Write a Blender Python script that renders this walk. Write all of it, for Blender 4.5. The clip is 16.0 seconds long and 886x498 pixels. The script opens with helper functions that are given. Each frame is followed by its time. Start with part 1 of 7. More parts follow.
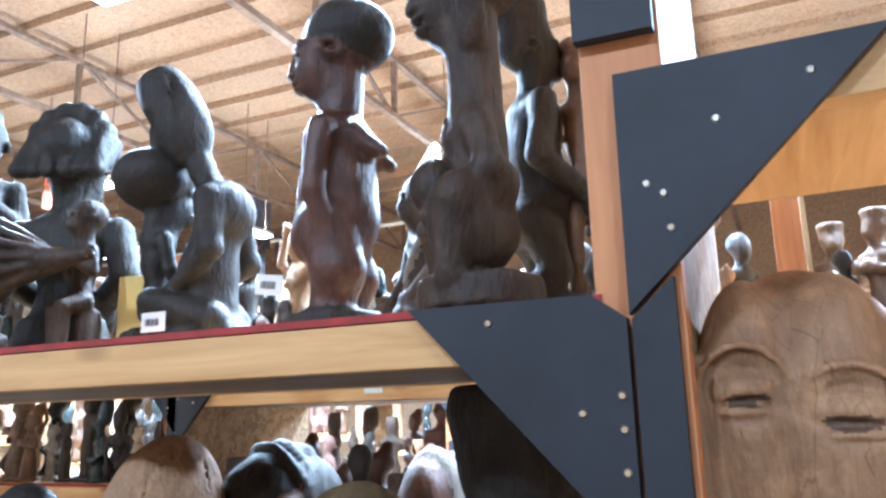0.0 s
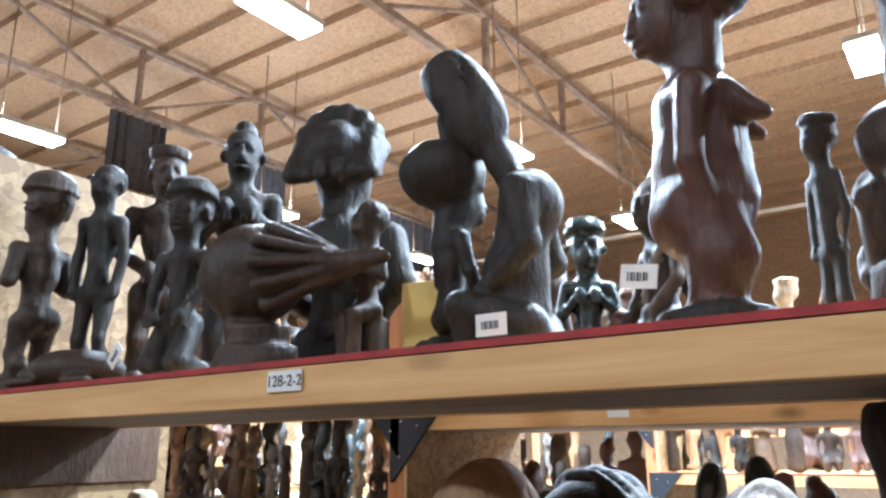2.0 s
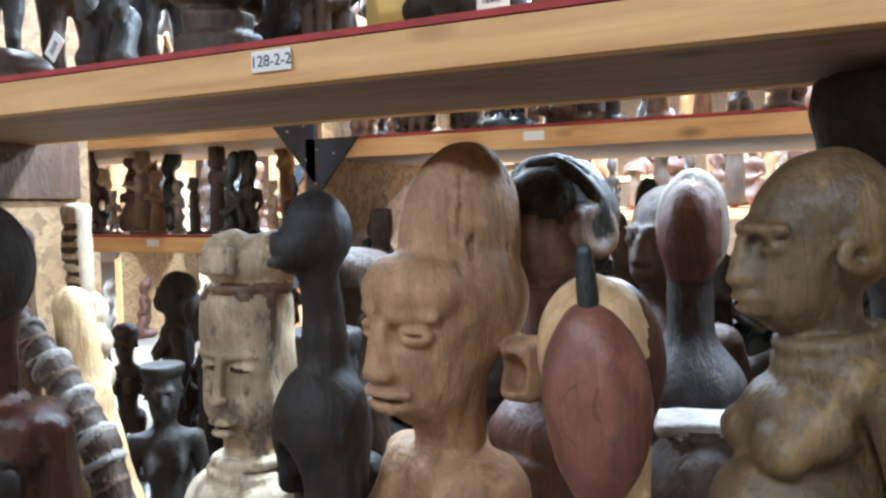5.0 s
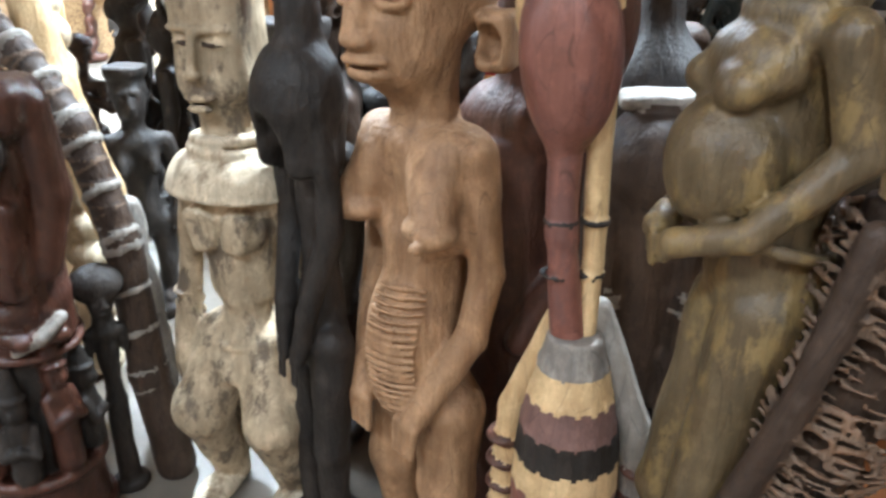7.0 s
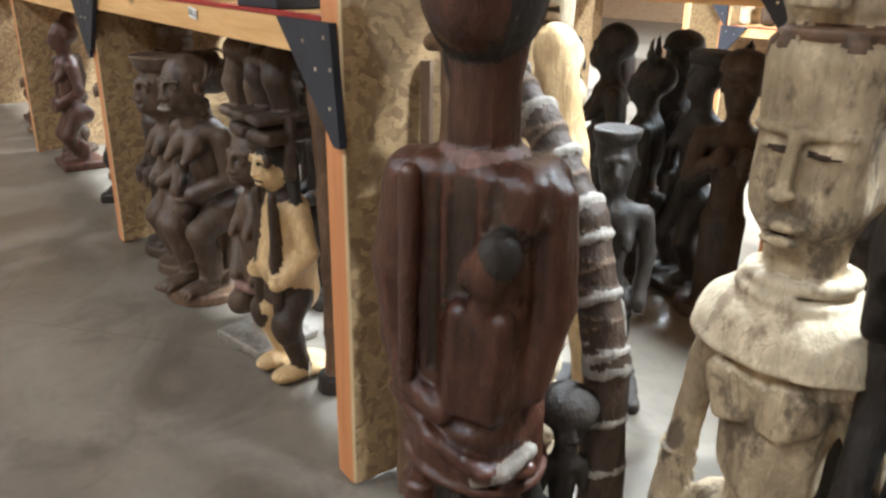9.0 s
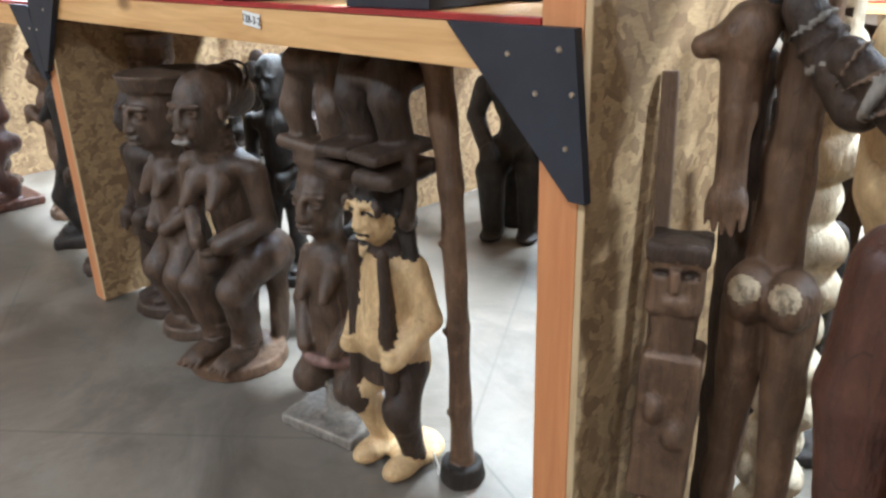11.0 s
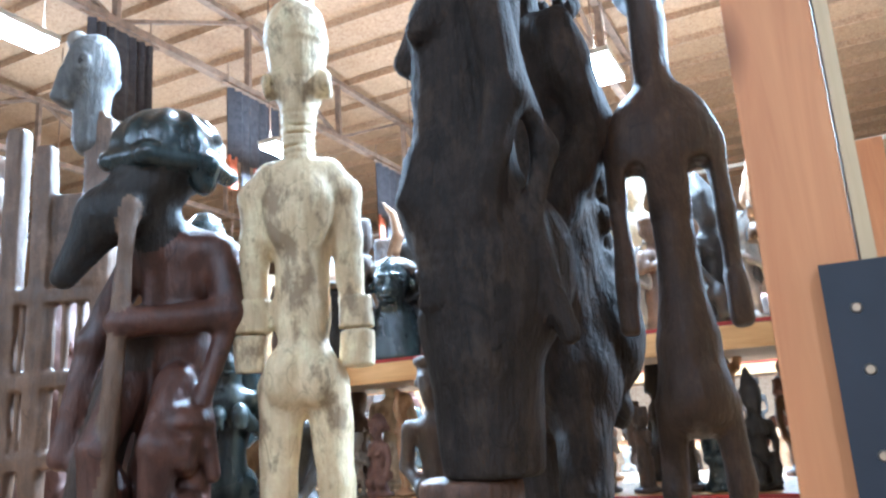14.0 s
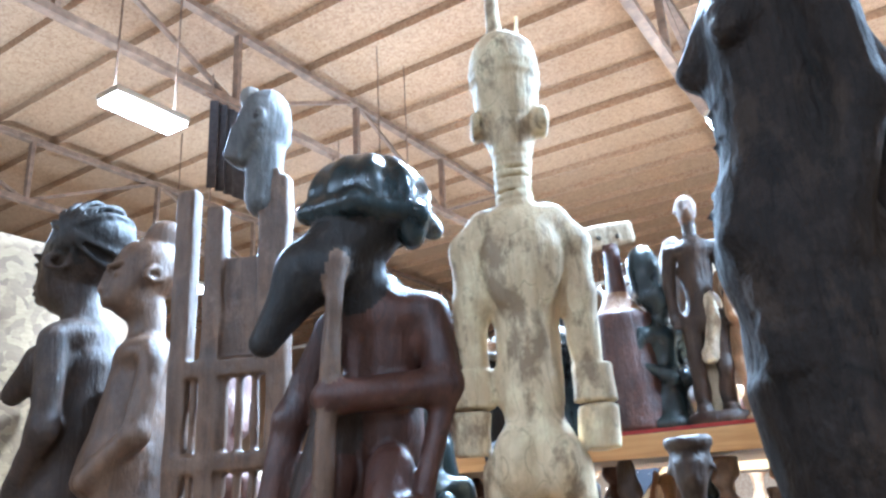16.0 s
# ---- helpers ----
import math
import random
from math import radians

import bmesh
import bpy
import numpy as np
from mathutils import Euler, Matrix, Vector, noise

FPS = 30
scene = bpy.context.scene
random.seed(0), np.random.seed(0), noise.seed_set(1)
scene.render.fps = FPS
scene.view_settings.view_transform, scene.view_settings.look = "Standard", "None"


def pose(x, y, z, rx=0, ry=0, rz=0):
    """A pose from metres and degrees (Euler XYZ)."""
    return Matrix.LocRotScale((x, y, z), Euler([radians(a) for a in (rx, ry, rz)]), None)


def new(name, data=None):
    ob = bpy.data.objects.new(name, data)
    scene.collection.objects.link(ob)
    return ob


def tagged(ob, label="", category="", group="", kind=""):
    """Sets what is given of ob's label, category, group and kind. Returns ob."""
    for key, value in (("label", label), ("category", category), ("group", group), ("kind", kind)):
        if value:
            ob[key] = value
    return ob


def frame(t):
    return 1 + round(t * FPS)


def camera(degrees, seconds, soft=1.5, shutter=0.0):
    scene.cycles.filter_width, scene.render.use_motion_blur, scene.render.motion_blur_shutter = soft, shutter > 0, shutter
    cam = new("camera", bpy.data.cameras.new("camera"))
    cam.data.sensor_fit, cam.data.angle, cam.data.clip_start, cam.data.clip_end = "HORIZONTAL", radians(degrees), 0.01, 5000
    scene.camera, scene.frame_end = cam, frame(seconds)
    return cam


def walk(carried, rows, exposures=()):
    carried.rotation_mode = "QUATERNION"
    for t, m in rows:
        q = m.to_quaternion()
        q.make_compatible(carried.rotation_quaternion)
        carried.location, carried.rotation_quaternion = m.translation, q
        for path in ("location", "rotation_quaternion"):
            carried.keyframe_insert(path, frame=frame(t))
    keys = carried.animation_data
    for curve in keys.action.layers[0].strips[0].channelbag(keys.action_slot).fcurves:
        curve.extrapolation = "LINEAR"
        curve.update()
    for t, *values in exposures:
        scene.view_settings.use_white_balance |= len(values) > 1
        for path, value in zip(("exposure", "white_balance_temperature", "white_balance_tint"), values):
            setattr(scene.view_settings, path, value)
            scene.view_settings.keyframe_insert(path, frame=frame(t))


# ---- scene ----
cam = camera(60.5, 16.0, soft=2.5, shutter=0.15)
METRES, EYE, TILT, LEAN, TURN = 4.0, 1.70, 12.5, 1.5, 24.5
ROWS = [
    (0.0, 0.0, 0.0, 0.0, 0.0, 0.0, -0.0),
    (0.5, -0.0218, 0.0139, -0.0007, 1.71, 2.67, 0.04),
    (1.0, -0.0454, 0.0245, -0.0045, 3.99, 3.49, 0.27),
    (1.5, -0.0671, 0.0325, -0.0094, 7.81, 2.97, 0.68),
    (2.0, -0.0909, 0.0477, -0.0145, 11.09, 2.22, 1.35),
    (2.5, -0.115, 0.0636, -0.0205, 13.59, 0.69, 2.08),
    (3.0, -0.133, 0.0741, -0.0345, 15.46, -2.53, 2.6),
    (5.5, -0.1356, 0.017, -0.0473, -5.66, -18.67, -1.72),
    (6.0, -0.1274, 0.0151, -0.0534, -11.43, -22.24, -2.93),
    (6.5, -0.1317, 0.0103, -0.0661, -10.16, -29.16, -3.51),
    (7.0, -0.1477, 0.0026, -0.0715, -0.9, -35.06, -2.16),
    (7.5, -0.1613, 0.0076, -0.0729, 11.65, -36.68, 0.49),
    (8.0, -0.1771, 0.0423, -0.0714, 21.69, -33.49, 2.11),
    (8.5, -0.1966, 0.0805, -0.0806, 27.27, -31.89, 2.81),
    (9.0, -0.2457, 0.1102, -0.0903, 29.39, -32.07, 4.12),
    (11.5, -0.5227, 0.1773, -0.1119, 16.68, -33.91, 4.13),
    (12.0, -0.5583, 0.2154, -0.1109, 14.16, -27.37, 1.89),
    (12.5, -0.5838, 0.2505, -0.1065, 13.15, -19.1, 0.77),
    (13.0, -0.6091, 0.2765, -0.0962, 9.01, -11.04, -0.82),
    (13.5, -0.6279, 0.2938, -0.0865, 4.45, -4.01, 1.52),
    (14.0, -0.6361, 0.3078, -0.0804, 1.68, 0.2, 2.75),
    (14.5, -0.6389, 0.3233, -0.0758, 2.89, 4.58, 3.24),
    (15.0, -0.6465, 0.3362, -0.077, 5.54, 7.18, 2.73),
    (15.5, -0.6699, 0.3494, -0.0808, 7.22, 7.28, 2.87),
    (16.0, -0.7112, 0.3618, -0.0838, 8.3, 6.26, 3.45),
]
walk(cam, [(t, pose(0, 0, EYE, TILT, LEAN, TURN) @ pose(METRES * x, METRES * y, METRES * z, 90 + pitch, roll, yaw)) for t, x, y, z, yaw, pitch, roll in ROWS],
     exposures=[(0.0, 0.75, 5050, 7), (1.0, 0.65, 5050, 7), (2.0, 0.1, 5650, 9), (3.0, -0.15, 6000, 9), (5.3, 0.5, 5600, 9), (7.2, 0.85, 5950, 9), (8.0, 0.8, 6100, 10), (9.0, 0.5, 6450, 10), (11.5, 0.55, 5850, 9),
                (12.5, 0.75, 5550, 6), (13.4, 0.85, 4750, 5), (14.0, 0.7, 4950, 5), (15.4, 0.62, 4450, 4), (16.0, 0.52, 4850, 6)])


# ---- world and lamps ----
world = bpy.data.worlds.new("world")
scene.world = world
world.use_nodes = True
world.node_tree.nodes["Background"].inputs[0].default_value = (0.9, 0.8, 0.7, 1)
world.node_tree.nodes["Background"].inputs[1].default_value = 0.02
LAMP_Z, LAMP_POWER = 4.8, 560.0
LAMP_X = (2.6, -0.85, -4.25, -7.9, -11.4)
# the row at -3.2 is unseen, added as weak fill for the statue fronts
LAMP_Y = (-3.2, 3.37, 6.65, 9.95)
LAMP_COLOUR, CEILING_FILL, FRONT_FILL_SHARE = (0.79, 0.91, 1.0), 0.075, 0.20


# ---- materials ----
def shader(name):
    m = bpy.data.materials.new(name)
    m.use_nodes = True
    nt = m.node_tree
    return m, nt, nt.nodes["Principled BSDF"]


def coords(nt, stretch=(1, 1, 1), shift=True):
    """Object coordinates, shifted by a random amount for each object."""
    tc = nt.nodes.new("ShaderNodeTexCoord")
    mp = nt.nodes.new("ShaderNodeMapping")
    mp.inputs["Scale"].default_value = stretch
    nt.links.new(tc.outputs["Object"], mp.inputs["Vector"])
    if shift:
        info = nt.nodes.new("ShaderNodeObjectInfo")
        mul = nt.nodes.new("ShaderNodeMath")
        mul.operation = "MULTIPLY"
        mul.inputs[1].default_value = 37.0
        nt.links.new(info.outputs["Random"], mul.inputs[0])
        nt.links.new(mul.outputs[0], mp.inputs["Location"])
    return mp.outputs["Vector"]


def ramp(nt, fac, *stops):
    r = nt.nodes.new("ShaderNodeValToRGB")
    els = r.color_ramp.elements
    while len(els) < len(stops):
        els.new(0.5)
    for e, (p, c) in zip(els, stops):
        e.position, e.color = p, (*c, 1)
    nt.links.new(fac, r.inputs[0])
    return r.outputs[0]


def mix(nt, fac, a, b, mode="MIX"):
    m = nt.nodes.new("ShaderNodeMix")
    m.data_type, m.blend_type = "RGBA", mode
    if isinstance(fac, float):
        m.inputs[0].default_value = fac
    else:
        nt.links.new(fac, m.inputs[0])
    for sock, v in ((m.inputs[6], a), (m.inputs[7], b)):
        if isinstance(v, tuple):
            sock.default_value = (*v, 1)
        else:
            nt.links.new(v, sock)
    return m.outputs[2]


def bump(nt, bsdf, height, strength=0.3, distance=0.004):
    b = nt.nodes.new("ShaderNodeBump")
    b.inputs["Strength"].default_value, b.inputs["Distance"].default_value = strength, distance
    nt.links.new(height, b.inputs["Height"])
    nt.links.new(b.outputs[0], bsdf.inputs["Normal"])


def noise_tex(nt, vec, scale, detail=4.0, rough=0.55, distortion=0.0):
    n = nt.nodes.new("ShaderNodeTexNoise")
    n.inputs["Scale"].default_value, n.inputs["Detail"].default_value = scale, detail
    n.inputs["Roughness"].default_value, n.inputs["Distortion"].default_value = rough, distortion
    nt.links.new(vec, n.inputs["Vector"])
    return n.outputs["Fac"]


def lumber(name, dark, light, axis, rough=0.6):
    """Sawn softwood with grain along one axis, knots and growth bands."""
    m, nt, b = shader(name)
    st = [9.0, 9.0, 9.0]
    st[axis] = 0.7
    v = coords(nt, st)
    g = noise_tex(nt, v, 3.0, 6, 0.6, 0.6)
    col = ramp(nt, g, (0.3, dark), (0.5, tuple((x + y) / 2 for x, y in zip(dark, light))), (0.72, light))
    kst = [5.0, 5.0, 5.0]
    kst[axis] = 2.2
    kv = coords(nt, kst)
    vo = nt.nodes.new("ShaderNodeTexVoronoi")
    vo.inputs["Scale"].default_value = 1.1
    nt.links.new(kv, vo.inputs["Vector"])
    knots = ramp(nt, vo.outputs["Distance"], (0.05, (1, 1, 1)), (0.16, (0, 0, 0)))
    col = mix(nt, knots, col, tuple(c * 0.45 for c in dark))
    big = noise_tex(nt, coords(nt, (1, 1, 1)), 1.6, 3)
    col = mix(nt, ramp(nt, big, (0.4, (0, 0, 0)), (0.75, (0.35, 0.35, 0.35))), col, dark)
    nt.links.new(col, b.inputs["Base Color"])
    b.inputs["Roughness"].default_value = rough
    bump(nt, b, g, 0.25, 0.002)
    return m


def osb(name, dark=(0.21, 0.125, 0.06), light=(0.45, 0.30, 0.15)):
    """Strand board: flakes lying in all directions."""
    m, nt, b = shader(name)
    v = coords(nt, (1, 1, 1))
    vo = nt.nodes.new("ShaderNodeTexVoronoi")
    vo.inputs["Scale"].default_value, vo.inputs["Randomness"].default_value = 38.0, 1.0
    warp = nt.nodes.new("ShaderNodeVectorMath")
    warp.operation = "MULTIPLY_ADD"
    nz = nt.nodes.new("ShaderNodeTexNoise")
    nz.inputs["Scale"].default_value, nz.inputs["Detail"].default_value = 9.0, 3.0
    nt.links.new(v, nz.inputs["Vector"])
    nt.links.new(nz.outputs["Color"], warp.inputs[0])
    warp.inputs[1].default_value = (0.14, 0.14, 0.14)
    nt.links.new(v, warp.inputs[2])
    nt.links.new(warp.outputs[0], vo.inputs["Vector"])
    sep = nt.nodes.new("ShaderNodeSeparateColor")
    nt.links.new(vo.outputs["Color"], sep.inputs[0])
    col = ramp(nt, sep.outputs[0], (0.0, dark), (0.35, tuple((x * 0.6 + y * 0.4) for x, y in zip(dark, light))), (0.9, light))
    fine = noise_tex(nt, coords(nt, (1, 1, 6)), 40, 4)
    col = mix(nt, ramp(nt, fine, (0.35, (0, 0, 0)), (0.7, (0.5, 0.5, 0.5))), col, dark)
    nt.links.new(col, b.inputs["Base Color"])
    b.inputs["Roughness"].default_value = 0.62
    bump(nt, b, sep.outputs[1], 0.3, 0.003)
    return m


def carved(name, dark, light, rough=0.45, streak=1.0, worn=0.4, spots=None, sheen=0.5):
    """Carved timber with grain up the figure, handling polish on high parts and dust in the cuts."""
    m, nt, b = shader(name)
    v = coords(nt, (14, 14, 1.6))
    g = noise_tex(nt, v, 2.4, 6, 0.62, 0.4)
    big = noise_tex(nt, coords(nt, (1, 1, 0.6)), 5.0, 4, 0.6)
    mid = tuple((x + y) / 2 for x, y in zip(dark, light))
    col = ramp(nt, g, (0.32, dark), (0.52, mid), (0.74, light))
    col2 = ramp(nt, big, (0.35, dark), (0.65, light))
    col = mix(nt, 0.45, col, col2)
    wear = noise_tex(nt, coords(nt, (1, 1, 0.7)), 22.0, 6, 0.7)
    col = mix(nt, ramp(nt, wear, (0.5, (0, 0, 0)), (0.75, (0.55, 0.55, 0.55))), col, tuple(min(1, x * 1.6 + 0.01) for x in light))
    col = mix(nt, ramp(nt, wear, (0.25, (0.6, 0.6, 0.6)), (0.45, (0, 0, 0))), col, tuple(x * 0.55 for x in dark))
    geo = nt.nodes.new("ShaderNodeNewGeometry")
    edge = ramp(nt, geo.outputs["Pointiness"], (0.5, (0, 0, 0)), (0.58, (worn, worn, worn)))
    col = mix(nt, edge, col, tuple(min(1, c * 1.5 + 0.02) for c in light))
    if spots:
        sp = noise_tex(nt, coords(nt, (1, 1, 0.5)), 16.0, 5, 0.7)
        col = mix(nt, ramp(nt, sp, (0.52, (0, 0, 0)), (0.62, (0.8, 0.8, 0.8))), col, spots)
    crack = nt.nodes.new("ShaderNodeTexVoronoi")
    crack.feature = "DISTANCE_TO_EDGE"
    crack.inputs["Scale"].default_value = 1.0
    cv = coords(nt, (34, 34, 1.6))
    nt.links.new(cv, crack.inputs["Vector"])
    lines = ramp(nt, crack.outputs["Distance"], (0.0, (0.55, 0.55, 0.55)), (0.012, (0, 0, 0)))
    col = mix(nt, lines, col, tuple(c * 0.4 for c in dark))
    nt.links.new(col, b.inputs["Base Color"])
    rr = nt.nodes.new("ShaderNodeMapRange")
    rr.inputs[3].default_value, rr.inputs[4].default_value = rough - 0.12, rough + 0.2
    nt.links.new(big, rr.inputs[0])
    nt.links.new(rr.outputs[0], b.inputs["Roughness"])
    b.inputs["Specular IOR Level"].default_value = sheen
    adze = noise_tex(nt, coords(nt, (1, 1, 0.55)), 42.0, 3, 0.55)
    pit = noise_tex(nt, coords(nt, (1, 1, 0.4)), 150.0, 3, 0.6)
    total = nt.nodes.new("ShaderNodeMath")
    total.operation = "MULTIPLY_ADD"
    nt.links.new(adze, total.inputs[0])
    total.inputs[1].default_value = 0.9
    nt.links.new(g, total.inputs[2])
    more = nt.nodes.new("ShaderNodeMath")
    more.operation = "MULTIPLY_ADD"
    nt.links.new(pit, more.inputs[0])
    more.inputs[1].default_value = 0.35
    nt.links.new(total.outputs[0], more.inputs[2])
    bump(nt, b, more.outputs[0], 0.55 * streak, 0.010)
    return m


def plain(name, col, rough=0.6, var=0.25, scale=8.0, metallic=0.0, rel=0.15):
    m, nt, b = shader(name)
    n = noise_tex(nt, coords(nt), scale, 5, 0.6)
    nt.links.new(ramp(nt, n, (0.3, tuple(c * (1 - var) for c in col)), (0.7, tuple(min(1, c * (1 + var)) for c in col))), b.inputs["Base Color"])
    b.inputs["Roughness"].default_value, b.inputs["Metallic"].default_value = rough, metallic
    bump(nt, b, noise_tex(nt, coords(nt), scale * 9, 3), rel, 0.002)
    return m


def concrete(name):
    m, nt, b = shader(name)
    v = coords(nt, (1, 1, 1), False)
    big = noise_tex(nt, v, 0.55, 6, 0.6, 0.4)
    fine = noise_tex(nt, v, 11.0, 6, 0.7)
    col = ramp(nt, big, (0.3, (0.125, 0.102, 0.078)), (0.55, (0.188, 0.162, 0.131)), (0.75, (0.275, 0.247, 0.209)))
    col = mix(nt, ramp(nt, fine, (0.42, (0, 0, 0)), (0.8, (0.45, 0.45, 0.45))), col, (0.12, 0.10, 0.082))
    stain = noise_tex(nt, v, 1.7, 5, 0.65, 1.2)
    col = mix(nt, ramp(nt, stain, (0.48, (0, 0, 0)), (0.68, (0.7, 0.7, 0.7))), col, (0.085, 0.07, 0.054))
    cr = nt.nodes.new("ShaderNodeTexVoronoi")
    cr.feature = "DISTANCE_TO_EDGE"
    cr.inputs["Scale"].default_value = 0.5
    nt.links.new(v, cr.inputs["Vector"])
    col = mix(nt, ramp(nt, cr.outputs["Distance"], (0.0, (0.6, 0.6, 0.6)), (0.004, (0, 0, 0))), col, (0.1, 0.085, 0.07))
    nt.links.new(col, b.inputs["Base Color"])
    rr = nt.nodes.new("ShaderNodeMapRange")
    rr.inputs[3].default_value, rr.inputs[4].default_value = 0.22, 0.48
    nt.links.new(big, rr.inputs[0])
    nt.links.new(rr.outputs[0], b.inputs["Roughness"])
    bump(nt, b, fine, 0.22, 0.003)
    return m


def glowing(name, col, strength):
    m, nt, b = shader(name)
    b.inputs["Base Color"].default_value = (*col, 1)
    b.inputs["Emission Color"].default_value, b.inputs["Emission Strength"].default_value = (*col, 1), strength
    return m


MAT = {
    "pine_x": lumber("pine_x", (0.55, 0.29, 0.10), (0.80, 0.50, 0.22), 0),
    "pine_y": lumber("pine_y", (0.50, 0.27, 0.10), (0.74, 0.47, 0.22), 1),
    "fir_z": lumber("fir_z", (0.48, 0.18, 0.065), (0.66, 0.30, 0.12), 2),
    # darker than the pine: the shade below the shelves is in this colour
    "shaded_ply": lumber("shaded_brown_ply", (0.20, 0.13, 0.085), (0.36, 0.26, 0.18), 0),
    "osb": osb("osb"),
    "roof_osb": osb("roof_osb", (0.27, 0.155, 0.08), (0.45, 0.295, 0.175)),
    "pale_edge": lumber("pale_edge", (0.48, 0.33, 0.17), (0.66, 0.50, 0.30), 2),
    "black": plain("black_board", (0.018, 0.02, 0.028), 0.6, 0.35, 6.0),
    "red": plain("red_sheet", (0.32, 0.022, 0.018), 0.55, 0.3, 12.0),
    "floor": concrete("concrete"),
    "steel": plain("rust_steel", (0.20, 0.128, 0.085), 0.6, 0.4, 9.0),
    "screw": plain("screw_metal", (0.65, 0.6, 0.52), 0.3, 0.1, 20.0, 1.0),
    "paper": plain("white_paper", (0.78, 0.77, 0.73), 0.7, 0.05, 10.0),
    "ink": plain("ink", (0.02, 0.02, 0.025), 0.6, 0.1, 10.0),
    "lamp": glowing("lamp_glow", (1.0, 0.95, 0.86), 24.0),
    "lamp_body": plain("lamp_body", (0.55, 0.55, 0.53), 0.5, 0.1),
    "cloth": plain("dark_cloth", (0.035, 0.03, 0.032), 0.9, 0.5, 14.0),
    "orange_cloth": plain("orange_cloth", (0.45, 0.12, 0.06), 0.9, 0.4, 14.0),
    "yellow": plain("yellow_board", (0.78, 0.58, 0.20), 0.7, 0.15, 4.0),
    "ebony": carved("ebony", (0.010, 0.009, 0.008), (0.036, 0.027, 0.021), 0.52, 1.1, 0.3, None, 0.32),
    "darkbrown": carved("dark_brown", (0.018, 0.011, 0.008), (0.066, 0.039, 0.024), 0.50, 1.2, 0.35, None, 0.36),
    "brown": carved("brown_wood", (0.05, 0.026, 0.014), (0.17, 0.095, 0.052), 0.46, 1, 0.35),
    "redbrown": carved("red_brown", (0.026, 0.009, 0.006), (0.10, 0.037, 0.021), 0.42, 0.9, 0.35),
    "ochre": carved("ochre_wood", (0.20, 0.10, 0.045), (0.42, 0.245, 0.125), 0.58, 1.3, 0.3),
    "olive": carved("olive_wood", (0.045, 0.03, 0.013), (0.155, 0.105, 0.05), 0.40, 1, 0.4, (0.24, 0.16, 0.06)),
    "grey": carved("grey_wood", (0.20, 0.145, 0.082), (0.55, 0.43, 0.28), 0.66, 1.2, 0.2, (0.085, 0.06, 0.04)),
    "cream": carved("cream_paint", (0.42, 0.29, 0.15), (0.74, 0.58, 0.36), 0.62, 0.8, 0.25, (0.20, 0.13, 0.07)),
    "white": carved("white_clay", (0.40, 0.32, 0.21), (0.63, 0.53, 0.38), 0.7, 0.8, 0.2, (0.22, 0.15, 0.09)),
    "gold": carved("pale_wood", (0.40, 0.25, 0.11), (0.66, 0.46, 0.24), 0.5, 1, 0.3),
    "redpaint": carved("red_paint", (0.13, 0.045, 0.031), (0.26, 0.105, 0.075), 0.34, 0.5, 0.3, (0.13, 0.06, 0.05)),
    "green_black": carved("green_black", (0.006, 0.009, 0.009), (0.024, 0.034, 0.034), 0.22, 0.5, 0.4),
    "fibre": carved("fibre", (0.025, 0.014, 0.008), (0.14, 0.085, 0.05), 0.7, 1.5, 0.6),
    "plum": carved("plum_wood", (0.085, 0.043, 0.036), (0.23, 0.125, 0.10), 0.55, 1, 0.35),
    "rough_black": carved("rough_black", (0.009, 0.007, 0.006), (0.032, 0.021, 0.015), 0.68, 1.8, 0.2, (0.05, 0.033, 0.022), 0.22),
    "walnut": carved("walnut", (0.030, 0.018, 0.011), (0.115, 0.068, 0.041), 0.42, 1.1, 0.45),
    "mahogany": carved("mahogany", (0.020, 0.007, 0.005), (0.088, 0.032, 0.018), 0.27, 0.9, 0.45),
    "stump_wood": carved("stump_wood", (0.030, 0.014, 0.008), (0.135, 0.062, 0.032), 0.6, 1.6, 0.4, (0.20, 0.10, 0.05)),
    "driftwood": carved("driftwood", (0.045, 0.042, 0.040), (0.15, 0.14, 0.13), 0.6, 1.2, 0.3),
    "ash": carved("ash_wood", (0.10, 0.085, 0.07), (0.30, 0.265, 0.225), 0.6, 1.2, 0.3),
}


# ---- meshes ----
def box(bm, x0, x1, y0, y1, z0, z1, bevel=0.0):
    m = Matrix.LocRotScale(((x0 + x1) / 2, (y0 + y1) / 2, (z0 + z1) / 2), None, (x1 - x0, y1 - y0, z1 - z0))
    g = bmesh.ops.create_cube(bm, size=1, matrix=m)
    if bevel:
        es = list({e for v in g["verts"] for e in v.link_edges})
        bmesh.ops.bevel(bm, geom=es, offset=bevel, segments=2, affect="EDGES", profile=0.6)
    return bm


def prism(bm, pts, y0, y1):
    """A board cut to an outline in x and z, standing between two depths."""
    a = [bm.verts.new((x, y0, z)) for x, z in pts]
    b = [bm.verts.new((x, y1, z)) for x, z in pts]
    bm.faces.new(a)
    bm.faces.new(b[::-1])
    n = len(pts)
    for i in range(n):
        bm.faces.new((a[i], b[i], b[(i + 1) % n], a[(i + 1) % n]))
    bmesh.ops.recalc_face_normals(bm, faces=bm.faces)
    return bm


def stick(bm, a, b, w, d=None):
    """A bar of rectangular section from a to b."""
    a, b = Vector(a), Vector(b)
    m = Matrix.Translation((a + b) / 2) @ (b - a).to_track_quat("Z", "Y").to_matrix().to_4x4() @ Matrix.Diagonal((w, d or w, (b - a).length, 1))
    bmesh.ops.create_cube(bm, size=1, matrix=m)
    return bm


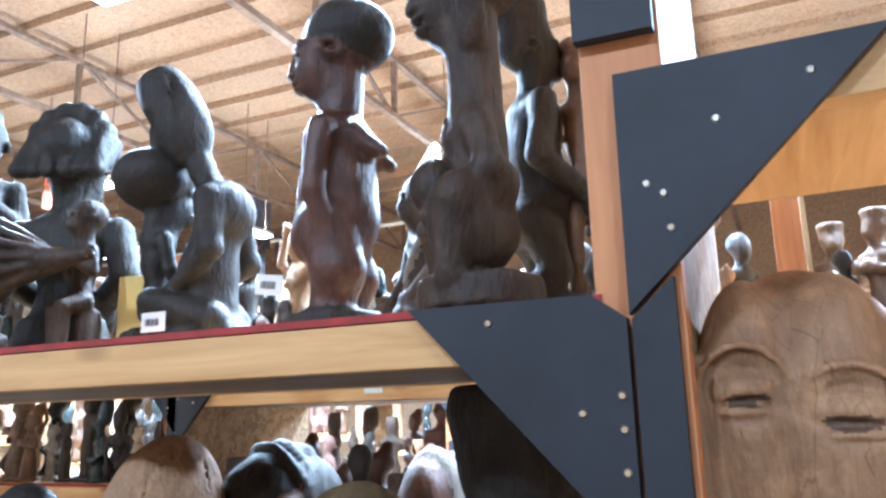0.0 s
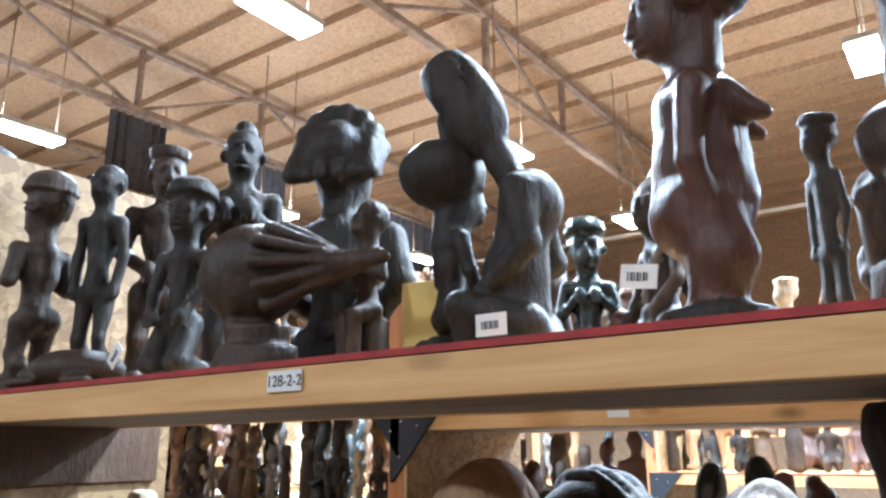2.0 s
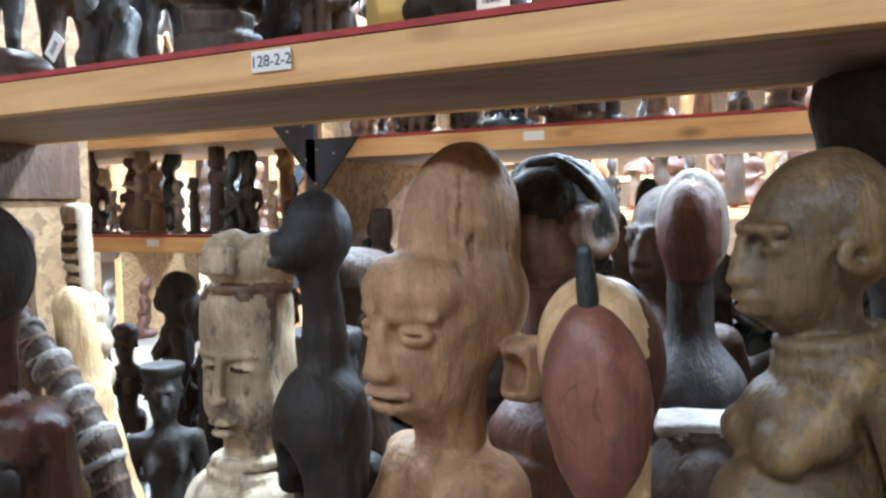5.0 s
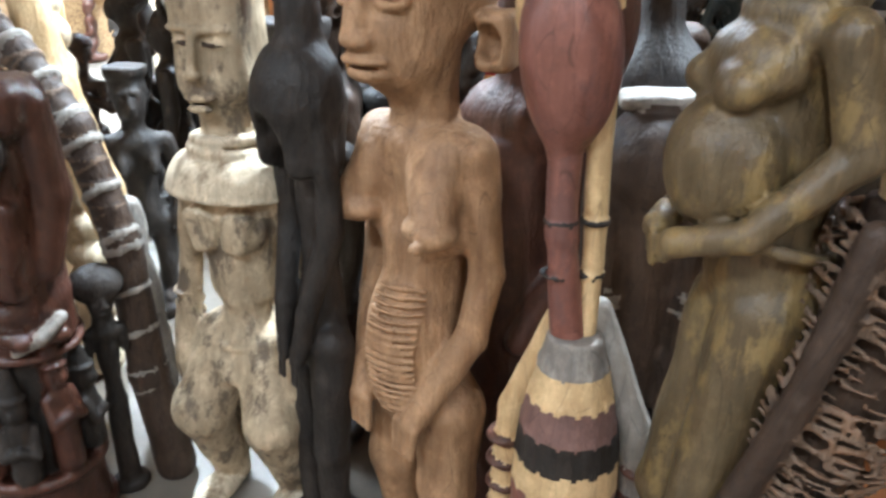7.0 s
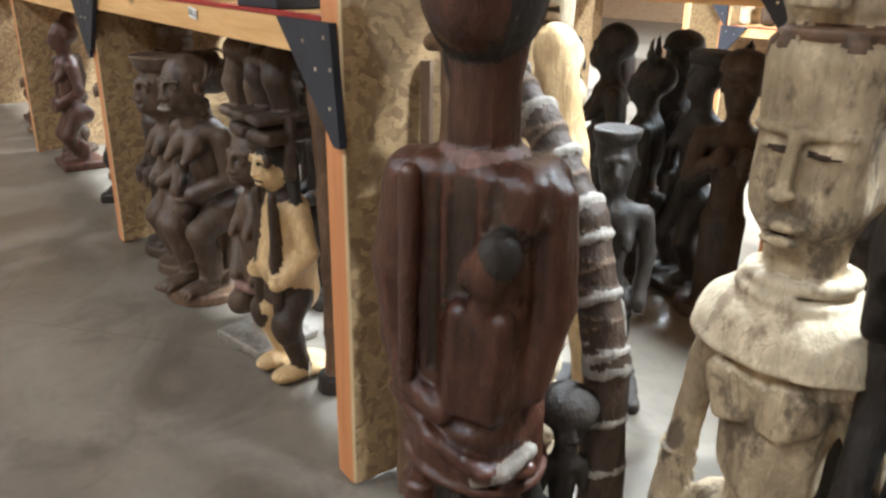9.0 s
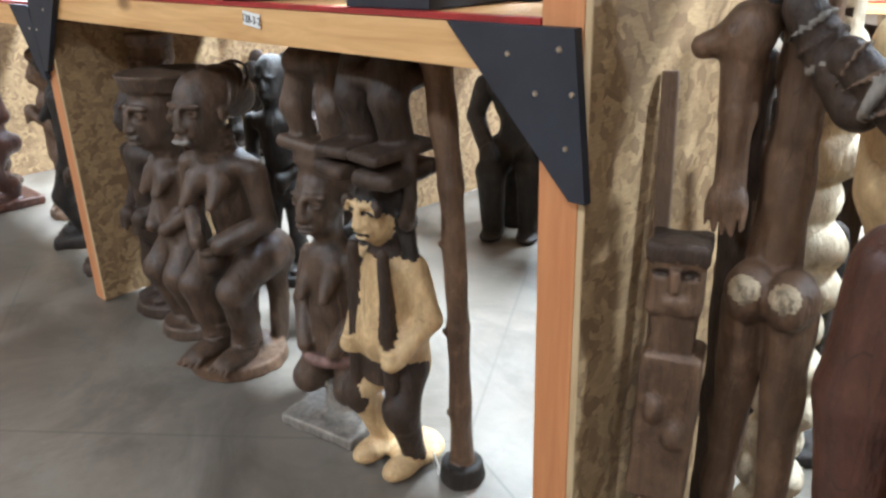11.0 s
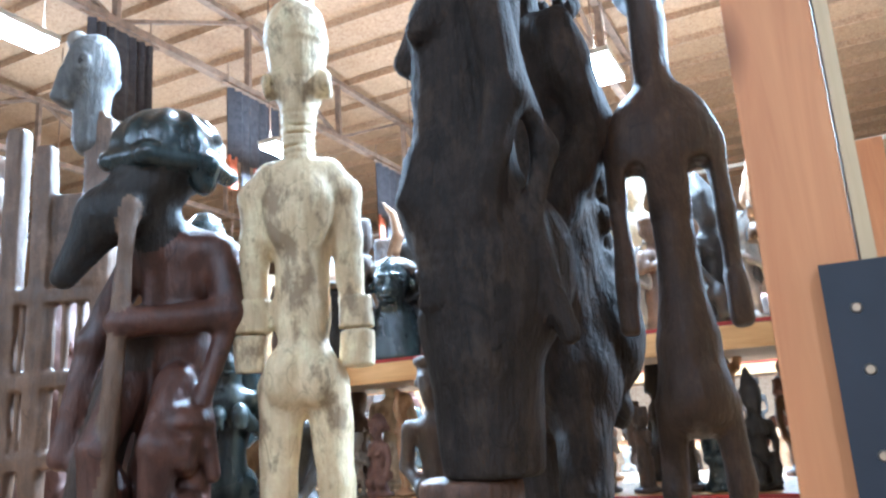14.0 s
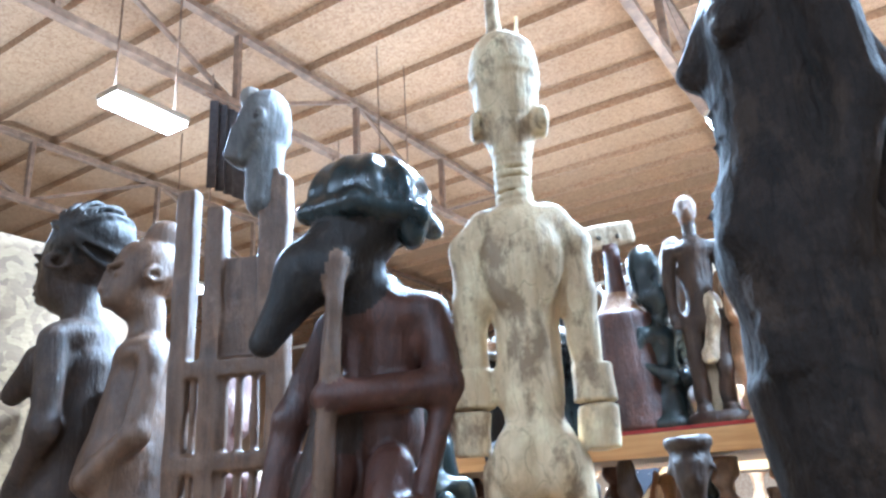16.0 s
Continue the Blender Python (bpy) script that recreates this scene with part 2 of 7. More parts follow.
def part(name, bm, material, parent=None, label=""):
    me = bpy.data.meshes.new(name)
    bm.to_mesh(me)
    bm.free()
    me.materials.append(MAT[material])
    ob = new(name, me)
    if parent:
        ob.parent = parent
    if label:
        ob["label"] = label
    return ob


def B(*a, **k):
    return box(bmesh.new(), *a, **k)


def structure(name, bm, material, label, category):
    return tagged(part(name, bm, material), label, category, kind="structure")


FRONT = 0.965
DEPTH = 0.73
XW, XE, YS, YN, TOP = -20.0, 9.0, -7.0, 19.0, 7.0
structure("floor", B(XW, XE, YS, YN, -0.2, 0.0), "floor", "worn grey concrete warehouse floor with stains", "floor")
for nm, a in (("wall_north", (XW, XE, YN, YN + 0.2, 0, TOP)), ("wall_south", (XW, XE, YS - 0.2, YS, 0, TOP)),
              ("wall_west", (XW - 0.2, XW, YS, YN, 0, TOP)), ("wall_east", (XE, XE + 0.2, YS, YN, 0, TOP))):
    structure(nm, B(*a), "roof_osb", "brown strand board warehouse wall", "wall")

bm = B(XW - 0.2, XE + 0.2, YS - 0.2, YN + 0.2, TOP, TOP + 0.15)
y = YS + 0.4
while y < YN:
    box(bm, XW, XE, y - 0.025, y + 0.025, TOP - 0.11, TOP - 0.002)
    y += 0.8
structure("ceiling", bm, "roof_osb", "brown strand board ceiling with rows of joists", "ceiling")


def truss(x):
    """A steel roof truss across the hall, with chords and web bars."""
    root = tagged(new("roof_truss"), "rust brown steel roof truss under the ceiling", "truss", "roof trusses", "structure")
    root.location = (x, 0, 0)
    lo, hi = 5.9, TOP - 0.18
    part("bottom_chord", B(-0.05, 0.05, YS, YN, lo - 0.04, lo + 0.04), "steel", root)
    part("top_chord", B(-0.05, 0.05, YS, YN, hi - 0.07, hi), "steel", root)
    n, span = 13, (YN - YS) / 13
    for i in range(n):
        a = YS + i * span
        part("web_post", stick(bmesh.new(), (0, a + 0.02, lo), (0, a + 0.02, hi), 0.08, 0.05), "steel", root)
        part("web_diagonal", stick(bmesh.new(), (0, a, hi) if i % 2 else (0, a, lo), (0, a + span, lo) if i % 2 else (0, a + span, hi), 0.05, 0.04), "steel", root)
    return root


for x in (-0.75, -4.75, -8.75, -12.75, -16.75, 3.25):
    truss(x)


def strip_light(x, y):
    root = tagged(new("strip_light"), "bright white strip light hanging under the roof", "lamp", "strip lights")
    root.location = (x, y, LAMP_Z)
    part("housing", B(-0.13, 0.13, -0.33, 0.33, 0.0, 0.055, bevel=0.012), "lamp_body", root)
    part("diffuser", B(-0.12, 0.12, -0.315, 0.315, -0.035, -0.002, bevel=0.012), "lamp", root, "glowing white diffuser")
    for s in (-0.27, 0.27):
        part("hanger", stick(bmesh.new(), (0, s, 0.065), (0, s, TOP - LAMP_Z + 0.01), 0.012), "steel", root)
    lamp = bpy.data.lights.new("strip_light_glow", "AREA")
    # rows with y < 0 are the added fill, at a share of the power
    lamp.shape, lamp.size, lamp.size_y, lamp.energy, lamp.color = "RECTANGLE", 0.24, 0.63, LAMP_POWER * (FRONT_FILL_SHARE if y < 0 else 1.0), LAMP_COLOUR
    ob = new("strip_light_glow", lamp)
    ob.location = (x, y, LAMP_Z - 0.04)
    # added fill above the closed housing, only to brighten the ceiling
    up = lamp.copy()
    up.energy = LAMP_POWER * CEILING_FILL
    ob = new("ceiling_fill_light", up)
    ob.matrix_basis = pose(x, y, LAMP_Z + 0.08, 180, 0, 0)


for x in LAMP_X:
    for y in LAMP_Y:
        strip_light(x, y)


def letters(text, size, material, parent, at, turn=(90, 0, 0)):
    """Flat writing, made into a mesh."""
    cu = bpy.data.curves.new("writing", "FONT")
    cu.body, cu.size, cu.extrude, cu.align_x, cu.align_y = text, size, 0.0004, "CENTER", "CENTER"
    ob = bpy.data.objects.new("writing", cu)
    me = bpy.data.meshes.new_from_object(ob)
    me.materials.clear()
    me.materials.append(MAT[material])
    bpy.data.objects.remove(ob)
    w = new("writing", me)
    w.parent = parent
    w.matrix_local = pose(*at, *turn)
    return w


def shelf_tag(x, y, z, text, w=0.085, h=0.036, tilt=0.0):
    root = part("shelf_label", B(-w / 2, w / 2, -0.0015, 0.0, -h / 2, h / 2), "paper")
    root.matrix_basis = pose(x, y, z, 0, tilt, 0)
    tagged(root, "white paper shelf label with a handwritten number", "label", "shelf labels")
    letters(text, h * 0.78, "ink", root, (0, -0.0022, -0.001))
    return root


def gusset(name, pts, y, parent, screws):
    g = part(name, prism(bmesh.new(), pts, y - 0.02, y), "black", parent, "black painted plywood gusset")
    for sx, sz in screws:
        bm = bmesh.new()
        bmesh.ops.create_cone(bm, segments=10, radius1=0.006, radius2=0.004, depth=0.003, cap_ends=True, matrix=pose(sx, y - 0.0215, sz, 90, 0, 0))
        part("screw", bm, "screw", g)
    return g


def rack(y, posts, levels, name, deep=DEPTH, high=2.6, panels=True, gussets=True, rear=True):
    """Timber shelving: posts, a shelf at its own height in each bay, strand board between the bays."""
    root = tagged(new(name), "pine warehouse rack with strand board partitions and red-edged shelves", "shelving rack", "warehouse racks")
    root.location = (0, y, 0)
    for x in posts:
        part("post", B(x - 0.045, x + 0.045, 0, 0.04, 0, high, bevel=0.003), "fir_z", root)
        if rear:
            part("rear_post", B(x - 0.045, x + 0.045, deep - 0.04, deep, 0, high, bevel=0.003), "fir_z", root)
        if panels:
            part("partition", B(x + 0.047, x + 0.062, 0.003, deep - 0.003, 0.01, high - 0.02), "osb", root)
            part("panel_edge", B(x + 0.0475, x + 0.0615, -0.001, 0.0025, 0.012, high - 0.022), "pale_edge", root, "pale sawn edge of the strand board")
    for x0, x1, zs, beam, *rest in levels:
        reach = rest[0] if rest else deep
        for z in zs:
            a, b = x0 + 0.064, x1 - 0.046
            part("front_beam", B(a, b, 0.0, 0.038, z - beam, z - 0.012, bevel=0.002), "pine_x", root)
            part("rear_beam", B(a, b, reach - 0.038, reach, z - beam, z - 0.012, bevel=0.002), "pine_x", root)
            part("deck", B(a, b, 0.03, reach - 0.002, z - 0.010, z - 0.001), "pine_y", root)
            # sheet below the deck, coloured as the shadow strip under the beam
            part("underside", B(a, b, 0.040, reach - 0.040, z - beam + 0.002, z - beam + 0.014), "shaded_ply", root, "underside sheet, shelf shade put into its brown colour")
            part("red_edge", B(a, b, -0.003, 0.025, z - 0.0105, z + 0.001), "red", root, "red sheet along the shelf edge")
            k = a + 0.4
            while k < b:
                part("joist", B(k - 0.019, k + 0.019, 0.04, reach - 0.04, z - beam + 0.016, z - 0.012), "pine_y", root)
                k += 0.6
            if gussets:
                for s, e in ((1, a - 0.08), (-1, b + 0.08)):
                    pts = [(e, z - 0.002), (e + s * 0.27, z - 0.002), (e + s * 0.01, z - 0.31), (e, z - 0.31)]
                    gusset("gusset", pts if s > 0 else pts[::-1], -0.003, root, [(e + s * 0.06, z - 0.05), (e + s * 0.05, z - 0.2), (e + s * 0.15, z - 0.07)])
    return root


P1, P2, P3, P4, P5 = -0.165, -2.842, -5.42, -8.0, -10.6
main_rack = rack(FRONT, (P2, P3, P4, P5), [(P2, P1, (1.848,), 0.08, 0.53), (P3, P2, (1.346,), 0.10), (P4, P3, (1.30,), 0.1), (P5, P4, (1.30,), 0.1)], "storage_rack", gussets=False, rear=False)


# gussets and end post of the near rack
part("post", B(P1 - 0.055, P1 + 0.055, 0, 0.04, 0, 2.9, bevel=0.003), "fir_z", main_rack)
part("rear_post", B(P1 - 0.05, P1 + 0.03, DEPTH - 0.04, DEPTH, 0, 2.9, bevel=0.003), "fir_z", main_rack)
part("partition", B(P1 + 0.03, P1 + 0.05, 0.042, DEPTH - 0.04, 0.02, 2.8), "osb", main_rack)
gusset("gusset", [(-0.48, 1.847), (-0.222, 1.847), (-0.178, 1.814), (-0.178, 1.53), (-0.235, 1.59)][::-1], -0.003, main_rack,
       [(-0.24, 1.70), (-0.19, 1.72), (-0.19, 1.68), (-0.36, 1.82), (-0.19, 1.63)])
gusset("gusset", [(-0.172, 2.135), (0.15, 2.133), (-0.11, 1.88), (-0.174, 1.818)][::-1], -0.004, main_rack,
       [(-0.14, 1.98), (-0.12, 1.965), (-0.115, 1.92), (-0.05, 2.05), (0.06, 2.09)])
gusset("gusset", [(-0.172, 1.812), (-0.118, 1.862), (-0.118, 1.11), (-0.228, 1.11), (-0.228, 1.525), (-0.172, 1.525)][::-1], -0.002, main_rack,
       [(-0.19, 1.45), (-0.15, 1.3), (-0.19, 1.16)])
gusset("gusset", [(-0.222, 2.52), (-0.115, 2.52), (-0.115, 2.192), (-0.222, 2.194)][::-1], -0.003, main_rack, [(-0.19, 2.3), (-0.15, 2.45)])
part("front_beam", B(-0.108, 2.4, 0.0, 0.038, 2.06, 2.14, bevel=0.002), "pine_x", main_rack)
part("deck", B(-0.108, 2.4, 0.04, DEPTH, 2.13, 2.14), "pine_y", main_rack)
part("post", B(2.4, 2.49, 0, 0.04, 0, 2.9, bevel=0.003), "fir_z", main_rack)
gusset("gusset", [(-2.835, 1.846), (-2.53, 1.846), (-2.60, 1.775), (-2.80, 1.55), (-2.835, 1.525)][::-1], -0.003, main_rack,
       [(-2.808, 1.80), (-2.806, 1.74), (-2.808, 1.66), (-2.77, 1.70), (-2.806, 1.60), (-2.70, 1.82)])
gusset("gusset", [(-3.10, 1.336), (-2.80, 1.336), (-2.765, 1.035), (-2.80, 1.035)][::-1], -0.004, main_rack,
       [(-2.945, 1.285), (-2.80, 1.226), (-2.83, 1.30), (-2.88, 1.22), (-2.81, 1.13)])
gusset("gusset", [(-5.46, 1.336), (-5.16, 1.336), (-5.40, 1.035), (-5.46, 1.035)][::-1], -0.004, main_rack, [(-5.3, 1.28), (-5.42, 1.2)])
gusset("gusset", [(-5.70, 1.290), (-5.47, 1.290), (-5.43, 1.0), (-5.47, 1.0)][::-1], -0.005, main_rack, [(-5.5, 1.2)])
shelf_tag(-1.42, FRONT - 0.004, 1.812, "128-2-2")
shelf_tag(-3.83, FRONT - 0.004, 1.305, "128-3-2", 0.08, 0.036, 6)
tag = shelf_tag(0, 0, 0, "128-2-2", 0.075, 0.034)
tag.matrix_basis = pose(P2 + 0.064, 1.075, 1.568, 0, 0, 90)

for px in (P2 + 0.063,):
    part("brace_board", B(px, px + 0.016, 0.10, DEPTH - 0.05, 1.60, 1.80, bevel=0.002), "walnut", main_rack, "dark plywood brace board")

# racks behind
REAR = 2.75
rear_rack = rack(REAR, (2.70, 0.04, -2.62, -5.28, -7.94, -10.6), [(0.04, 2.70, (0.92, 1.865), 0.09), (-2.62, 0.04, (0.92, 1.865), 0.09), (-5.28, -2.62, (1.43, 1.975), 0.09), (-7.94, -5.28, (1.5,), 0.09), (-10.6, -7.94, (1.3,), 0.09)], "rear_rack", high=2.5, deep=1.0)
shelf_tag(-1.56, REAR - 0.004, 1.822, "", 0.085, 0.036)
shelf_tag(-3.62, REAR - 0.004, 1.390, "", 0.085, 0.036)
far_rack = rack(6.3, (2.6, -0.1, -2.8, -5.4, -8.0, -10.6, -13.2), [(-0.1, 2.6, (1.3,), 0.09), (-2.8, -0.1, (1.5,), 0.09), (-5.4, -2.8, (1.0, 2.0), 0.09), (-8.0, -5.4, (1.3,), 0.09), (-10.6, -8.0, (1.6,), 0.09), (-13.2, -10.6, (1.3,), 0.09)], "far_rack", high=2.3, deep=1.0)
back_rack = rack(9.6, (2.2, -0.5, -3.1, -5.7, -8.3, -10.9, -13.5), [(-0.5, 2.2, (1.5,), 0.09), (-3.1, -0.5, (1.9,), 0.09), (-5.7, -3.1, (1.3, 2.2), 0.09), (-8.3, -5.7, (1.5,), 0.09), (-10.9, -8.3, (1.3,), 0.09), (-13.5, -10.9, (1.6,), 0.09)], "back_rack", high=2.5, gussets=False, deep=1.0)


# ---- carving: solids blended into one skin ----
class Mirrored:
    """Passes solids on to a carving, turned back to front about a depth."""

    def __init__(self, c, y0):
        self.c, self.y0 = c, y0

    def _m(self, p):
        return (p[0], 2 * self.y0 - p[1], p[2])

    def ell(self, c, r, m, rot=(0, 0, 0), k=0.02, cut=False):
        self.c.ell(self._m(c), r, m, (-rot[0], rot[1], -rot[2]), k, cut)

    def cap(self, a, b, ra, rb, m, k=0.02, cut=False):
        self.c.cap(self._m(a), self._m(b), ra, rb, m, k, cut)

    def line(self, pts, rs, m, k=0.02):
        self.c.line([self._m(p) for p in pts], rs, m, k)

    def box(self, c, half, m, rot=(0, 0, 0), rnd=0.006, k=0.008, cut=False):
        self.c.box(self._m(c), half, m, (-rot[0], rot[1], -rot[2]), rnd, k, cut)

    def cyl(self, c, r0, r1, h, m, squash=1.0, k=0.01, cut=False, rnd=0.006):
        self.c.cyl(self._m(c), r0, r1, h, m, squash, k, cut, rnd)

    def ring(self, c, R0, r, m, rot=(0, 0, 0), squash=1.0, k=0.004):
        self.c.ring(self._m(c), R0, r, m, (-rot[0], rot[1], -rot[2]), squash, k)


class Carving:
    """Solids joined smoothly (or cut away) and skinned as one mesh; every solid carries its own material."""

    def __init__(self):
        self.ops, self.mats = [], []

    def _put(self, fn, lo, hi, m, k, cut):
        if m not in self.mats:
            self.mats.append(m)
        self.ops.append((fn, np.array(lo, float), np.array(hi, float), self.mats.index(m), k, cut))

    def ell(self, c, r, m, rot=(0, 0, 0), k=0.02, cut=False):
        c, r = np.array(c, float), np.array(r, float)
        R = np.array(Euler([radians(a) for a in rot]).to_matrix())

        def fn(p):
            q = (p - c) @ R
            a = np.sqrt(((q / r) ** 2).sum(-1)) + 1e-9
            b = np.sqrt(((q / r ** 2) ** 2).sum(-1)) + 1e-9
            return a * (a - 1) / b
        e = r.max() if any(rot) else r
        self._put(fn, c - e, c + e, m, k, cut)

    def cap(self, a, b, ra, rb, m, k=0.02, cut=False):
        a, b = np.array(a, float), np.array(b, float)
        ab, w = b - a, max(ra, rb)

        def fn(p):
            h = np.clip(((p - a) @ ab) / (ab @ ab + 1e-12), 0, 1)
            return np.sqrt(((p - a - h[..., None] * ab) ** 2).sum(-1)) - (ra + (rb - ra) * h)
        self._put(fn, np.minimum(a, b) - w, np.maximum(a, b) + w, m, k, cut)

    def line(self, pts, rs, m, k=0.02):
        for i in range(len(pts) - 1):
            self.cap(pts[i], pts[i + 1], rs[i], rs[i + 1], m, k)

    def box(self, c, half, m, rot=(0, 0, 0), rnd=0.006, k=0.008, cut=False):
        c, half = np.array(c, float), np.array(half, float)
        R = np.array(Euler([radians(a) for a in rot]).to_matrix())

        def fn(p):
            q = np.abs((p - c) @ R) - half + rnd
            return np.sqrt((np.maximum(q, 0) ** 2).sum(-1)) + np.minimum(q.max(-1), 0) - rnd
        e = np.linalg.norm(half) if any(rot) else half
        self._put(fn, c - e, c + e, m, k, cut)

    def cyl(self, c, r0, r1, h, m, squash=1.0, k=0.01, cut=False, rnd=0.006):
        """An upright drum, r0 wide below and r1 above; squash narrows its depth."""
        c = np.array(c, float)

        def fn(p):
            q = p - c
            t = np.clip(q[..., 2] / h, 0, 1)
            d = np.sqrt(q[..., 0] ** 2 + (q[..., 1] / squash) ** 2) - (r0 + (r1 - r0) * t) + rnd
            z = np.abs(q[..., 2] - h / 2) - h / 2 + rnd
            return np.minimum(np.maximum(d, z), 0) + np.sqrt(np.maximum(d, 0) ** 2 + np.maximum(z, 0) ** 2) - rnd
        w = max(r0, r1)
        self._put(fn, c - (w, w, 0), c + (w, w, h), m, k, cut)

    def ring(self, c, R0, r, m, rot=(0, 0, 0), squash=1.0, k=0.004):
        c = np.array(c, float)
        R = np.array(Euler([radians(a) for a in rot]).to_matrix())

        def fn(p):
            q = (p - c) @ R
            d = np.sqrt(q[..., 0] ** 2 + (q[..., 1] / squash) ** 2) - R0
            return np.sqrt(d ** 2 + q[..., 2] ** 2) - r
        self._put(fn, c - R0 - r, c + R0 + r, m, k, False)

    def mesh(self, name, step, rough=0.0, seed=0):
        lo = np.min([o[1] for o in self.ops if not o[5]], axis=0) - 3 * step
        hi = np.max([o[2] for o in self.ops if not o[5]], axis=0) + 3 * step
        n = np.ceil((hi - lo) / step).astype(int) + 1
        axes = [lo[i] + step * np.arange(n[i]) for i in range(3)]
        f = np.full(n, 0.5, np.float32)
        own = np.zeros(n, np.int8)
        best = np.full(n, 9.0, np.float32)
        for fn, a, b, mi, k, cut in self.ops:
            i0 = np.maximum(((a - lo - k) / step - 3).astype(int), 0)
            i1 = np.minimum(((b - lo + k) / step + 4).astype(int), n)
            if (i1 <= i0).any():
                continue
            sl = tuple(slice(p, q) for p, q in zip(i0, i1))
            g = np.stack(np.meshgrid(*[axes[i][sl[i]] for i in range(3)], indexing="ij"), -1)
            d = fn(g).astype(np.float32)
            cur = f[sl]
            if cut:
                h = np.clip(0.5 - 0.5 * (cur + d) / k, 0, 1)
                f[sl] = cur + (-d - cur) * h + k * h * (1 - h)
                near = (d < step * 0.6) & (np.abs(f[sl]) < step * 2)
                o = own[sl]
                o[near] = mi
            else:
                h = np.clip(0.5 + 0.5 * (cur - d) / k, 0, 1)
                f[sl] = cur + (d - cur) * h - k * h * (1 - h)
                win = d < best[sl]
                best[sl] = np.where(win, d, best[sl])
                o = own[sl]
                o[win] = mi
        if rough:
            rng = np.random.RandomState(seed)
            X, Y, Z = np.meshgrid(*axes, indexing="ij", sparse=True)
            for _ in range(5):
                w = rng.uniform(-1, 1, 3) * (90, 90, 45)
                f += (rough * 0.4 * np.sin(w[0] * X + w[1] * Y + w[2] * Z + rng.uniform(0, 6))).astype(np.float32)
        s = f < 0
        cs = sum(s[i:n[0] - 1 + i, j:n[1] - 1 + j, l:n[2] - 1 + l].astype(np.int8) for i in (0, 1) for j in (0, 1) for l in (0, 1))
        cells = np.argwhere((cs > 0) & (cs < 8))
        index = np.full(n - 1, -1, np.int32)
        index[tuple(cells.T)] = np.arange(len(cells))
        tot, cnt = np.zeros((len(cells), 3)), np.zeros(len(cells))
        for ax in range(3):
            for u in (0, 1):
                for v in (0, 1):
                    off = np.zeros(3, int)
                    off[(ax + 1) % 3], off[(ax + 2) % 3] = u, v
                    end = off.copy()
                    end[ax] = 1
                    fa, fb = f[tuple((cells + off).T)], f[tuple((cells + end).T)]
                    hit = (fa < 0) != (fb < 0)
                    t = np.where(hit, fa / np.where(hit, fa - fb, 1), 0)
                    p = np.repeat(off[None].astype(float), len(cells), 0)
                    p[:, ax] = t
                    tot += p * hit[:, None]
                    cnt += hit
        verts = lo + step * (cells + tot / cnt[:, None])
        vm = own[tuple((cells + np.rint(tot / cnt[:, None]).astype(int)).T)]
        quads = []
        for ax in range(3):
            u, v = (ax + 1) % 3, (ax + 2) % 3
            e0 = [slice(None)] * 3
            e1 = [slice(None)] * 3
            e0[ax], e1[ax] = slice(0, -1), slice(1, None)
            flip = np.argwhere(s[tuple(e0)] != s[tuple(e1)])
            flip = flip[(flip[:, u] > 0) & (flip[:, v] > 0) & (flip[:, u] < n[u] - 1) & (flip[:, v] < n[v] - 1)]
            inside = s[tuple(flip.T)]
            c = []
            for du, dv in ((1, 1), (0, 1), (0, 0), (1, 0)):
                q = flip.copy()
                q[:, u] -= du
                q[:, v] -= dv
                c.append(index[tuple(q.T)])
            q = np.stack(c, 1)
            q[~inside] = q[~inside][:, ::-1]
            quads.append(q)
        quads = np.concatenate(quads)
        me = bpy.data.meshes.new(name)
        me.from_pydata(verts.tolist(), [], quads.tolist())
        for m in self.mats:
            me.materials.append(MAT[m])
        me.polygons.foreach_set("material_index", np.sort(vm[quads], axis=1)[:, 1].astype(np.int32))
        me.polygons.foreach_set("use_smooth", np.ones(len(quads), bool))
        me.update()
        return me


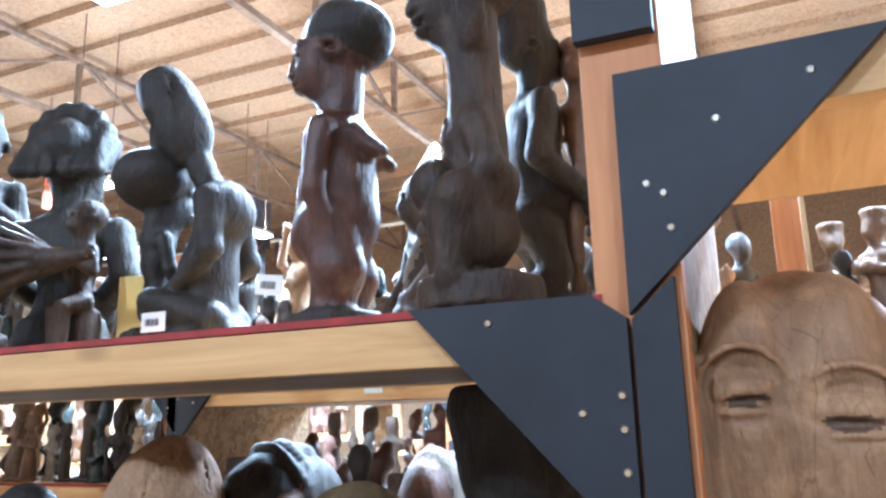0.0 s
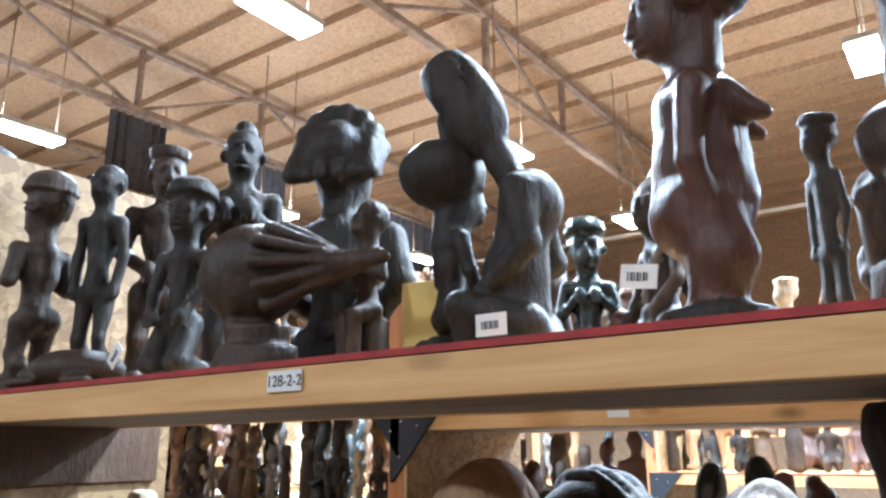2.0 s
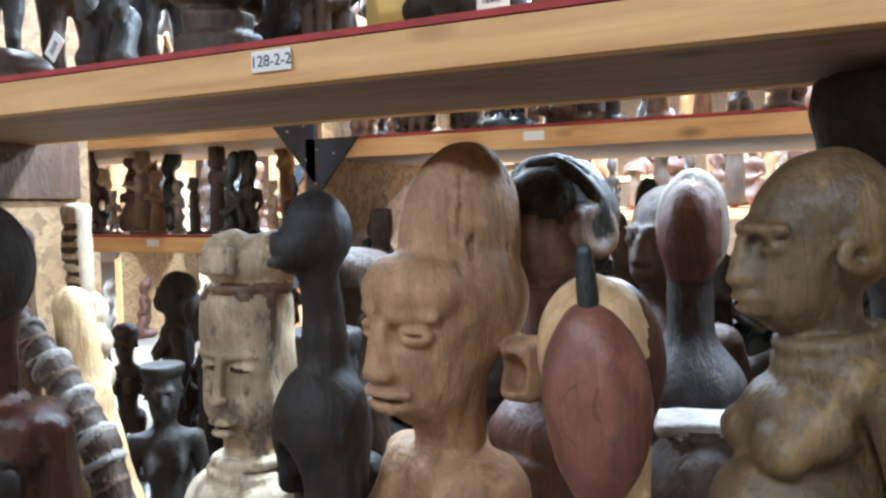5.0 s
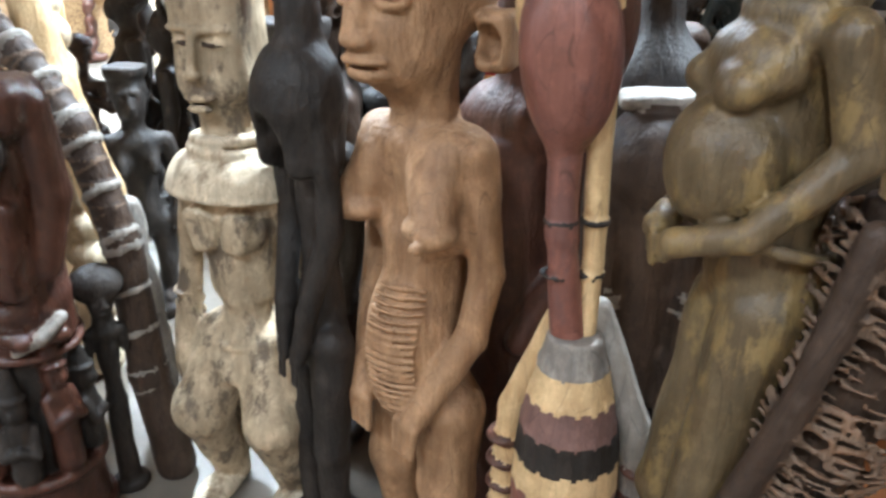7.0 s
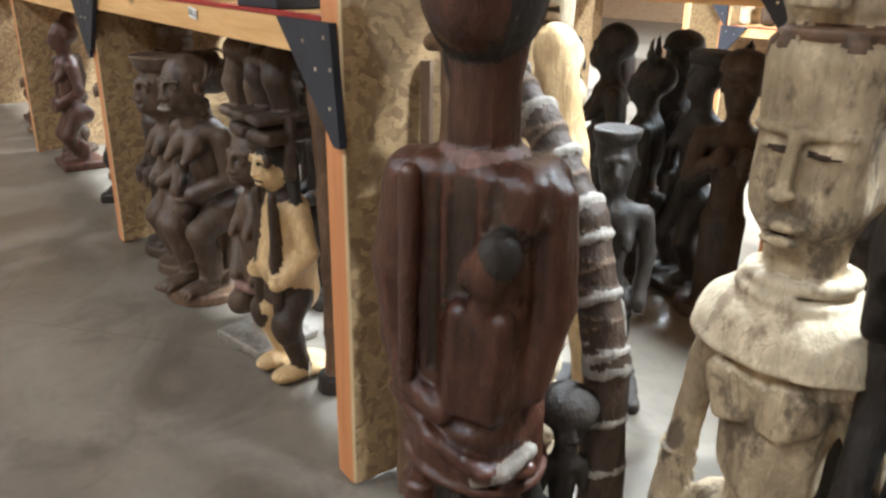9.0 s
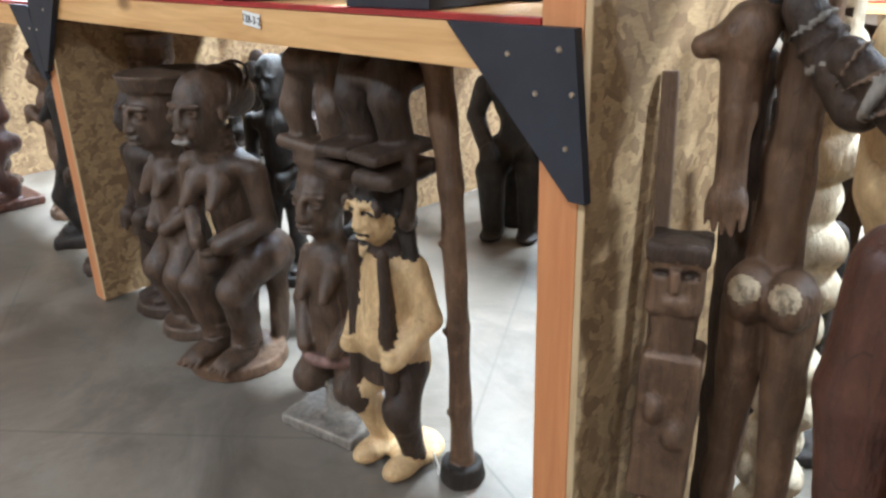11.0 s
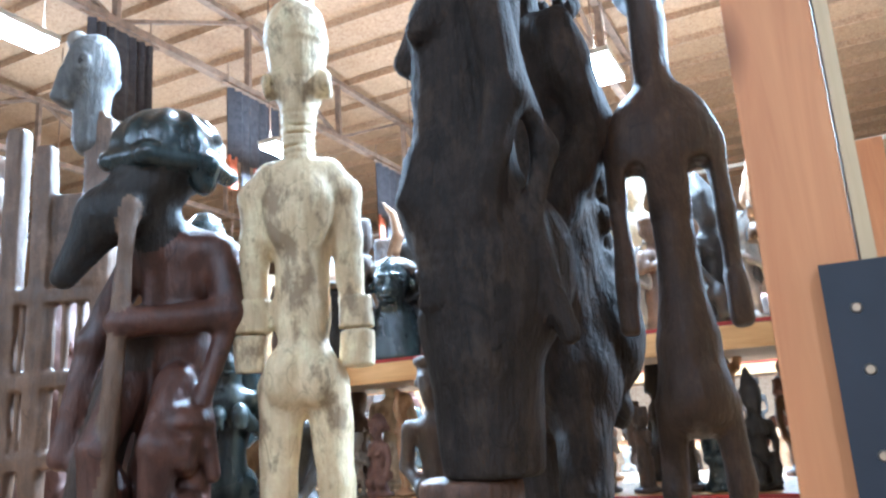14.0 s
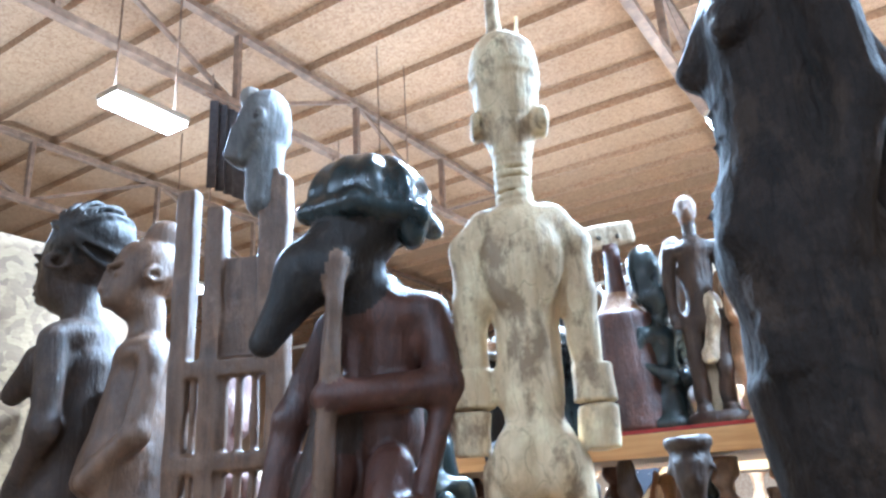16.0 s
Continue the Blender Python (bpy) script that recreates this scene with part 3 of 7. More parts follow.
def figure(c, H, m, head="round", arms="down", legs="stand", face=None, headm=None, hf=0.2, nf=0.06, tf=0.36, wide=1.0,
           breasts=0.0, belly=0.0, base="disc", rings=0, deep=1.0, ears=True, basem=None, turn=0, thin=1.0, scars=False):
    """A carved standing or sitting figure H high that looks towards -y. hf, nf, tf: shares of head, neck and trunk."""
    hm, fm = headm or m, face or headm or m
    bh = 0.05 * H if base else 0.0
    body = H - bh
    hh, nh, th = hf * body, nf * body, tf * body
    crest = {"crest": 0.75, "cone": 0.8, "tall": 0.9, "bun": 0.35, "flat": 0.15, "horns": 0.5, "fan": 0.7, "cap": 0.25}.get(head, 0.0) * hh
    lh = body - hh - nh - th - crest
    z0 = bh
    zh = z0 + lh
    zs = zh + th
    zn = zs + nh
    zc = zn + hh * 0.5
    w = 0.115 * body * wide
    r = 0.034 * body * wide * thin
    k = 0.02 * body
    if base == "disc":
        c.cyl((0, 0, 0), w * 1.35, w * 1.25, bh, basem or m, 0.9, k=0.004)
    elif base == "box":
        c.box((0, 0, bh / 2), (w * 1.4, w * 1.25, bh / 2), basem or m, k=0.003)
    if legs == "stand":
        for s in (-1, 1):
            c.line([(s * w * 0.5, 0, z0 + 0.02 * H), (s * w * 0.55, -r * 0.6, z0 + lh * 0.48), (s * w * 0.48, r * 0.2, zh)], [r * 0.95, r * 1.1, r * 1.7], m, k)
            c.ell((s * w * 0.5, r * 0.5, z0 + lh * 0.27), (r * 1.15, r * 1.3, lh * 0.17), m, k=k)
            c.ell((s * w * 0.52, -r * 0.9, z0 + 0.016 * H), (r * 1.1, r * 2.2, 0.022 * H), m, k=k * 0.6)
            c.ell((s * w * 0.4, r * 1.3, zh + 0.02 * H), (w * 0.48, w * 0.5, w * 0.5), m, k=k)
    elif legs == "bent":
        for s in (-1, 1):
            c.line([(s * w * 0.55, 0, z0 + 0.02 * H), (s * w * 0.62, -w * 0.62, z0 + lh * 0.58), (s * w * 0.45, 0, zh)], [r * 1.1, r * 1.45, r * 2.0], m, k)
            c.ell((s * w * 0.58, r * 0.2, z0 + lh * 0.25), (r * 1.5, r * 1.6, lh * 0.2), m, k=k)
            c.ell((s * w * 0.55, -r * 1.1, z0 + 0.018 * H), (r * 1.3, r * 2.4, 0.024 * H), m, k=k * 0.6)
            c.ell((s * w * 0.4, r * 1.6, zh), (w * 0.5, w * 0.6, w * 0.55), m, k=k)
    elif legs == "sit":
        c.cyl((0, w * 0.35, z0), w * 0.85, w * 0.75, lh * 0.86, basem or m, k=0.006)
        for s in (-1, 1):
            c.line([(s * w * 0.55, -w * 1.1, z0 + 0.02 * H), (s * w * 0.6, -w * 1.15, z0 + lh * 0.85), (s * w * 0.45, 0, zh)], [r * 1.1, r * 1.5, r * 1.9], m, k)
            c.ell((s * w * 0.55, -w * 1.35, z0 + 0.016 * H), (r * 1.2, r * 2.0, 0.022 * H), m, k=k * 0.6)
    elif legs == "kneel":
        for s in (-1, 1):
            c.line([(s * w * 0.5, w * 0.9, z0 + r), (s * w * 0.6, -w * 0.9, z0 + r * 1.3), (s * w * 0.45, 0, zh)], [r * 1.2, r * 1.6, r * 2.0], m, k)
    elif legs == "skirt":
        c.cyl((0, 0, z0 - 0.002), w * 1.0, w * 0.8, lh + 0.03 * H, m, 0.9, k=k)
    elif legs == "post":
        c.cyl((0, 0, z0 - 0.002), w * 0.72, w * 0.72, lh + 0.03 * H, m, 0.95, k=k * 0.5)
    # trunk
    c.line([(0, 0, zh + 0.01 * H), (0, -r * 0.2, zh + th * 0.45), (0, 0, zs - w * 0.35)], [w * 0.66, w * 0.5, w * 0.66], m, k)
    c.ell((0, 0, zs - w * 0.28), (w * 1.05, w * 0.58 * deep, w * 0.5), m, k=k)
    c.ell((0, w * 0.1, zh + th * 0.66), (w * 0.75, w * 0.6, th * 0.3), m, k=k)
    if belly:
        c.ell((0, -w * 0.45 * belly, zh + th * 0.3), (w * 0.62, w * 0.62 * belly, th * 0.3), m, k=k)
        c.ell((0, -w * (0.45 + 0.62) * belly, zh + th * 0.25), (r * 0.4, r * 0.4, r * 0.4), m, k=k * 0.5)
    if breasts:
        for s in (-1, 1):
            c.cap((s * w * 0.45, -w * 0.35, zs - w * 0.6), (s * w * 0.52, -w * (0.5 + 0.45 * breasts), zs - w * (0.75 + 0.45 * breasts)), w * 0.32, w * 0.17, m, k * 0.8)
    # arms
    sh = [(s * w * 1.0, 0, zs - w * 0.25) for s in (-1, 1)]
    for s, a in zip((-1, 1), sh):
        if arms == "down":
            pts = [a, (s * w * 1.22, r * 0.3, zs - th * 0.5), (s * w * 1.08, -r * 0.6, zh + 0.01 * H)]
        elif arms == "belly":
            pts = [a, (s * w * 1.3, r * 0.8, zs - th * 0.52), (s * w * 0.42, -w * (0.75 + 0.5 * belly), zh + th * 0.22)]
        elif arms == "chest":
            pts = [a, (s * w * 1.28, r * 0.2, zs - th * 0.5), (s * w * 0.35, -w * 0.95, zs - w * 0.75)]
        elif arms == "knees":
            pts = [a, (s * w * 1.25, -w * 0.2, zs - th * 0.5), (s * w * 0.66, -w * 1.1, zh + 0.02 * H)]
        elif arms == "up":
            pts = [a, (s * w * 1.5, -r, zs + hh * 0.2), (s * w * 0.95, -r, zn + hh * 0.95)]
        else:
            pts = [a, (s * w * 1.15, r * 0.2, zs - th * 0.35)]
        c.line(pts, [r * 1.15, r * 0.95, r * 0.85][:len(pts)], m, k * 0.7)
        if arms != "none":
            e = pts[-1]
            c.ell(e, (r * 1.0, r * 1.2, r * 1.35), m, k=k * 0.5)
            for j in (-1, 0, 1):
                c.cap((e[0] + j * r * 0.5, e[1] - r * 0.7, e[2]), (e[0] + j * r * 0.55, e[1] - r * 0.9, e[2] - r * 1.5), r * 0.3, r * 0.25, m, 0.003)
    # neck and head
    c.cap((0, 0, zs - w * 0.2), (0, -hh * 0.04, zn + hh * 0.25), hh * 0.23, hh * 0.21, m, k)
    for i in range(rings):
        c.ring((0, 0, zs + nh * (i + 0.5) / rings), hh * 0.25, hh * 0.035, m)
    carve_head(c, (0, 0, zc), hh, head, hm, fm, ears)
    return c


def carve_head(c, at, hh, head, hm, fm, ears=True):
    x, y, z = at
    if head == "block":
        c.box(at, (hh * 0.34, hh * 0.36, hh * 0.5), hm, rnd=hh * 0.08, k=0.01)
    else:
        c.ell((x, y + hh * 0.08, z + hh * 0.12), (hh * 0.36, hh * 0.43, hh * 0.40), hm, k=0.01)
        c.ell((x, y - hh * 0.12, z - hh * 0.16), (hh * 0.28, hh * 0.30, hh * 0.36), fm, k=hh * 0.12)
    fy = y - hh * 0.40
    c.box((x, fy - hh * 0.0, z - hh * 0.09), (hh * 0.058, hh * 0.08, hh * 0.15), fm, (-14, 0, 0), hh * 0.04, hh * 0.05)
    c.ell((x, fy - hh * 0.02, z - hh * 0.19), (hh * 0.115, hh * 0.08, hh * 0.055), fm, k=hh * 0.03)
    for s in (-1, 1):
        c.ell((x + s * hh * 0.16, fy + hh * 0.02, z + hh * 0.02), (hh * 0.125, hh * 0.085, hh * 0.09), fm, k=hh * 0.03, cut=True)
        c.ell((x + s * hh * 0.155, fy + hh * 0.075, z + hh * 0.0), (hh * 0.105, hh * 0.065, hh * 0.06), fm, k=0.002)
        c.box((x + s * hh * 0.155, fy + hh * 0.025, z + hh * 0.0), (hh * 0.095, hh * 0.035, hh * 0.011), hm, rnd=hh * 0.008, k=0.002, cut=True)
        c.cap((x + s * hh * 0.06, fy + hh * 0.01, z + hh * 0.10), (x + s * hh * 0.26, fy + hh * 0.10, z + hh * 0.10), hh * 0.045, hh * 0.03, fm, hh * 0.025)
        if ears:
            c.ring((x + s * hh * 0.36, y + hh * 0.06, z - hh * 0.04), hh * 0.075, hh * 0.035, hm, (0, 90, 20 * s), 1.5, hh * 0.03)
    c.ell((x, fy + hh * 0.03, z - hh * 0.295), (hh * 0.155, hh * 0.10, hh * 0.05), fm, k=hh * 0.02)
    c.ell((x, fy + hh * 0.05, z - hh * 0.36), (hh * 0.135, hh * 0.095, hh * 0.05), fm, k=hh * 0.02)
    c.box((x, fy - hh * 0.03, z - hh * 0.325), (hh * 0.15, hh * 0.06, hh * 0.013), hm, rnd=hh * 0.009, k=0.002, cut=True)
    top = z + hh * 0.45
    if head == "crest":
        c.ell((x, y + hh * 0.12, top + hh * 0.10), (hh * 0.16, hh * 0.50, hh * 0.62), hm, k=hh * 0.12)
    elif head == "cone":
        c.cap((x, y + hh * 0.02, top - hh * 0.12), (x, y + hh * 0.25, top + hh * 0.62), hh * 0.36, hh * 0.10, hm, hh * 0.06)
        c.ring((x, y + hh * 0.02, top - hh * 0.1), hh * 0.36, hh * 0.04, hm, (-12, 0, 0))
    elif head == "tall":
        c.ell((x, y + hh * 0.18, top + hh * 0.18), (hh * 0.34, hh * 0.42, hh * 0.72), hm, (-12, 0, 0), k=hh * 0.12)
    elif head == "bun":
        c.ell((x, y + hh * 0.25, top + hh * 0.10), (hh * 0.22, hh * 0.26, hh * 0.24), hm, k=hh * 0.08)
    elif head == "flat":
        c.cyl((x, y + hh * 0.06, top - hh * 0.12), hh * 0.40, hh * 0.44, hh * 0.24, hm, 1.05, k=hh * 0.05)
    elif head == "cap":
        c.ell((x, y + hh * 0.05, top - hh * 0.05), (hh * 0.43, hh * 0.48, hh * 0.30), hm, k=hh * 0.03)
        c.ring((x, y + hh * 0.05, top - hh * 0.14), hh * 0.42, hh * 0.045, hm, (-6, 0, 0), 1.08)
    elif head == "horns":
        for s in (-1, 1):
            c.line([(x + s * hh * 0.2, y, top - hh * 0.1), (x + s * hh * 0.5, y, top + hh * 0.12), (x + s * hh * 0.36, y, top + hh * 0.5)], [hh * 0.11, hh * 0.08, hh * 0.03], hm, hh * 0.06)
    elif head == "fan":
        for a in range(-84, 85, 24):
            c.line([(x + hh * 0.3 * math.sin(radians(a)), y - hh * 0.25, z + hh * 0.1 + hh * 0.3 * math.cos(radians(a))), (x + hh * 0.42 * math.sin(radians(a)), y + hh * 0.1, z + hh * 0.12 + hh * 0.46 * math.cos(radians(a))), (x + hh * 0.44 * math.sin(radians(a)), y + hh * 0.4, z - hh * 0.2)], [hh * 0.11, hh * 0.13, hh * 0.09], hm, hh * 0.03)
    elif head == "afro":
        c.ell((x, y + hh * 0.10, z + hh * 0.18), (hh * 0.56, hh * 0.52, hh * 0.42), hm, k=hh * 0.05)


def statue(c, name, at, turn, label, category="statue", step=0.008, rough=0.002, lean=(0, 0), group="", seed=1):
    ob = new(name, c.mesh(name, step, rough, seed))
    ob.matrix_basis = pose(at[0], at[1], at[2], lean[0], lean[1], turn)
    tagged(ob, label, category, group)
    return ob


def carved_part(name, c, parent, label="", step=0.006, rough=0.001, seed=1):
    """A carving that is one part of a larger thing."""
    ob = new(name, c.mesh(name, step, rough, seed))
    ob.parent = parent
    if label:
        ob["label"] = label
    return ob


SHELF_A, SHELF_B = 1.849, 1.347


# ---- statues on the floor under the high shelf ----
def ochre_woman():
    c, m = Carving(), "ochre"
    for s in (-1, 1):
        c.line([(s * 0.075, 0, 0.05), (s * 0.085, -0.02, 0.24), (s * 0.07, 0, 0.44)], [0.05, 0.062, 0.085], m, 0.03)
        c.ell((s * 0.08, -0.04, 0.03), (0.05, 0.10, 0.035), m)
        c.cap((s * 0.075, -0.045, 1.00), (s * 0.125, -0.115, 0.905), 0.066, 0.032, m, 0.02)
        c.ell((s * 0.105, -0.095, 0.905), (0.062, 0.05, 0.034), m, k=0.012)
        c.ell((s * 0.085, -0.10, 0.855), (0.065, 0.05, 0.018), m, k=0.01, cut=True)
        c.ell((s * 0.13, -0.158, 0.892), (0.013, 0.013, 0.012), m, k=0.006)
        c.line([(s * 0.138, 0, 1.045), (s * 0.158, 0.015, 0.80), (s * 0.15, -0.02, 0.66), (s * 0.08, -0.12, 0.46)], [0.040, 0.036, 0.034, 0.03], m, 0.008)
        for j in range(4):
            c.cap((s * (0.05 + j * 0.017), -0.135, 0.46), (s * (0.045 + j * 0.016), -0.14, 0.385), 0.0115, 0.008, m, 0.003)
    c.box((0, 0, 0.96), (0.135, 0.078, 0.13), m, (4, 0, 0), 0.05, 0.02)
    c.line([(0, 0, 0.45), (0, -0.01, 0.62), (0, 0, 0.84)], [0.10, 0.09, 0.092], m, 0.03)
    c.ell((0, 0, 1.05), (0.155, 0.08, 0.05), m, k=0.03)
    c.ell((0, -0.055, 0.60), (0.095, 0.09, 0.19), m, k=0.02)
    c.ell((0.0, -0.150, 0.545), (0.02, 0.018, 0.014), m, k=0.006, cut=True)
    for i in range(19):
        z = 0.46 + i * 0.0165
        pts = []
        for j in range(6):
            x = -0.022 + j * 0.020
            pts.append((x, -0.062 - 0.093 * math.sqrt(max(0.04, 1 - (x / 0.098) ** 2 - ((z - 0.60) / 0.195) ** 2)), z))
        c.line(pts, [0.0058] * 6, m, 0.002)
    c.cap((0, 0.0, 1.04), (0, -0.005, 1.22), 0.074, 0.066, m, 0.012)
    carve_head(c, (0, -0.02, 1.33), 0.36, "none", m, m, False)
    c.ell((0, -0.09, 1.40), (0.115, 0.085, 0.075), m, k=0.01)
    for s in (-1, 1):
        c.box((s * 0.13, 0.065, 1.255), (0.035, 0.055, 0.055), m, (0, 0, s * 20), 0.02, 0.01)
        c.ell((s * 0.14, 0.02, 1.255), (0.026, 0.035, 0.035), m, k=0.008, cut=True)
    c.ell((0, 0.030, 1.495), (0.098, 0.132, 0.184), m, (-12, 0, 0), 0.012)
    for s in (-1, 1):
        for j in range(7):
            c.cap((s * 0.094, -0.07 + j * 0.032, 1.42 + j * 0.006), (s * 0.056, -0.02 + j * 0.022, 1.63), 0.0055, 0.004, m, 0.004, True)
    ob = statue(c, "statue", (-1.200, 1.20, 0), -23, "ochre brown wooden woman with tall ribbed crest and scarred belly", step=0.0060, rough=0.0015)
    ob.scale = (1.06, 0.98, 1)
    return ob


def grey_mask_figure():
    c, m = Carving(), "grey"
    c.ell((0, 0, 0.905), (0.162, 0.135, 0.098), "white", k=0.008)
    c.cyl((0, 0, 0.70), 0.25, 0.25, 0.178, "white", k=0.006, cut=True)
    for s in (-1, 1):
        c.line([(s * 0.060, 0.0, 0.46), (s * 0.105, -0.09, 0.30), (s * 0.10, 0.0, 0.05)], [0.092, 0.074, 0.045], m, 0.02)
        c.ell((s * 0.075, 0.06, 0.42), (0.085, 0.085, 0.10), m, k=0.02)
        c.ell((s * 0.10, 0.03, 0.18), (0.052, 0.06, 0.09), m, k=0.02)
        c.ell((s * 0.105, -0.06, 0.028), (0.048, 0.12, 0.03), "white", k=0.012)
        for j in range(4):
            c.cap((s * 0.105 - 0.03 + j * 0.02, -0.15, 0.03), (s * 0.105 - 0.034 + j * 0.023, -0.185, 0.018), 0.011, 0.008, "white", 0.003)
        c.line([(s * 0.128, 0, 0.86), (s * 0.168, 0.012, 0.66), (s * 0.160, -0.05, 0.46)], [0.036, 0.030, 0.034], m, 0.008)
        for z in (0.60, 0.565, 0.53):
            c.ring((s * 0.165, -0.015, z), 0.033, 0.006, m, (12, 0, 0))
        c.ell((s * 0.158, -0.06, 0.42), (0.032, 0.038, 0.060), m, k=0.01)
        c.ell((s * 0.055, -0.052, 0.80), (0.052, 0.036, 0.055), m, k=0.014)
    c.line([(0, 0, 0.47), (0, 0.005, 0.62), (0, 0, 0.78)], [0.082, 0.055, 0.085], m, 0.03)
    c.cap((0, -0.02, 0.72), (0, -0.03, 0.62), 0.045, 0.04, m, 0.02)
    c.ring((0, 0, 0.505), 0.088, 0.010, m, (8, 0, 0))
    c.cap((0, -0.05, 0.47), (0, -0.085, 0.42), 0.04, 0.028, m)
    c.ring((0, 0, 0.890), 0.156, 0.010, "white", (0, 2, 0), 0.84)
    c.cyl((0, 0, 0.60), 0.085, 0.115, 0.285, m, 0.72, k=0.02, rnd=0.03)
    for i in range(2):
        c.ring((0, 0, 0.985 + i * 0.024), 0.090 - i * 0.010, 0.0125, "white", (0, 4 - 6 * i, 0))
    for s in (-1, 1):
        c.box((s * 0.048, -0.082, 0.80), (0.034, 0.020, 0.055), m, (0, s * 14, 0), 0.018, 0.012)
    c.cap((0, -0.085, 0.82), (0, -0.088, 0.60), 0.007, 0.005, m, 0.006, True)
    c.cap((0, 0, 0.92), (0, 0, 1.12), 0.064, 0.058, m, 0.015)
    c.box((0, -0.005, 1.245), (0.088, 0.085, 0.15), m, (3, 0, 0), 0.05, 0.02)
    c.ell((0, -0.015, 1.12), (0.072, 0.083, 0.07), m, k=0.03)
    c.box((0, -0.098, 1.200), (0.012, 0.022, 0.055), m, (-10, 0, 0), 0.008, 0.012)
    c.ell((0, -0.113, 1.160), (0.025, 0.016, 0.012), m, k=0.006)
    for s in (-1, 1):
        c.ell((s * 0.040, -0.100, 1.226), (0.032, 0.016, 0.018), m, k=0.012, cut=True)
        c.ell((s * 0.040, -0.082, 1.222), (0.028, 0.014, 0.012), m, k=0.004)
        # eye slit: the shade inside the cut is put in as dark brown
        c.box((s * 0.040, -0.100, 1.220), (0.024, 0.010, 0.002), "darkbrown", (0, s * 8, 0), 0.001, 0.002, True)
        c.cap((s * 0.012, -0.099, 1.250), (s * 0.074, -0.080, 1.252), 0.008, 0.006, m, 0.006)
        c.cap((s * 0.050, -0.076, 1.37), (s * 0.056, -0.080, 1.275), 0.016, 0.006, "fibre", 0.003)
        c.cap((s * 0.084, -0.040, 1.37), (s * 0.088, -0.040, 1.27), 0.014, 0.006, "fibre", 0.003)
    c.ell((0, -0.099, 1.110), (0.040, 0.017, 0.011), m, k=0.005)
    c.ell((0, -0.097, 1.086), (0.035, 0.016, 0.011), m, k=0.005)
    # mouth slit, its shade coloured in dark brown as well
    c.box((0, -0.112, 1.098), (0.036, 0.012, 0.002), "darkbrown", rnd=0.001, k=0.002, cut=True)
    c.ell((-0.034, -0.078, 1.318), (0.020, 0.012, 0.052), "fibre", (0, 6, 0), 0.003)
    c.cyl((0, 0.0, 1.374), 0.096, 0.100, 0.020, "brown", 0.95, k=0.003)
    c.cyl((0, 0.01, 1.392), 0.092, 0.100, 0.05, m, 0.9, k=0.01, rnd=0.012)
    for s in (-1, 1):
        c.ell((s * 0.05, 0.015, 1.452), (0.062, 0.075, 0.058), m, k=0.012)
        c.ell((s * 0.045, -0.05, 1.44), (0.028, 0.03, 0.035), m, k=0.01)
    c.box((0, -0.10, 1.45), (0.04, 0.012, 0.03), m, (-12, 0, 0), 0.008, 0.006)
    ob = statue(c, "statue", (-1.69, 1.20, 0), 3, "weathered grey standing figure with mask face and wide collar", step=0.0060, rough=0.0025)
    return ob


def slim_dark_figure(at, turn):
    c, m = Carving(), "ebony"
    c.ell((0, 0.0, 1.505), (0.062, 0.070, 0.085), m)
    c.ell((0, -0.055, 1.475), (0.044, 0.036, 0.045), m)
    c.box((0, -0.088, 1.452), (0.022, 0.012, 0.009), m, rnd=0.005, k=0.006)
    c.box((0, -0.086, 1.490), (0.010, 0.012, 0.022), m, rnd=0.006, k=0.006)
    c.line([(0, 0.01, 1.18), (0, 0.012, 1.30), (0, 0.0, 1.46)], [0.058, 0.043, 0.040], m, 0.015)
    c.ell((0, 0, 1.135), (0.108, 0.095, 0.118), m, k=0.015)
    c.cyl((0, 0.0, 0.97), 0.100, 0.106, 0.17, m, 0.88, k=0.02, rnd=0.03)
    c.ell((0, -0.10, 0.98), (0.060, 0.085, 0.125), m, k=0.012, cut=True)
    c.box((0, 0.0, 0.93), (0.052, 0.14, 0.10), m, (0, 0, 0), 0.04, 0.012, True)
    for s in (-1, 1):
        c.line([(s * 0.082, -0.01, 1.12), (s * 0.088, 0.005, 0.98), (s * 0.086, 0.01, 0.85), (s * 0.050, -0.04, 0.66), (s * 0.030, -0.06, 0.54)],
               [0.030, 0.027, 0.030, 0.024, 0.020], m, 0.006)
        for j in range(3):
            c.cap((s * 0.03 + (j - 1) * 0.009, -0.068, 0.55), (s * 0.03 + (j - 1) * 0.010, -0.072, 0.48), 0.007, 0.005, m, 0.002)
        c.line([(s * 0.045, 0.01, 0.03), (s * 0.055, 0.0, 0.28), (s * 0.050, 0.02, 0.56)], [0.034, 0.042, 0.052], m, 0.012)
        c.ell((s * 0.045, -0.035, 0.055), (0.032, 0.065, 0.022), m, k=0.01)
    c.line([(0, 0.03, 0.54), (0, 0.03, 0.80), (0, 0.03, 1.05)], [0.062, 0.036, 0.055], m, 0.02)
    c.cyl((0, 0, 0), 0.11, 0.10, 0.045, m)
    return statue(c, "statue", at, turn, "slim black wooden figure with domed shoulders and long hanging arms", step=0.006)


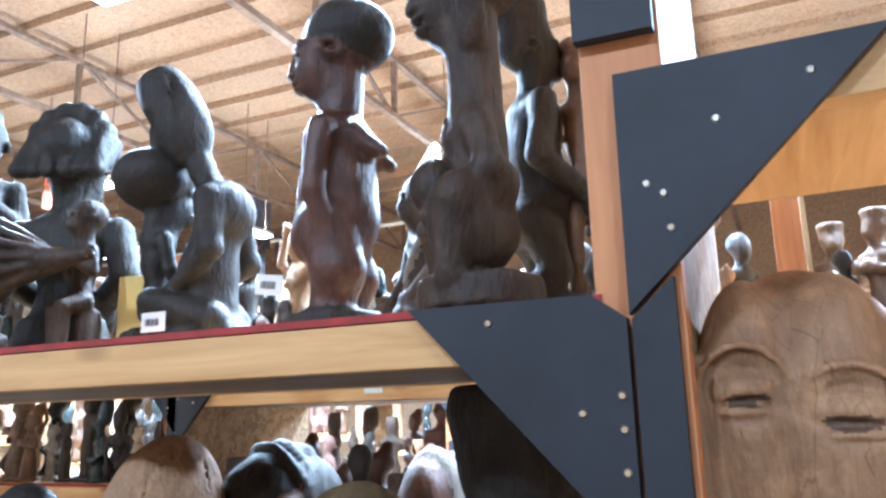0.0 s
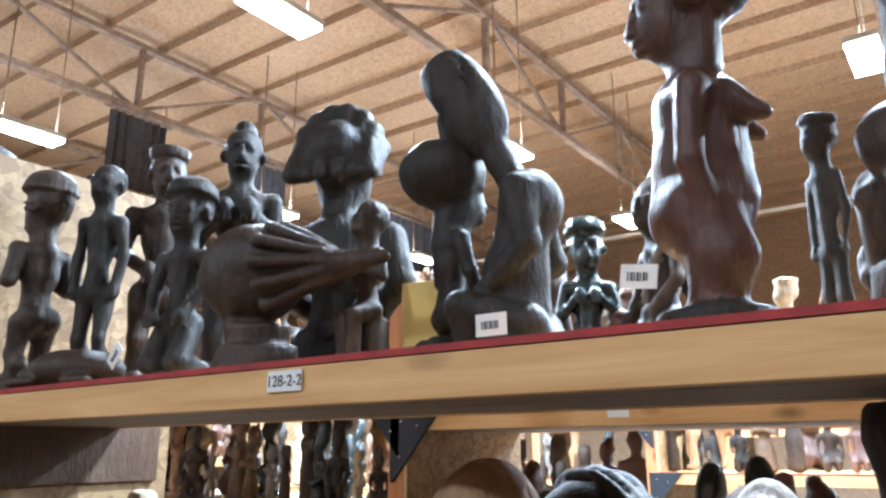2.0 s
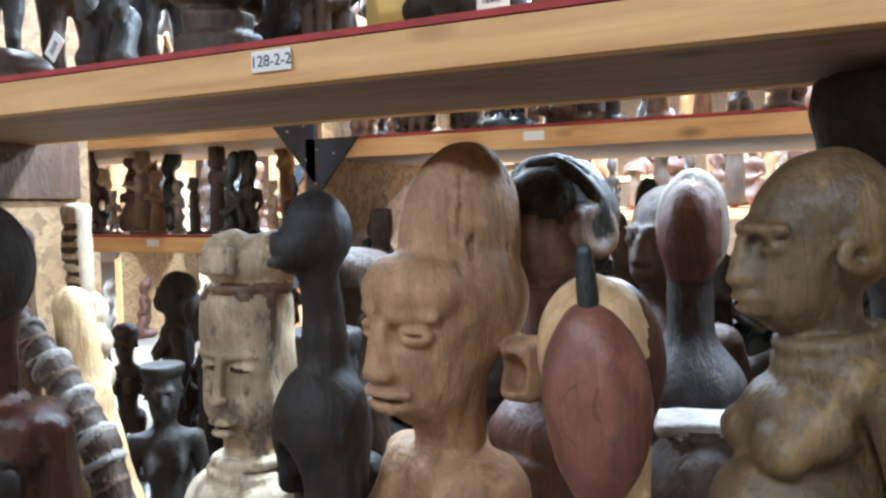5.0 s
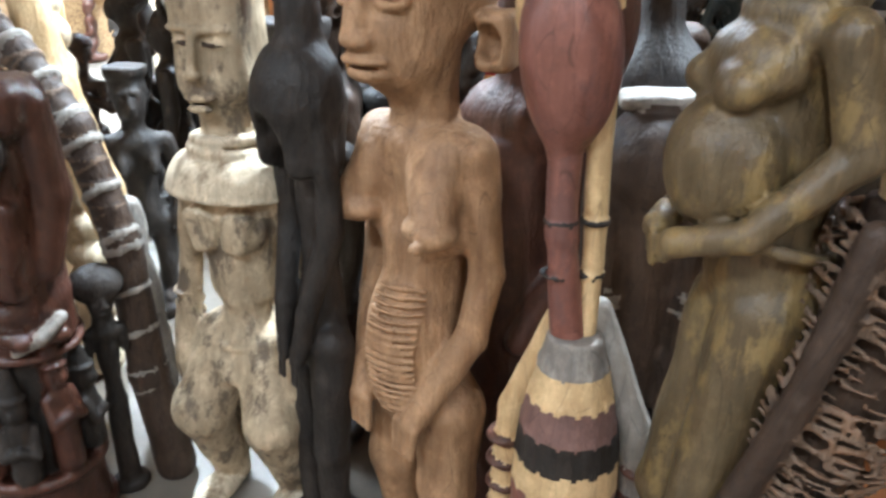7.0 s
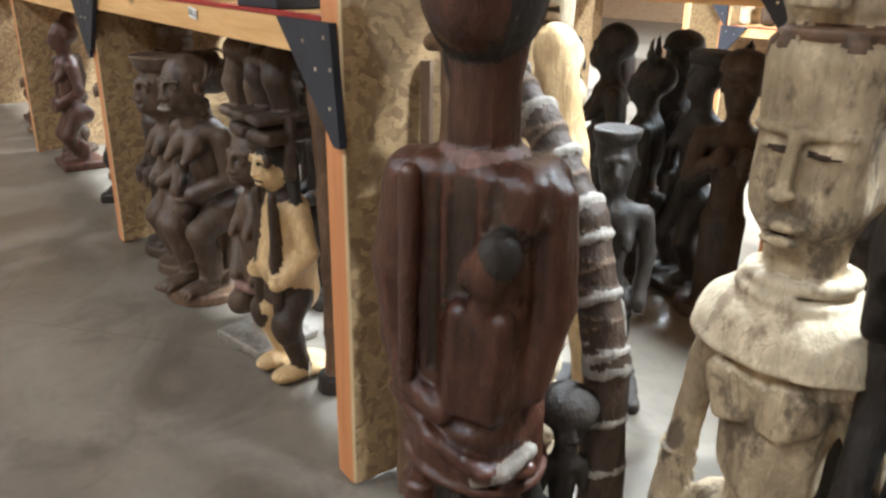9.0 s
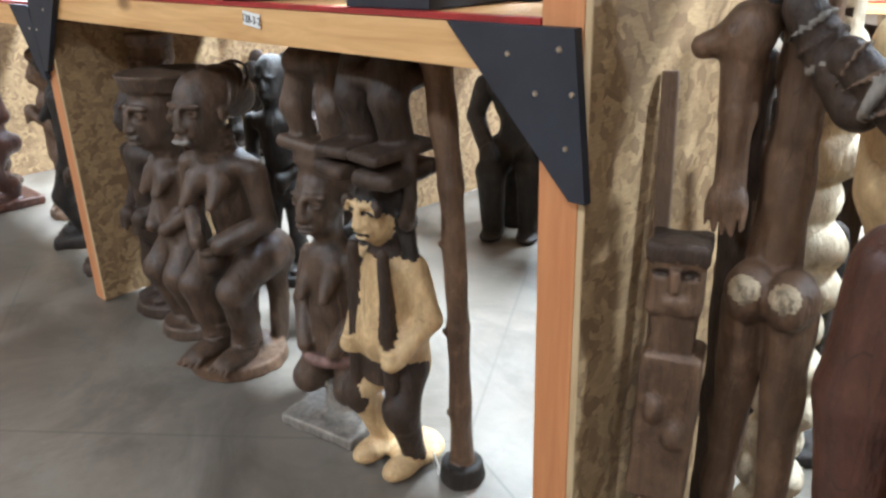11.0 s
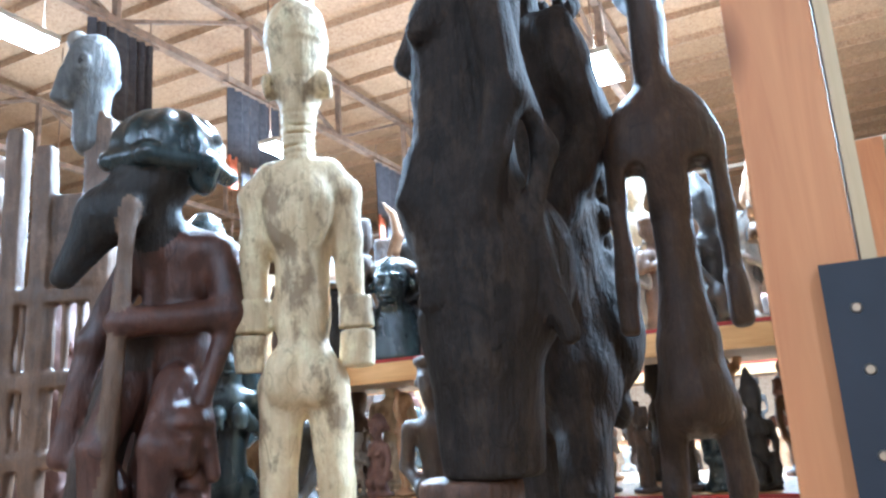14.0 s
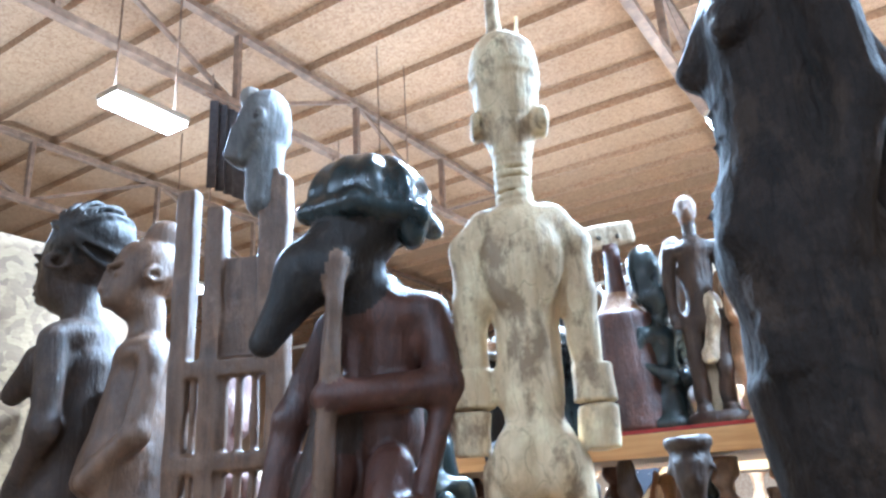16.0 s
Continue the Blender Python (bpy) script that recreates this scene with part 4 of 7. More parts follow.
def red_lute():
    root = tagged(new("string_instrument"), "red painted pod lute with striped gourd body and black peg", "string instrument")
    root.matrix_basis = pose(-0.845, 0.93, 0)
    c = Carving()
    c.ell((0, -0.005, 1.285), (0.076, 0.075, 0.142), "redpaint", (0, -5, 0), 0.004)
    c.cap((0, 0, 1.19), (0, 0, 1.13), 0.050, 0.03, "redpaint", 0.02)
    carved_part("pod", c, root, "chipped dull red pod", 0.0058, 0.0022)
    c = Carving()
    c.ell((-0.012, 0.024, 1.345), (0.082, 0.070, 0.110), "gold", k=0.003)
    c.ell((0, 0.05, 1.32), (0.085, 0.075, 0.13), "redbrown", k=0.004)
    carved_part("rind", c, root, "pale split rind behind the pod", 0.0065)
    c = Carving()
    c.cap((-0.005, -0.02, 1.40), (-0.01, -0.03, 1.49), 0.016, 0.012, "green_black", 0.004)
    carved_part("peg", c, root, "glossy black peg", 0.005)
    c = Carving()
    c.line([(0.0, 0, 1.20), (0.005, -0.005, 1.0), (0.03, 0, 0.80)], [0.030, 0.024, 0.030], "redpaint", 0.015)
    for z in (1.02, 0.93):
        c.ring((0.004, -0.004, z), 0.026, 0.004, "ebony")
    carved_part("neck", c, root, "long dull red neck with black bindings", 0.0055)
    c = Carving()
    c.line([(0.045, 0.03, 1.22), (0.055, 0.02, 0.95), (0.05, 0.01, 0.78)], [0.022, 0.018, 0.02], "gold", 0.004)
    for z in (1.02, 0.93):
        c.ring((0.052, 0.022, z), 0.021, 0.005, "ebony")
    carved_part("side_pole", c, root, "pale speckled pole beside the neck", 0.0055)
    bands = ("ash", "gold", "plum", "ebony", "gold", "redpaint", "gold", "ebony", "plum")
    rad = (0.046, 0.060, 0.074, 0.085, 0.092, 0.095, 0.093, 0.086, 0.074, 0.058)
    c = Carving()
    for i, mm in enumerate(bands):
        c.cyl((0.04, 0, 0.765 - i * 0.058), rad[i + 1], rad[i], 0.060, mm, k=0.002, rnd=0.003)
    for i, mm in enumerate(bands):
        for j in range(16):
            a, q = j * math.tau / 16, rad[i + 1] - 0.0115
            c.ell((0.04 + q * math.cos(a), q * math.sin(a), 0.769 - i * 0.058), (0.0135, 0.0135, 0.016), mm, k=0.002)
    c.cyl((0.04, 0, 0), 0.09, 0.06, 0.26, "ebony")
    carved_part("gourd", c, root, "gourd body with scalloped bands of cream, plum and black", 0.006)
    for s in (-1, 1):
        c = Carving()
        c.line([(0.04 + s * 0.03, 0.04, 0.86), (0.04 + s * 0.115, 0.05, 0.62), (0.04 + s * 0.13, 0.05, 0.30), (0.04 + s * 0.09, 0.02, 0.08)], [0.02, 0.03, 0.032, 0.03], "gold" if s < 0 else "ash", 0.006)
        for i in range(6):
            c.ring((0.04 + s * 0.125, 0.05, 0.28 + i * 0.055), 0.032, 0.008, "redbrown")
        carved_part("strut", c, root, "", 0.006)
    return root


def olive_figure():
    c, m = Carving(), "olive"
    carve_head(c, (0, -0.012, 1.50), 0.21, "none", m, m, True)
    c.ell((0, 0.015, 1.53), (0.07, 0.08, 0.082), m, k=0.02)
    c.cap((0, 0.015, 1.33), (0, 0.0, 1.44), 0.046, 0.044, m, 0.01)
    c.ring((0, 0.012, 1.385), 0.056, 0.014, m, (10, 0, 0), k=0.003)
    c.ring((0, 0.02, 1.365), 0.068, 0.012, m, (10, 0, 0), k=0.003)
    c.ell((0, 0.02, 1.33), (0.105, 0.062, 0.045), m, k=0.025)
    c.line([(0, 0.025, 0.99), (0, 0.025, 1.14), (0, 0.012, 1.29)], [0.08, 0.068, 0.072], m, 0.03)
    c.ell((0, -0.050, 1.15), (0.088, 0.088, 0.102), m, k=0.008)
    c.ell((0, -0.028, 1.285), (0.090, 0.062, 0.062), m, k=0.01)
    for s in (-1, 1):
        c.ell((s * 0.045, -0.072, 1.262), (0.040, 0.032, 0.032), m, k=0.012)
        c.line([(s * 0.108, 0.025, 1.33), (s * 0.124, 0.06, 1.19), (s * 0.098, -0.055, 1.075), (s * 0.035, -0.125, 1.045)], [0.033, 0.030, 0.024, 0.022], m, 0.006)
        for j in range(4):
            c.cap((s * 0.03, -0.135, 1.055 - j * 0.012), (s * -0.008, -0.142, 1.035 - j * 0.012), 0.0078, 0.006, m, 0.002)
        c.ell((s * 0.042, 0.068, 0.965), (0.050, 0.066, 0.088), m, k=0.010)
        c.line([(s * 0.05, 0.0, 0.04), (s * 0.055, 0.03, 0.28), (s * 0.055, -0.055, 0.56), (s * 0.042, 0.015, 0.93)], [0.034, 0.042, 0.042, 0.062], m, 0.014)
        c.ell((s * 0.062, -0.05, 0.03), (0.042, 0.085, 0.032), m)
    c.ring((0, 0.02, 1.045), 0.098, 0.010, m, (-14, 0, 0), k=0.004)
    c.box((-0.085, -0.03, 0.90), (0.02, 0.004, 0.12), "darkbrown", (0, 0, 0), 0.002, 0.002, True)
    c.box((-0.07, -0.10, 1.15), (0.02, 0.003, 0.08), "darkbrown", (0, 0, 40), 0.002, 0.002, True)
    c.box((0, 0, 0.012), (0.12, 0.13, 0.012), m)
    return statue(c, "statue", (-0.565, 0.93, 0), -62, "olive brown bald figure clasping a round pregnant belly", step=0.0066, rough=0.002)


def white_mask_figure():
    c = Carving()
    c.box((0.0, -0.005, 1.25), (0.066, 0.042, 0.148), "fibre", rnd=0.04, k=0.01)
    c.box((-0.005, -0.05, 1.25), (0.060, 0.028, 0.140), "cream", rnd=0.055, k=0.003)
    c.box((0, -0.018, 1.405), (0.060, 0.044, 0.034), "brown", (0, 4, 0), 0.02, 0.01)
    rng = random.Random(5)
    for j in range(16):
        a = j * 0.4
        c.cap((0.05 * math.cos(a), -0.015 + 0.034 * math.sin(a), 1.43), (0.066 * math.cos(a), -0.015 + 0.046 * math.sin(a), 1.37 + rng.uniform(-0.01, 0.02)), 0.010, 0.005, "fibre", 0.004)
    c.box((-0.004, -0.078, 1.24), (0.009, 0.014, 0.05), "cream", (-8, 0, 0), 0.007, 0.012)
    c.ell((-0.004, -0.088, 1.20), (0.018, 0.012, 0.010), "cream", k=0.008)
    for s in (-1, 1):
        c.ell((s * 0.030 - 0.004, -0.078, 1.265), (0.017, 0.010, 0.011), "fibre", k=0.004)
        c.ell((s * 0.030 - 0.004, -0.087, 1.265), (0.008, 0.006, 0.006), "ebony", k=0.002)
        c.line([(s * 0.010 - 0.004, -0.080, 1.300), (s * 0.030 - 0.004, -0.080, 1.306), (s * 0.050 - 0.004, -0.074, 1.297)], [0.0075, 0.0075, 0.005], "ebony", 0.002)
    c.ell((-0.004, -0.077, 1.168), (0.022, 0.009, 0.008), "cream", k=0.004)
    c.box((-0.004, -0.087, 1.166), (0.018, 0.006, 0.002), "cream", rnd=0.001, k=0.002, cut=True)
    c.cyl((0, 0, 0), 0.06, 0.08, 1.13, "darkbrown", k=0.01)
    for row in range(50):
        z = 1.105 - row * 0.016
        R = 0.098 + 0.010 * math.sin(row * 0.4)
        for j in range(13):
            a = j / 13 * math.tau + rng.uniform(-0.25, 0.25)
            b = a + rng.uniform(0.45, 0.75)
            c.cap((R * math.cos(a), R * math.sin(a), z + rng.uniform(-0.005, 0.005)), ((R + rng.uniform(-0.006, 0.016)) * math.cos(b), (R + 0.008) * math.sin(b), z - rng.uniform(0.0, 0.012)), 0.0055, 0.0038, "fibre" if rng.random() > 0.3 else "brown", 0.002)
    c.line([(0.01, -0.105, 1.10), (0.02, -0.112, 0.86), (0.0, -0.112, 0.62)], [0.024, 0.022, 0.024], "darkbrown", 0.008)
    return statue(c, "masked_figure", (-0.59, 0.90, 0.01), -42, "white faced mask figure with shaggy dark fibre skirt", step=0.0065, rough=0.001, lean=(-8, 9))


def flared_figure():
    c, m = Carving(), "ebony"
    c.line([(0, 0, 1.34), (0, 0, 1.46), (0, 0, 1.60), (0, 0, 1.70)], [0.042, 0.062, 0.12, 0.145], m, 0.03)
    c.cyl((0, 0, 1.755), 0.5, 0.5, 0.2, m, cut=True)
    for i in range(4):
        c.ring((0, 0, 1.34 - i * 0.022), 0.046, 0.011, "ash" if i % 2 else m)
    c.cap((0, 0, 1.1), (0, 0, 1.30), 0.07, 0.045, "redpaint")
    c.ell((0, 0, 1.14), (0.11, 0.08, 0.11), "redpaint")
    c.cyl((0, 0, 0), 0.13, 0.08, 1.1, m)
    return statue(c, "statue", (-0.44, 1.33, 0), 0, "black flared-head figure with ringed neck and red body", step=0.009)


def helmet_figure():
    c, m = Carving(), "redbrown"
    c.ell((0, 0, 1.50), (0.12, 0.135, 0.13), "brown")
    c.ell((0, 0.01, 1.53), (0.128, 0.142, 0.11), "ebony", k=0.005)
    for i in range(3):
        c.ring((0.0, 0.01, 1.52), 0.128 + 0.004 * i, 0.01, "ebony", (0, 90 - 18 * (i - 1), 90))
    for s in (-1, 1):
        c.ring((s * 0.128, -0.02, 1.50), 0.042, 0.016, "brown", (0, 80, 0), 1.2)
        c.ell((s * 0.12, -0.02, 1.50), (0.02, 0.035, 0.04), "ebony")
    c.box((0, -0.14, 1.46), (0.02, 0.03, 0.05), m, rnd=0.012)
    c.cap((0, 0, 1.05), (0, 0, 1.40), 0.06, 0.07, m)
    c.ell((0, 0, 1.05), (0.17, 0.10, 0.10), m, k=0.03)
    for s in (-1, 1):
        c.line([(s * 0.15, 0, 1.03), (s * 0.17, 0, 0.75), (s * 0.10, -0.09, 0.55)], [0.045, 0.04, 0.035], m)
    c.cyl((0, 0, 0), 0.14, 0.11, 1.02, m)
    return statue(c, "statue", (-1.075, 1.46, 0), -25, "red brown figure with black helmet hair and ring ears", step=0.0095)


def pale_shouldered_animal():
    c, m = Carving(), "darkbrown"
    c.ell((0, 0, 1.02), (0.12, 0.10, 0.12), m, k=0.03)
    c.box((0, 0.02, 1.145), (0.09, 0.06, 0.014), "ash", (0, -4, 0), 0.01, 0.01)
    for s in (-1, 1):
        c.line([(s * 0.085, 0, 1.0), (s * 0.10, -0.03, 0.6), (s * 0.085, 0, 0.04)], [0.06, 0.045, 0.045], m)
        c.ell((s * 0.085, -0.03, 0.03), (0.045, 0.075, 0.03), m)
        for i in range(3):
            c.ring((s * 0.1, -0.025, 0.72 + i * 0.02), 0.046, 0.007, "ash")
    c.cap((0, 0.05, 0.5), (0, 0.0, 1.0), 0.08, 0.09, m)
    return statue(c, "statue", (-0.75, 1.33, 0), 10, "dark wooden headless torso with pale flat shoulders", step=0.009)


def hooded_head_figure():
    c, m = Carving(), "redbrown"
    c.ell((0, -0.02, 1.48), (0.07, 0.06, 0.12), m)
    c.ell((0, 0.035, 1.50), (0.085, 0.06, 0.13), "ash", k=0.006)
    c.cap((0, 0, 1.1), (0, 0, 1.4), 0.06, 0.05, "ebony")
    c.line([(0, 0, 0), (0, 0, 0.6), (0, 0, 1.1)], [0.12, 0.09, 0.13], "ebony", 0.05)
    return statue(c, "statue", (-0.83, 1.72, 0), 0, "dark figure with long red face and pale hood", step=0.010)


def mother_throne():
    c, m = Carving(), "mahogany"
    c.cyl((0, 0, 0), 0.150, 0.155, 0.05, m)
    c.cyl((0, 0, 0.05), 0.140, 0.135, 0.15, m)
    c.ring((0, 0, 0.20), 0.138, 0.016, m)
    c.cyl((0, 0, 0.2), 0.095, 0.11, 0.36, "ebony")
    for j in range(8):
        a = j / 8 * math.tau + 0.2
        x, y = 0.122 * math.cos(a), 0.122 * math.sin(a)
        h = 0.53 if j % 2 else 0.47
        mm = m if j % 3 else "ebony"
        c.cap((x, y, 0.24), (x, y, h - 0.10), 0.036, 0.028, mm, 0.012)
        c.ell((x * 1.03, y * 1.03, h - 0.05), (0.030, 0.030, 0.044), mm, k=0.006)
        c.ell((x * 1.26, y * 1.26, h - 0.058), (0.008, 0.008, 0.014), mm, k=0.006)
        c.cap((x, y, h - 0.02), (x, y, h + 0.07), 0.026, 0.007, mm, 0.008)
        c.ring((x * 1.02, y * 1.02, h - 0.022), 0.027, 0.006, mm)
        for s in (-1, 1):
            px, py = -math.sin(a) * s, math.cos(a) * s
            c.line([(x + px * 0.03, y + py * 0.03, h - 0.11), (x * 1.2 + px * 0.035, y * 1.2 + py * 0.035, h - 0.17), (x * 1.3, y * 1.3, h - 0.15)], [0.014, 0.013, 0.013], mm, 0.005)
    # skirt, trunk and square shoulders
    c.cyl((0, 0, 0.545), 0.142, 0.132, 0.12, m, 0.92, k=0.012, rnd=0.02)
    c.ring((0, 0, 0.555), 0.142, 0.010, m, (3, 9, 0), 0.92)
    c.box((0, 0, 0.86), (0.122, 0.100, 0.26), m, (0, 0, 0), 0.055, 0.02)
    c.box((0.01, 0.0, 1.10), (0.140, 0.095, 0.066), m, (0, 3, 0), 0.05, 0.02)
    c.cyl((0.0, 0, 1.150), 0.088, 0.078, 0.026, "plum", 0.95, k=0.006)
    # folded arms
    c.line([(-0.120, -0.028, 1.105), (-0.138, -0.045, 0.95), (-0.134, -0.050, 0.80)], [0.062, 0.060, 0.046], m, 0.010)
    c.line([(-0.134, -0.055, 0.80), (-0.09, -0.095, 0.72), (-0.02, -0.115, 0.69)], [0.044, 0.030, 0.026], m, 0.008)
    c.line([(0.128, 0.0, 1.09), (0.140, 0.01, 0.90), (0.120, -0.03, 0.74)], [0.050, 0.046, 0.036], m, 0.012)
    # hollow flutes of the cloth
    for x, w, z0, z1 in ((-0.048, 0.012, 0.76, 1.13), (0.006, 0.026, 0.88, 1.14), (0.066, 0.012, 1.03, 1.14)):
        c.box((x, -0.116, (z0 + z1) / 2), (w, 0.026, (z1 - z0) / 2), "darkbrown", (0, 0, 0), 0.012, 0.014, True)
    c.cap((-0.082, -0.118, 1.14), (-0.088, -0.122, 0.76), 0.020, 0.016, m, 0.012)
    # child on the back
    c.box((0.042, -0.088, 0.80), (0.066, 0.040, 0.120), m, (0, 4, 0), 0.030, 0.012)
    c.cap((0.052, -0.105, 0.90), (0.062, -0.105, 0.95), 0.030, 0.026, m, 0.010)
    c.ell((0.070, -0.112, 0.995), (0.040, 0.042, 0.062), m, (0, 12, 0), 0.008)
    c.ell((0.082, -0.110, 1.015), (0.038, 0.044, 0.052), "ebony", (0, 12, 0), 0.004)
    c.ell((0.038, -0.128, 0.985), (0.016, 0.018, 0.034), m, k=0.008)
    c.ell((0.026, -0.132, 0.980), (0.008, 0.008, 0.014), m, k=0.006)
    for z in (0.958, 0.968):
        c.ell((0.032, -0.132, z), (0.012, 0.010, 0.004), m, k=0.003)
    # sash and hem
    c.line([(-0.128, -0.085, 0.70), (-0.03, -0.128, 0.635), (0.075, -0.118, 0.585), (0.135, -0.05, 0.575)], [0.020, 0.018, 0.018, 0.018], m, 0.006)
    c.line([(0.06, -0.122, 0.565), (0.11, -0.105, 0.59), (0.14, -0.05, 0.62)], [0.012, 0.016, 0.014], "ash", 0.004)
    c.cap((0, 0, 1.15), (0, 0.0, 1.34), 0.066, 0.060, m, 0.012)
    carve_head(Mirrored(c, 0), (0, 0.02, 1.40), 0.24, "none", m, m, False)
    c.ell((0, -0.010, 1.445), (0.100, 0.112, 0.130), "ebony", k=0.008)
    c.ell((-0.060, 0.045, 1.36), (0.045, 0.050, 0.12), "ebony", k=0.012)
    for j in range(7):
        c.ring((0, -0.010, 1.445), 0.104, 0.008, "ebony", (90, 0, 40 + j * 16), 1.25)
    return statue(c, "statue", (-2.13, 0.885, 0), 26, "glossy red brown mother statue ringed by small kneeling figures", step=0.0062, rough=0.0008)


def carved_pole():
    c = Carving()
    pts = [(0.05, 0, 0.03), (0.0, 0, 0.32), (-0.02, 0, 0.70), (-0.11, 0, 0.99), (-0.26, 0, 1.16), (-0.42, 0, 1.29)]
    c.line(pts, [0.055, 0.052, 0.046, 0.043, 0.04, 0.036], "darkbrown", 0.02)
    for a, b in zip(pts, pts[1:]):
        a, b = Vector(a), Vector(b)
        n = int((b - a).length / 0.028)
        tilt = math.degrees(math.atan2(b.x - a.x, b.z - a.z))
        for i in range(n):
            p = a.lerp(b, (i + 0.5) / n)
            c.ring(tuple(p), 0.044, 0.004 if i % 4 else 0.010, "ash" if i % 4 == 0 or i % 7 == 1 else "fibre", (0, tilt + (18 if i % 2 else -14), 0))
    return statue(c, "carved_tusk", (-2.02, 1.16, 0), 0, "long curved dark tusk carved with pale bands", "carved tusk", step=0.006, rough=0.0015)


def pale_totem():
    c = Carving()
    z = 0.0
    for i in range(13):
        c.ell((0.01 * math.sin(i * 2), 0, z + 0.055), (0.07 + 0.012 * (i % 3), 0.065, 0.066), "white", k=0.012)
        z += 0.10
    c.box((0, -0.02, z + 0.12), (0.05, 0.03, 0.16), "white", rnd=0.02)
    for i in range(7):
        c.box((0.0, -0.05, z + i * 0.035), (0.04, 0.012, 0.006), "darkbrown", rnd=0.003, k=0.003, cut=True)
    return statue(c, "totem", (-2.57, 1.49, 0), -10, "white totem of stacked rounded shapes with a ribbed top", "totem", step=0.009)


ochre_woman()
grey_mask_figure()
slim_dark_figure((-1.455, 1.13, 0), -28)
red_lute()
olive_figure()
white_mask_figure()
flared_figure()
helmet_figure()
pale_shouldered_animal()
hooded_head_figure()
mother_throne()
carved_pole()
pale_totem()


def std(at, H, m, turn, label, step=0.009, lean=(0, 0), name="statue", seed=1, rough=0.002, **kw):
    c = figure(Carving(), H, m, **kw)
    return statue(c, name, at, turn, label, step=step, lean=lean, seed=seed, rough=rough)


def plank(at, w, d, h, m, label, lean=(0, 0), turn=0):
    ob = part("plank", B(-w / 2, w / 2, -d / 2, d / 2, 0, h, bevel=0.006), m)
    ob.matrix_basis = pose(*at, lean[0], lean[1], turn)
    return tagged(ob, label, "plank")


def block_post():
    c, m = Carving(), "brown"
    c.box((0, 0, 0.95), (0.055, 0.052, 0.075), m, rnd=0.014)
    c.box((0, 0, 1.01), (0.06, 0.056, 0.02), "darkbrown", rnd=0.008)
    c.box((0, -0.055, 0.955), (0.010, 0.014, 0.025), m, rnd=0.006)
    for s in (-1, 1):
        c.ell((s * 0.028, -0.05, 0.968), (0.018, 0.010, 0.008), "darkbrown", k=0.003, cut=True)
    c.ell((0, -0.052, 0.908), (0.022, 0.010, 0.010), m)
    c.box((0, 0, 0.83), (0.044, 0.042, 0.05), m, rnd=0.012)
    c.box((0, 0, 0.60), (0.062, 0.055, 0.185), m, (0, 2, 0), 0.012, 0.006)
    c.ell((-0.02, -0.055, 0.66), (0.02, 0.022, 0.03), m)
    c.ell((0.025, -0.055, 0.60), (0.02, 0.022, 0.03), m)
    c.box((0, 0, 0.21), (0.048, 0.045, 0.21), m, rnd=0.012)
    ob = statue(c, "statue", (-2.655, 1.10, 0), 22, "brown block-headed post figure beside the partition", step=0.006, rough=0.003)
    ob.scale = (0.92, 0.92, 0.93)
    return ob


def pale_limb():
    c = Carving()
    c.line([(0.10, 0.0, 0.0), (0.07, 0, 0.35), (0.0, 0, 0.75), (-0.10, 0, 1.05), (-0.13, 0, 1.30)], [0.045, 0.05, 0.055, 0.06, 0.05], "gold", 0.03)
    c.line([(0.13, 0.0, 0.0), (0.12, 0, 0.30), (0.06, 0.02, 0.70)], [0.03, 0.03, 0.035], "ash", 0.01)
    return statue(c, "carved_limb", (-2.28, 1.34, 0), 10, "pale bent carved wooden limb beside the tusk", "carving", step=0.007, rough=0.004)


pale_limb()


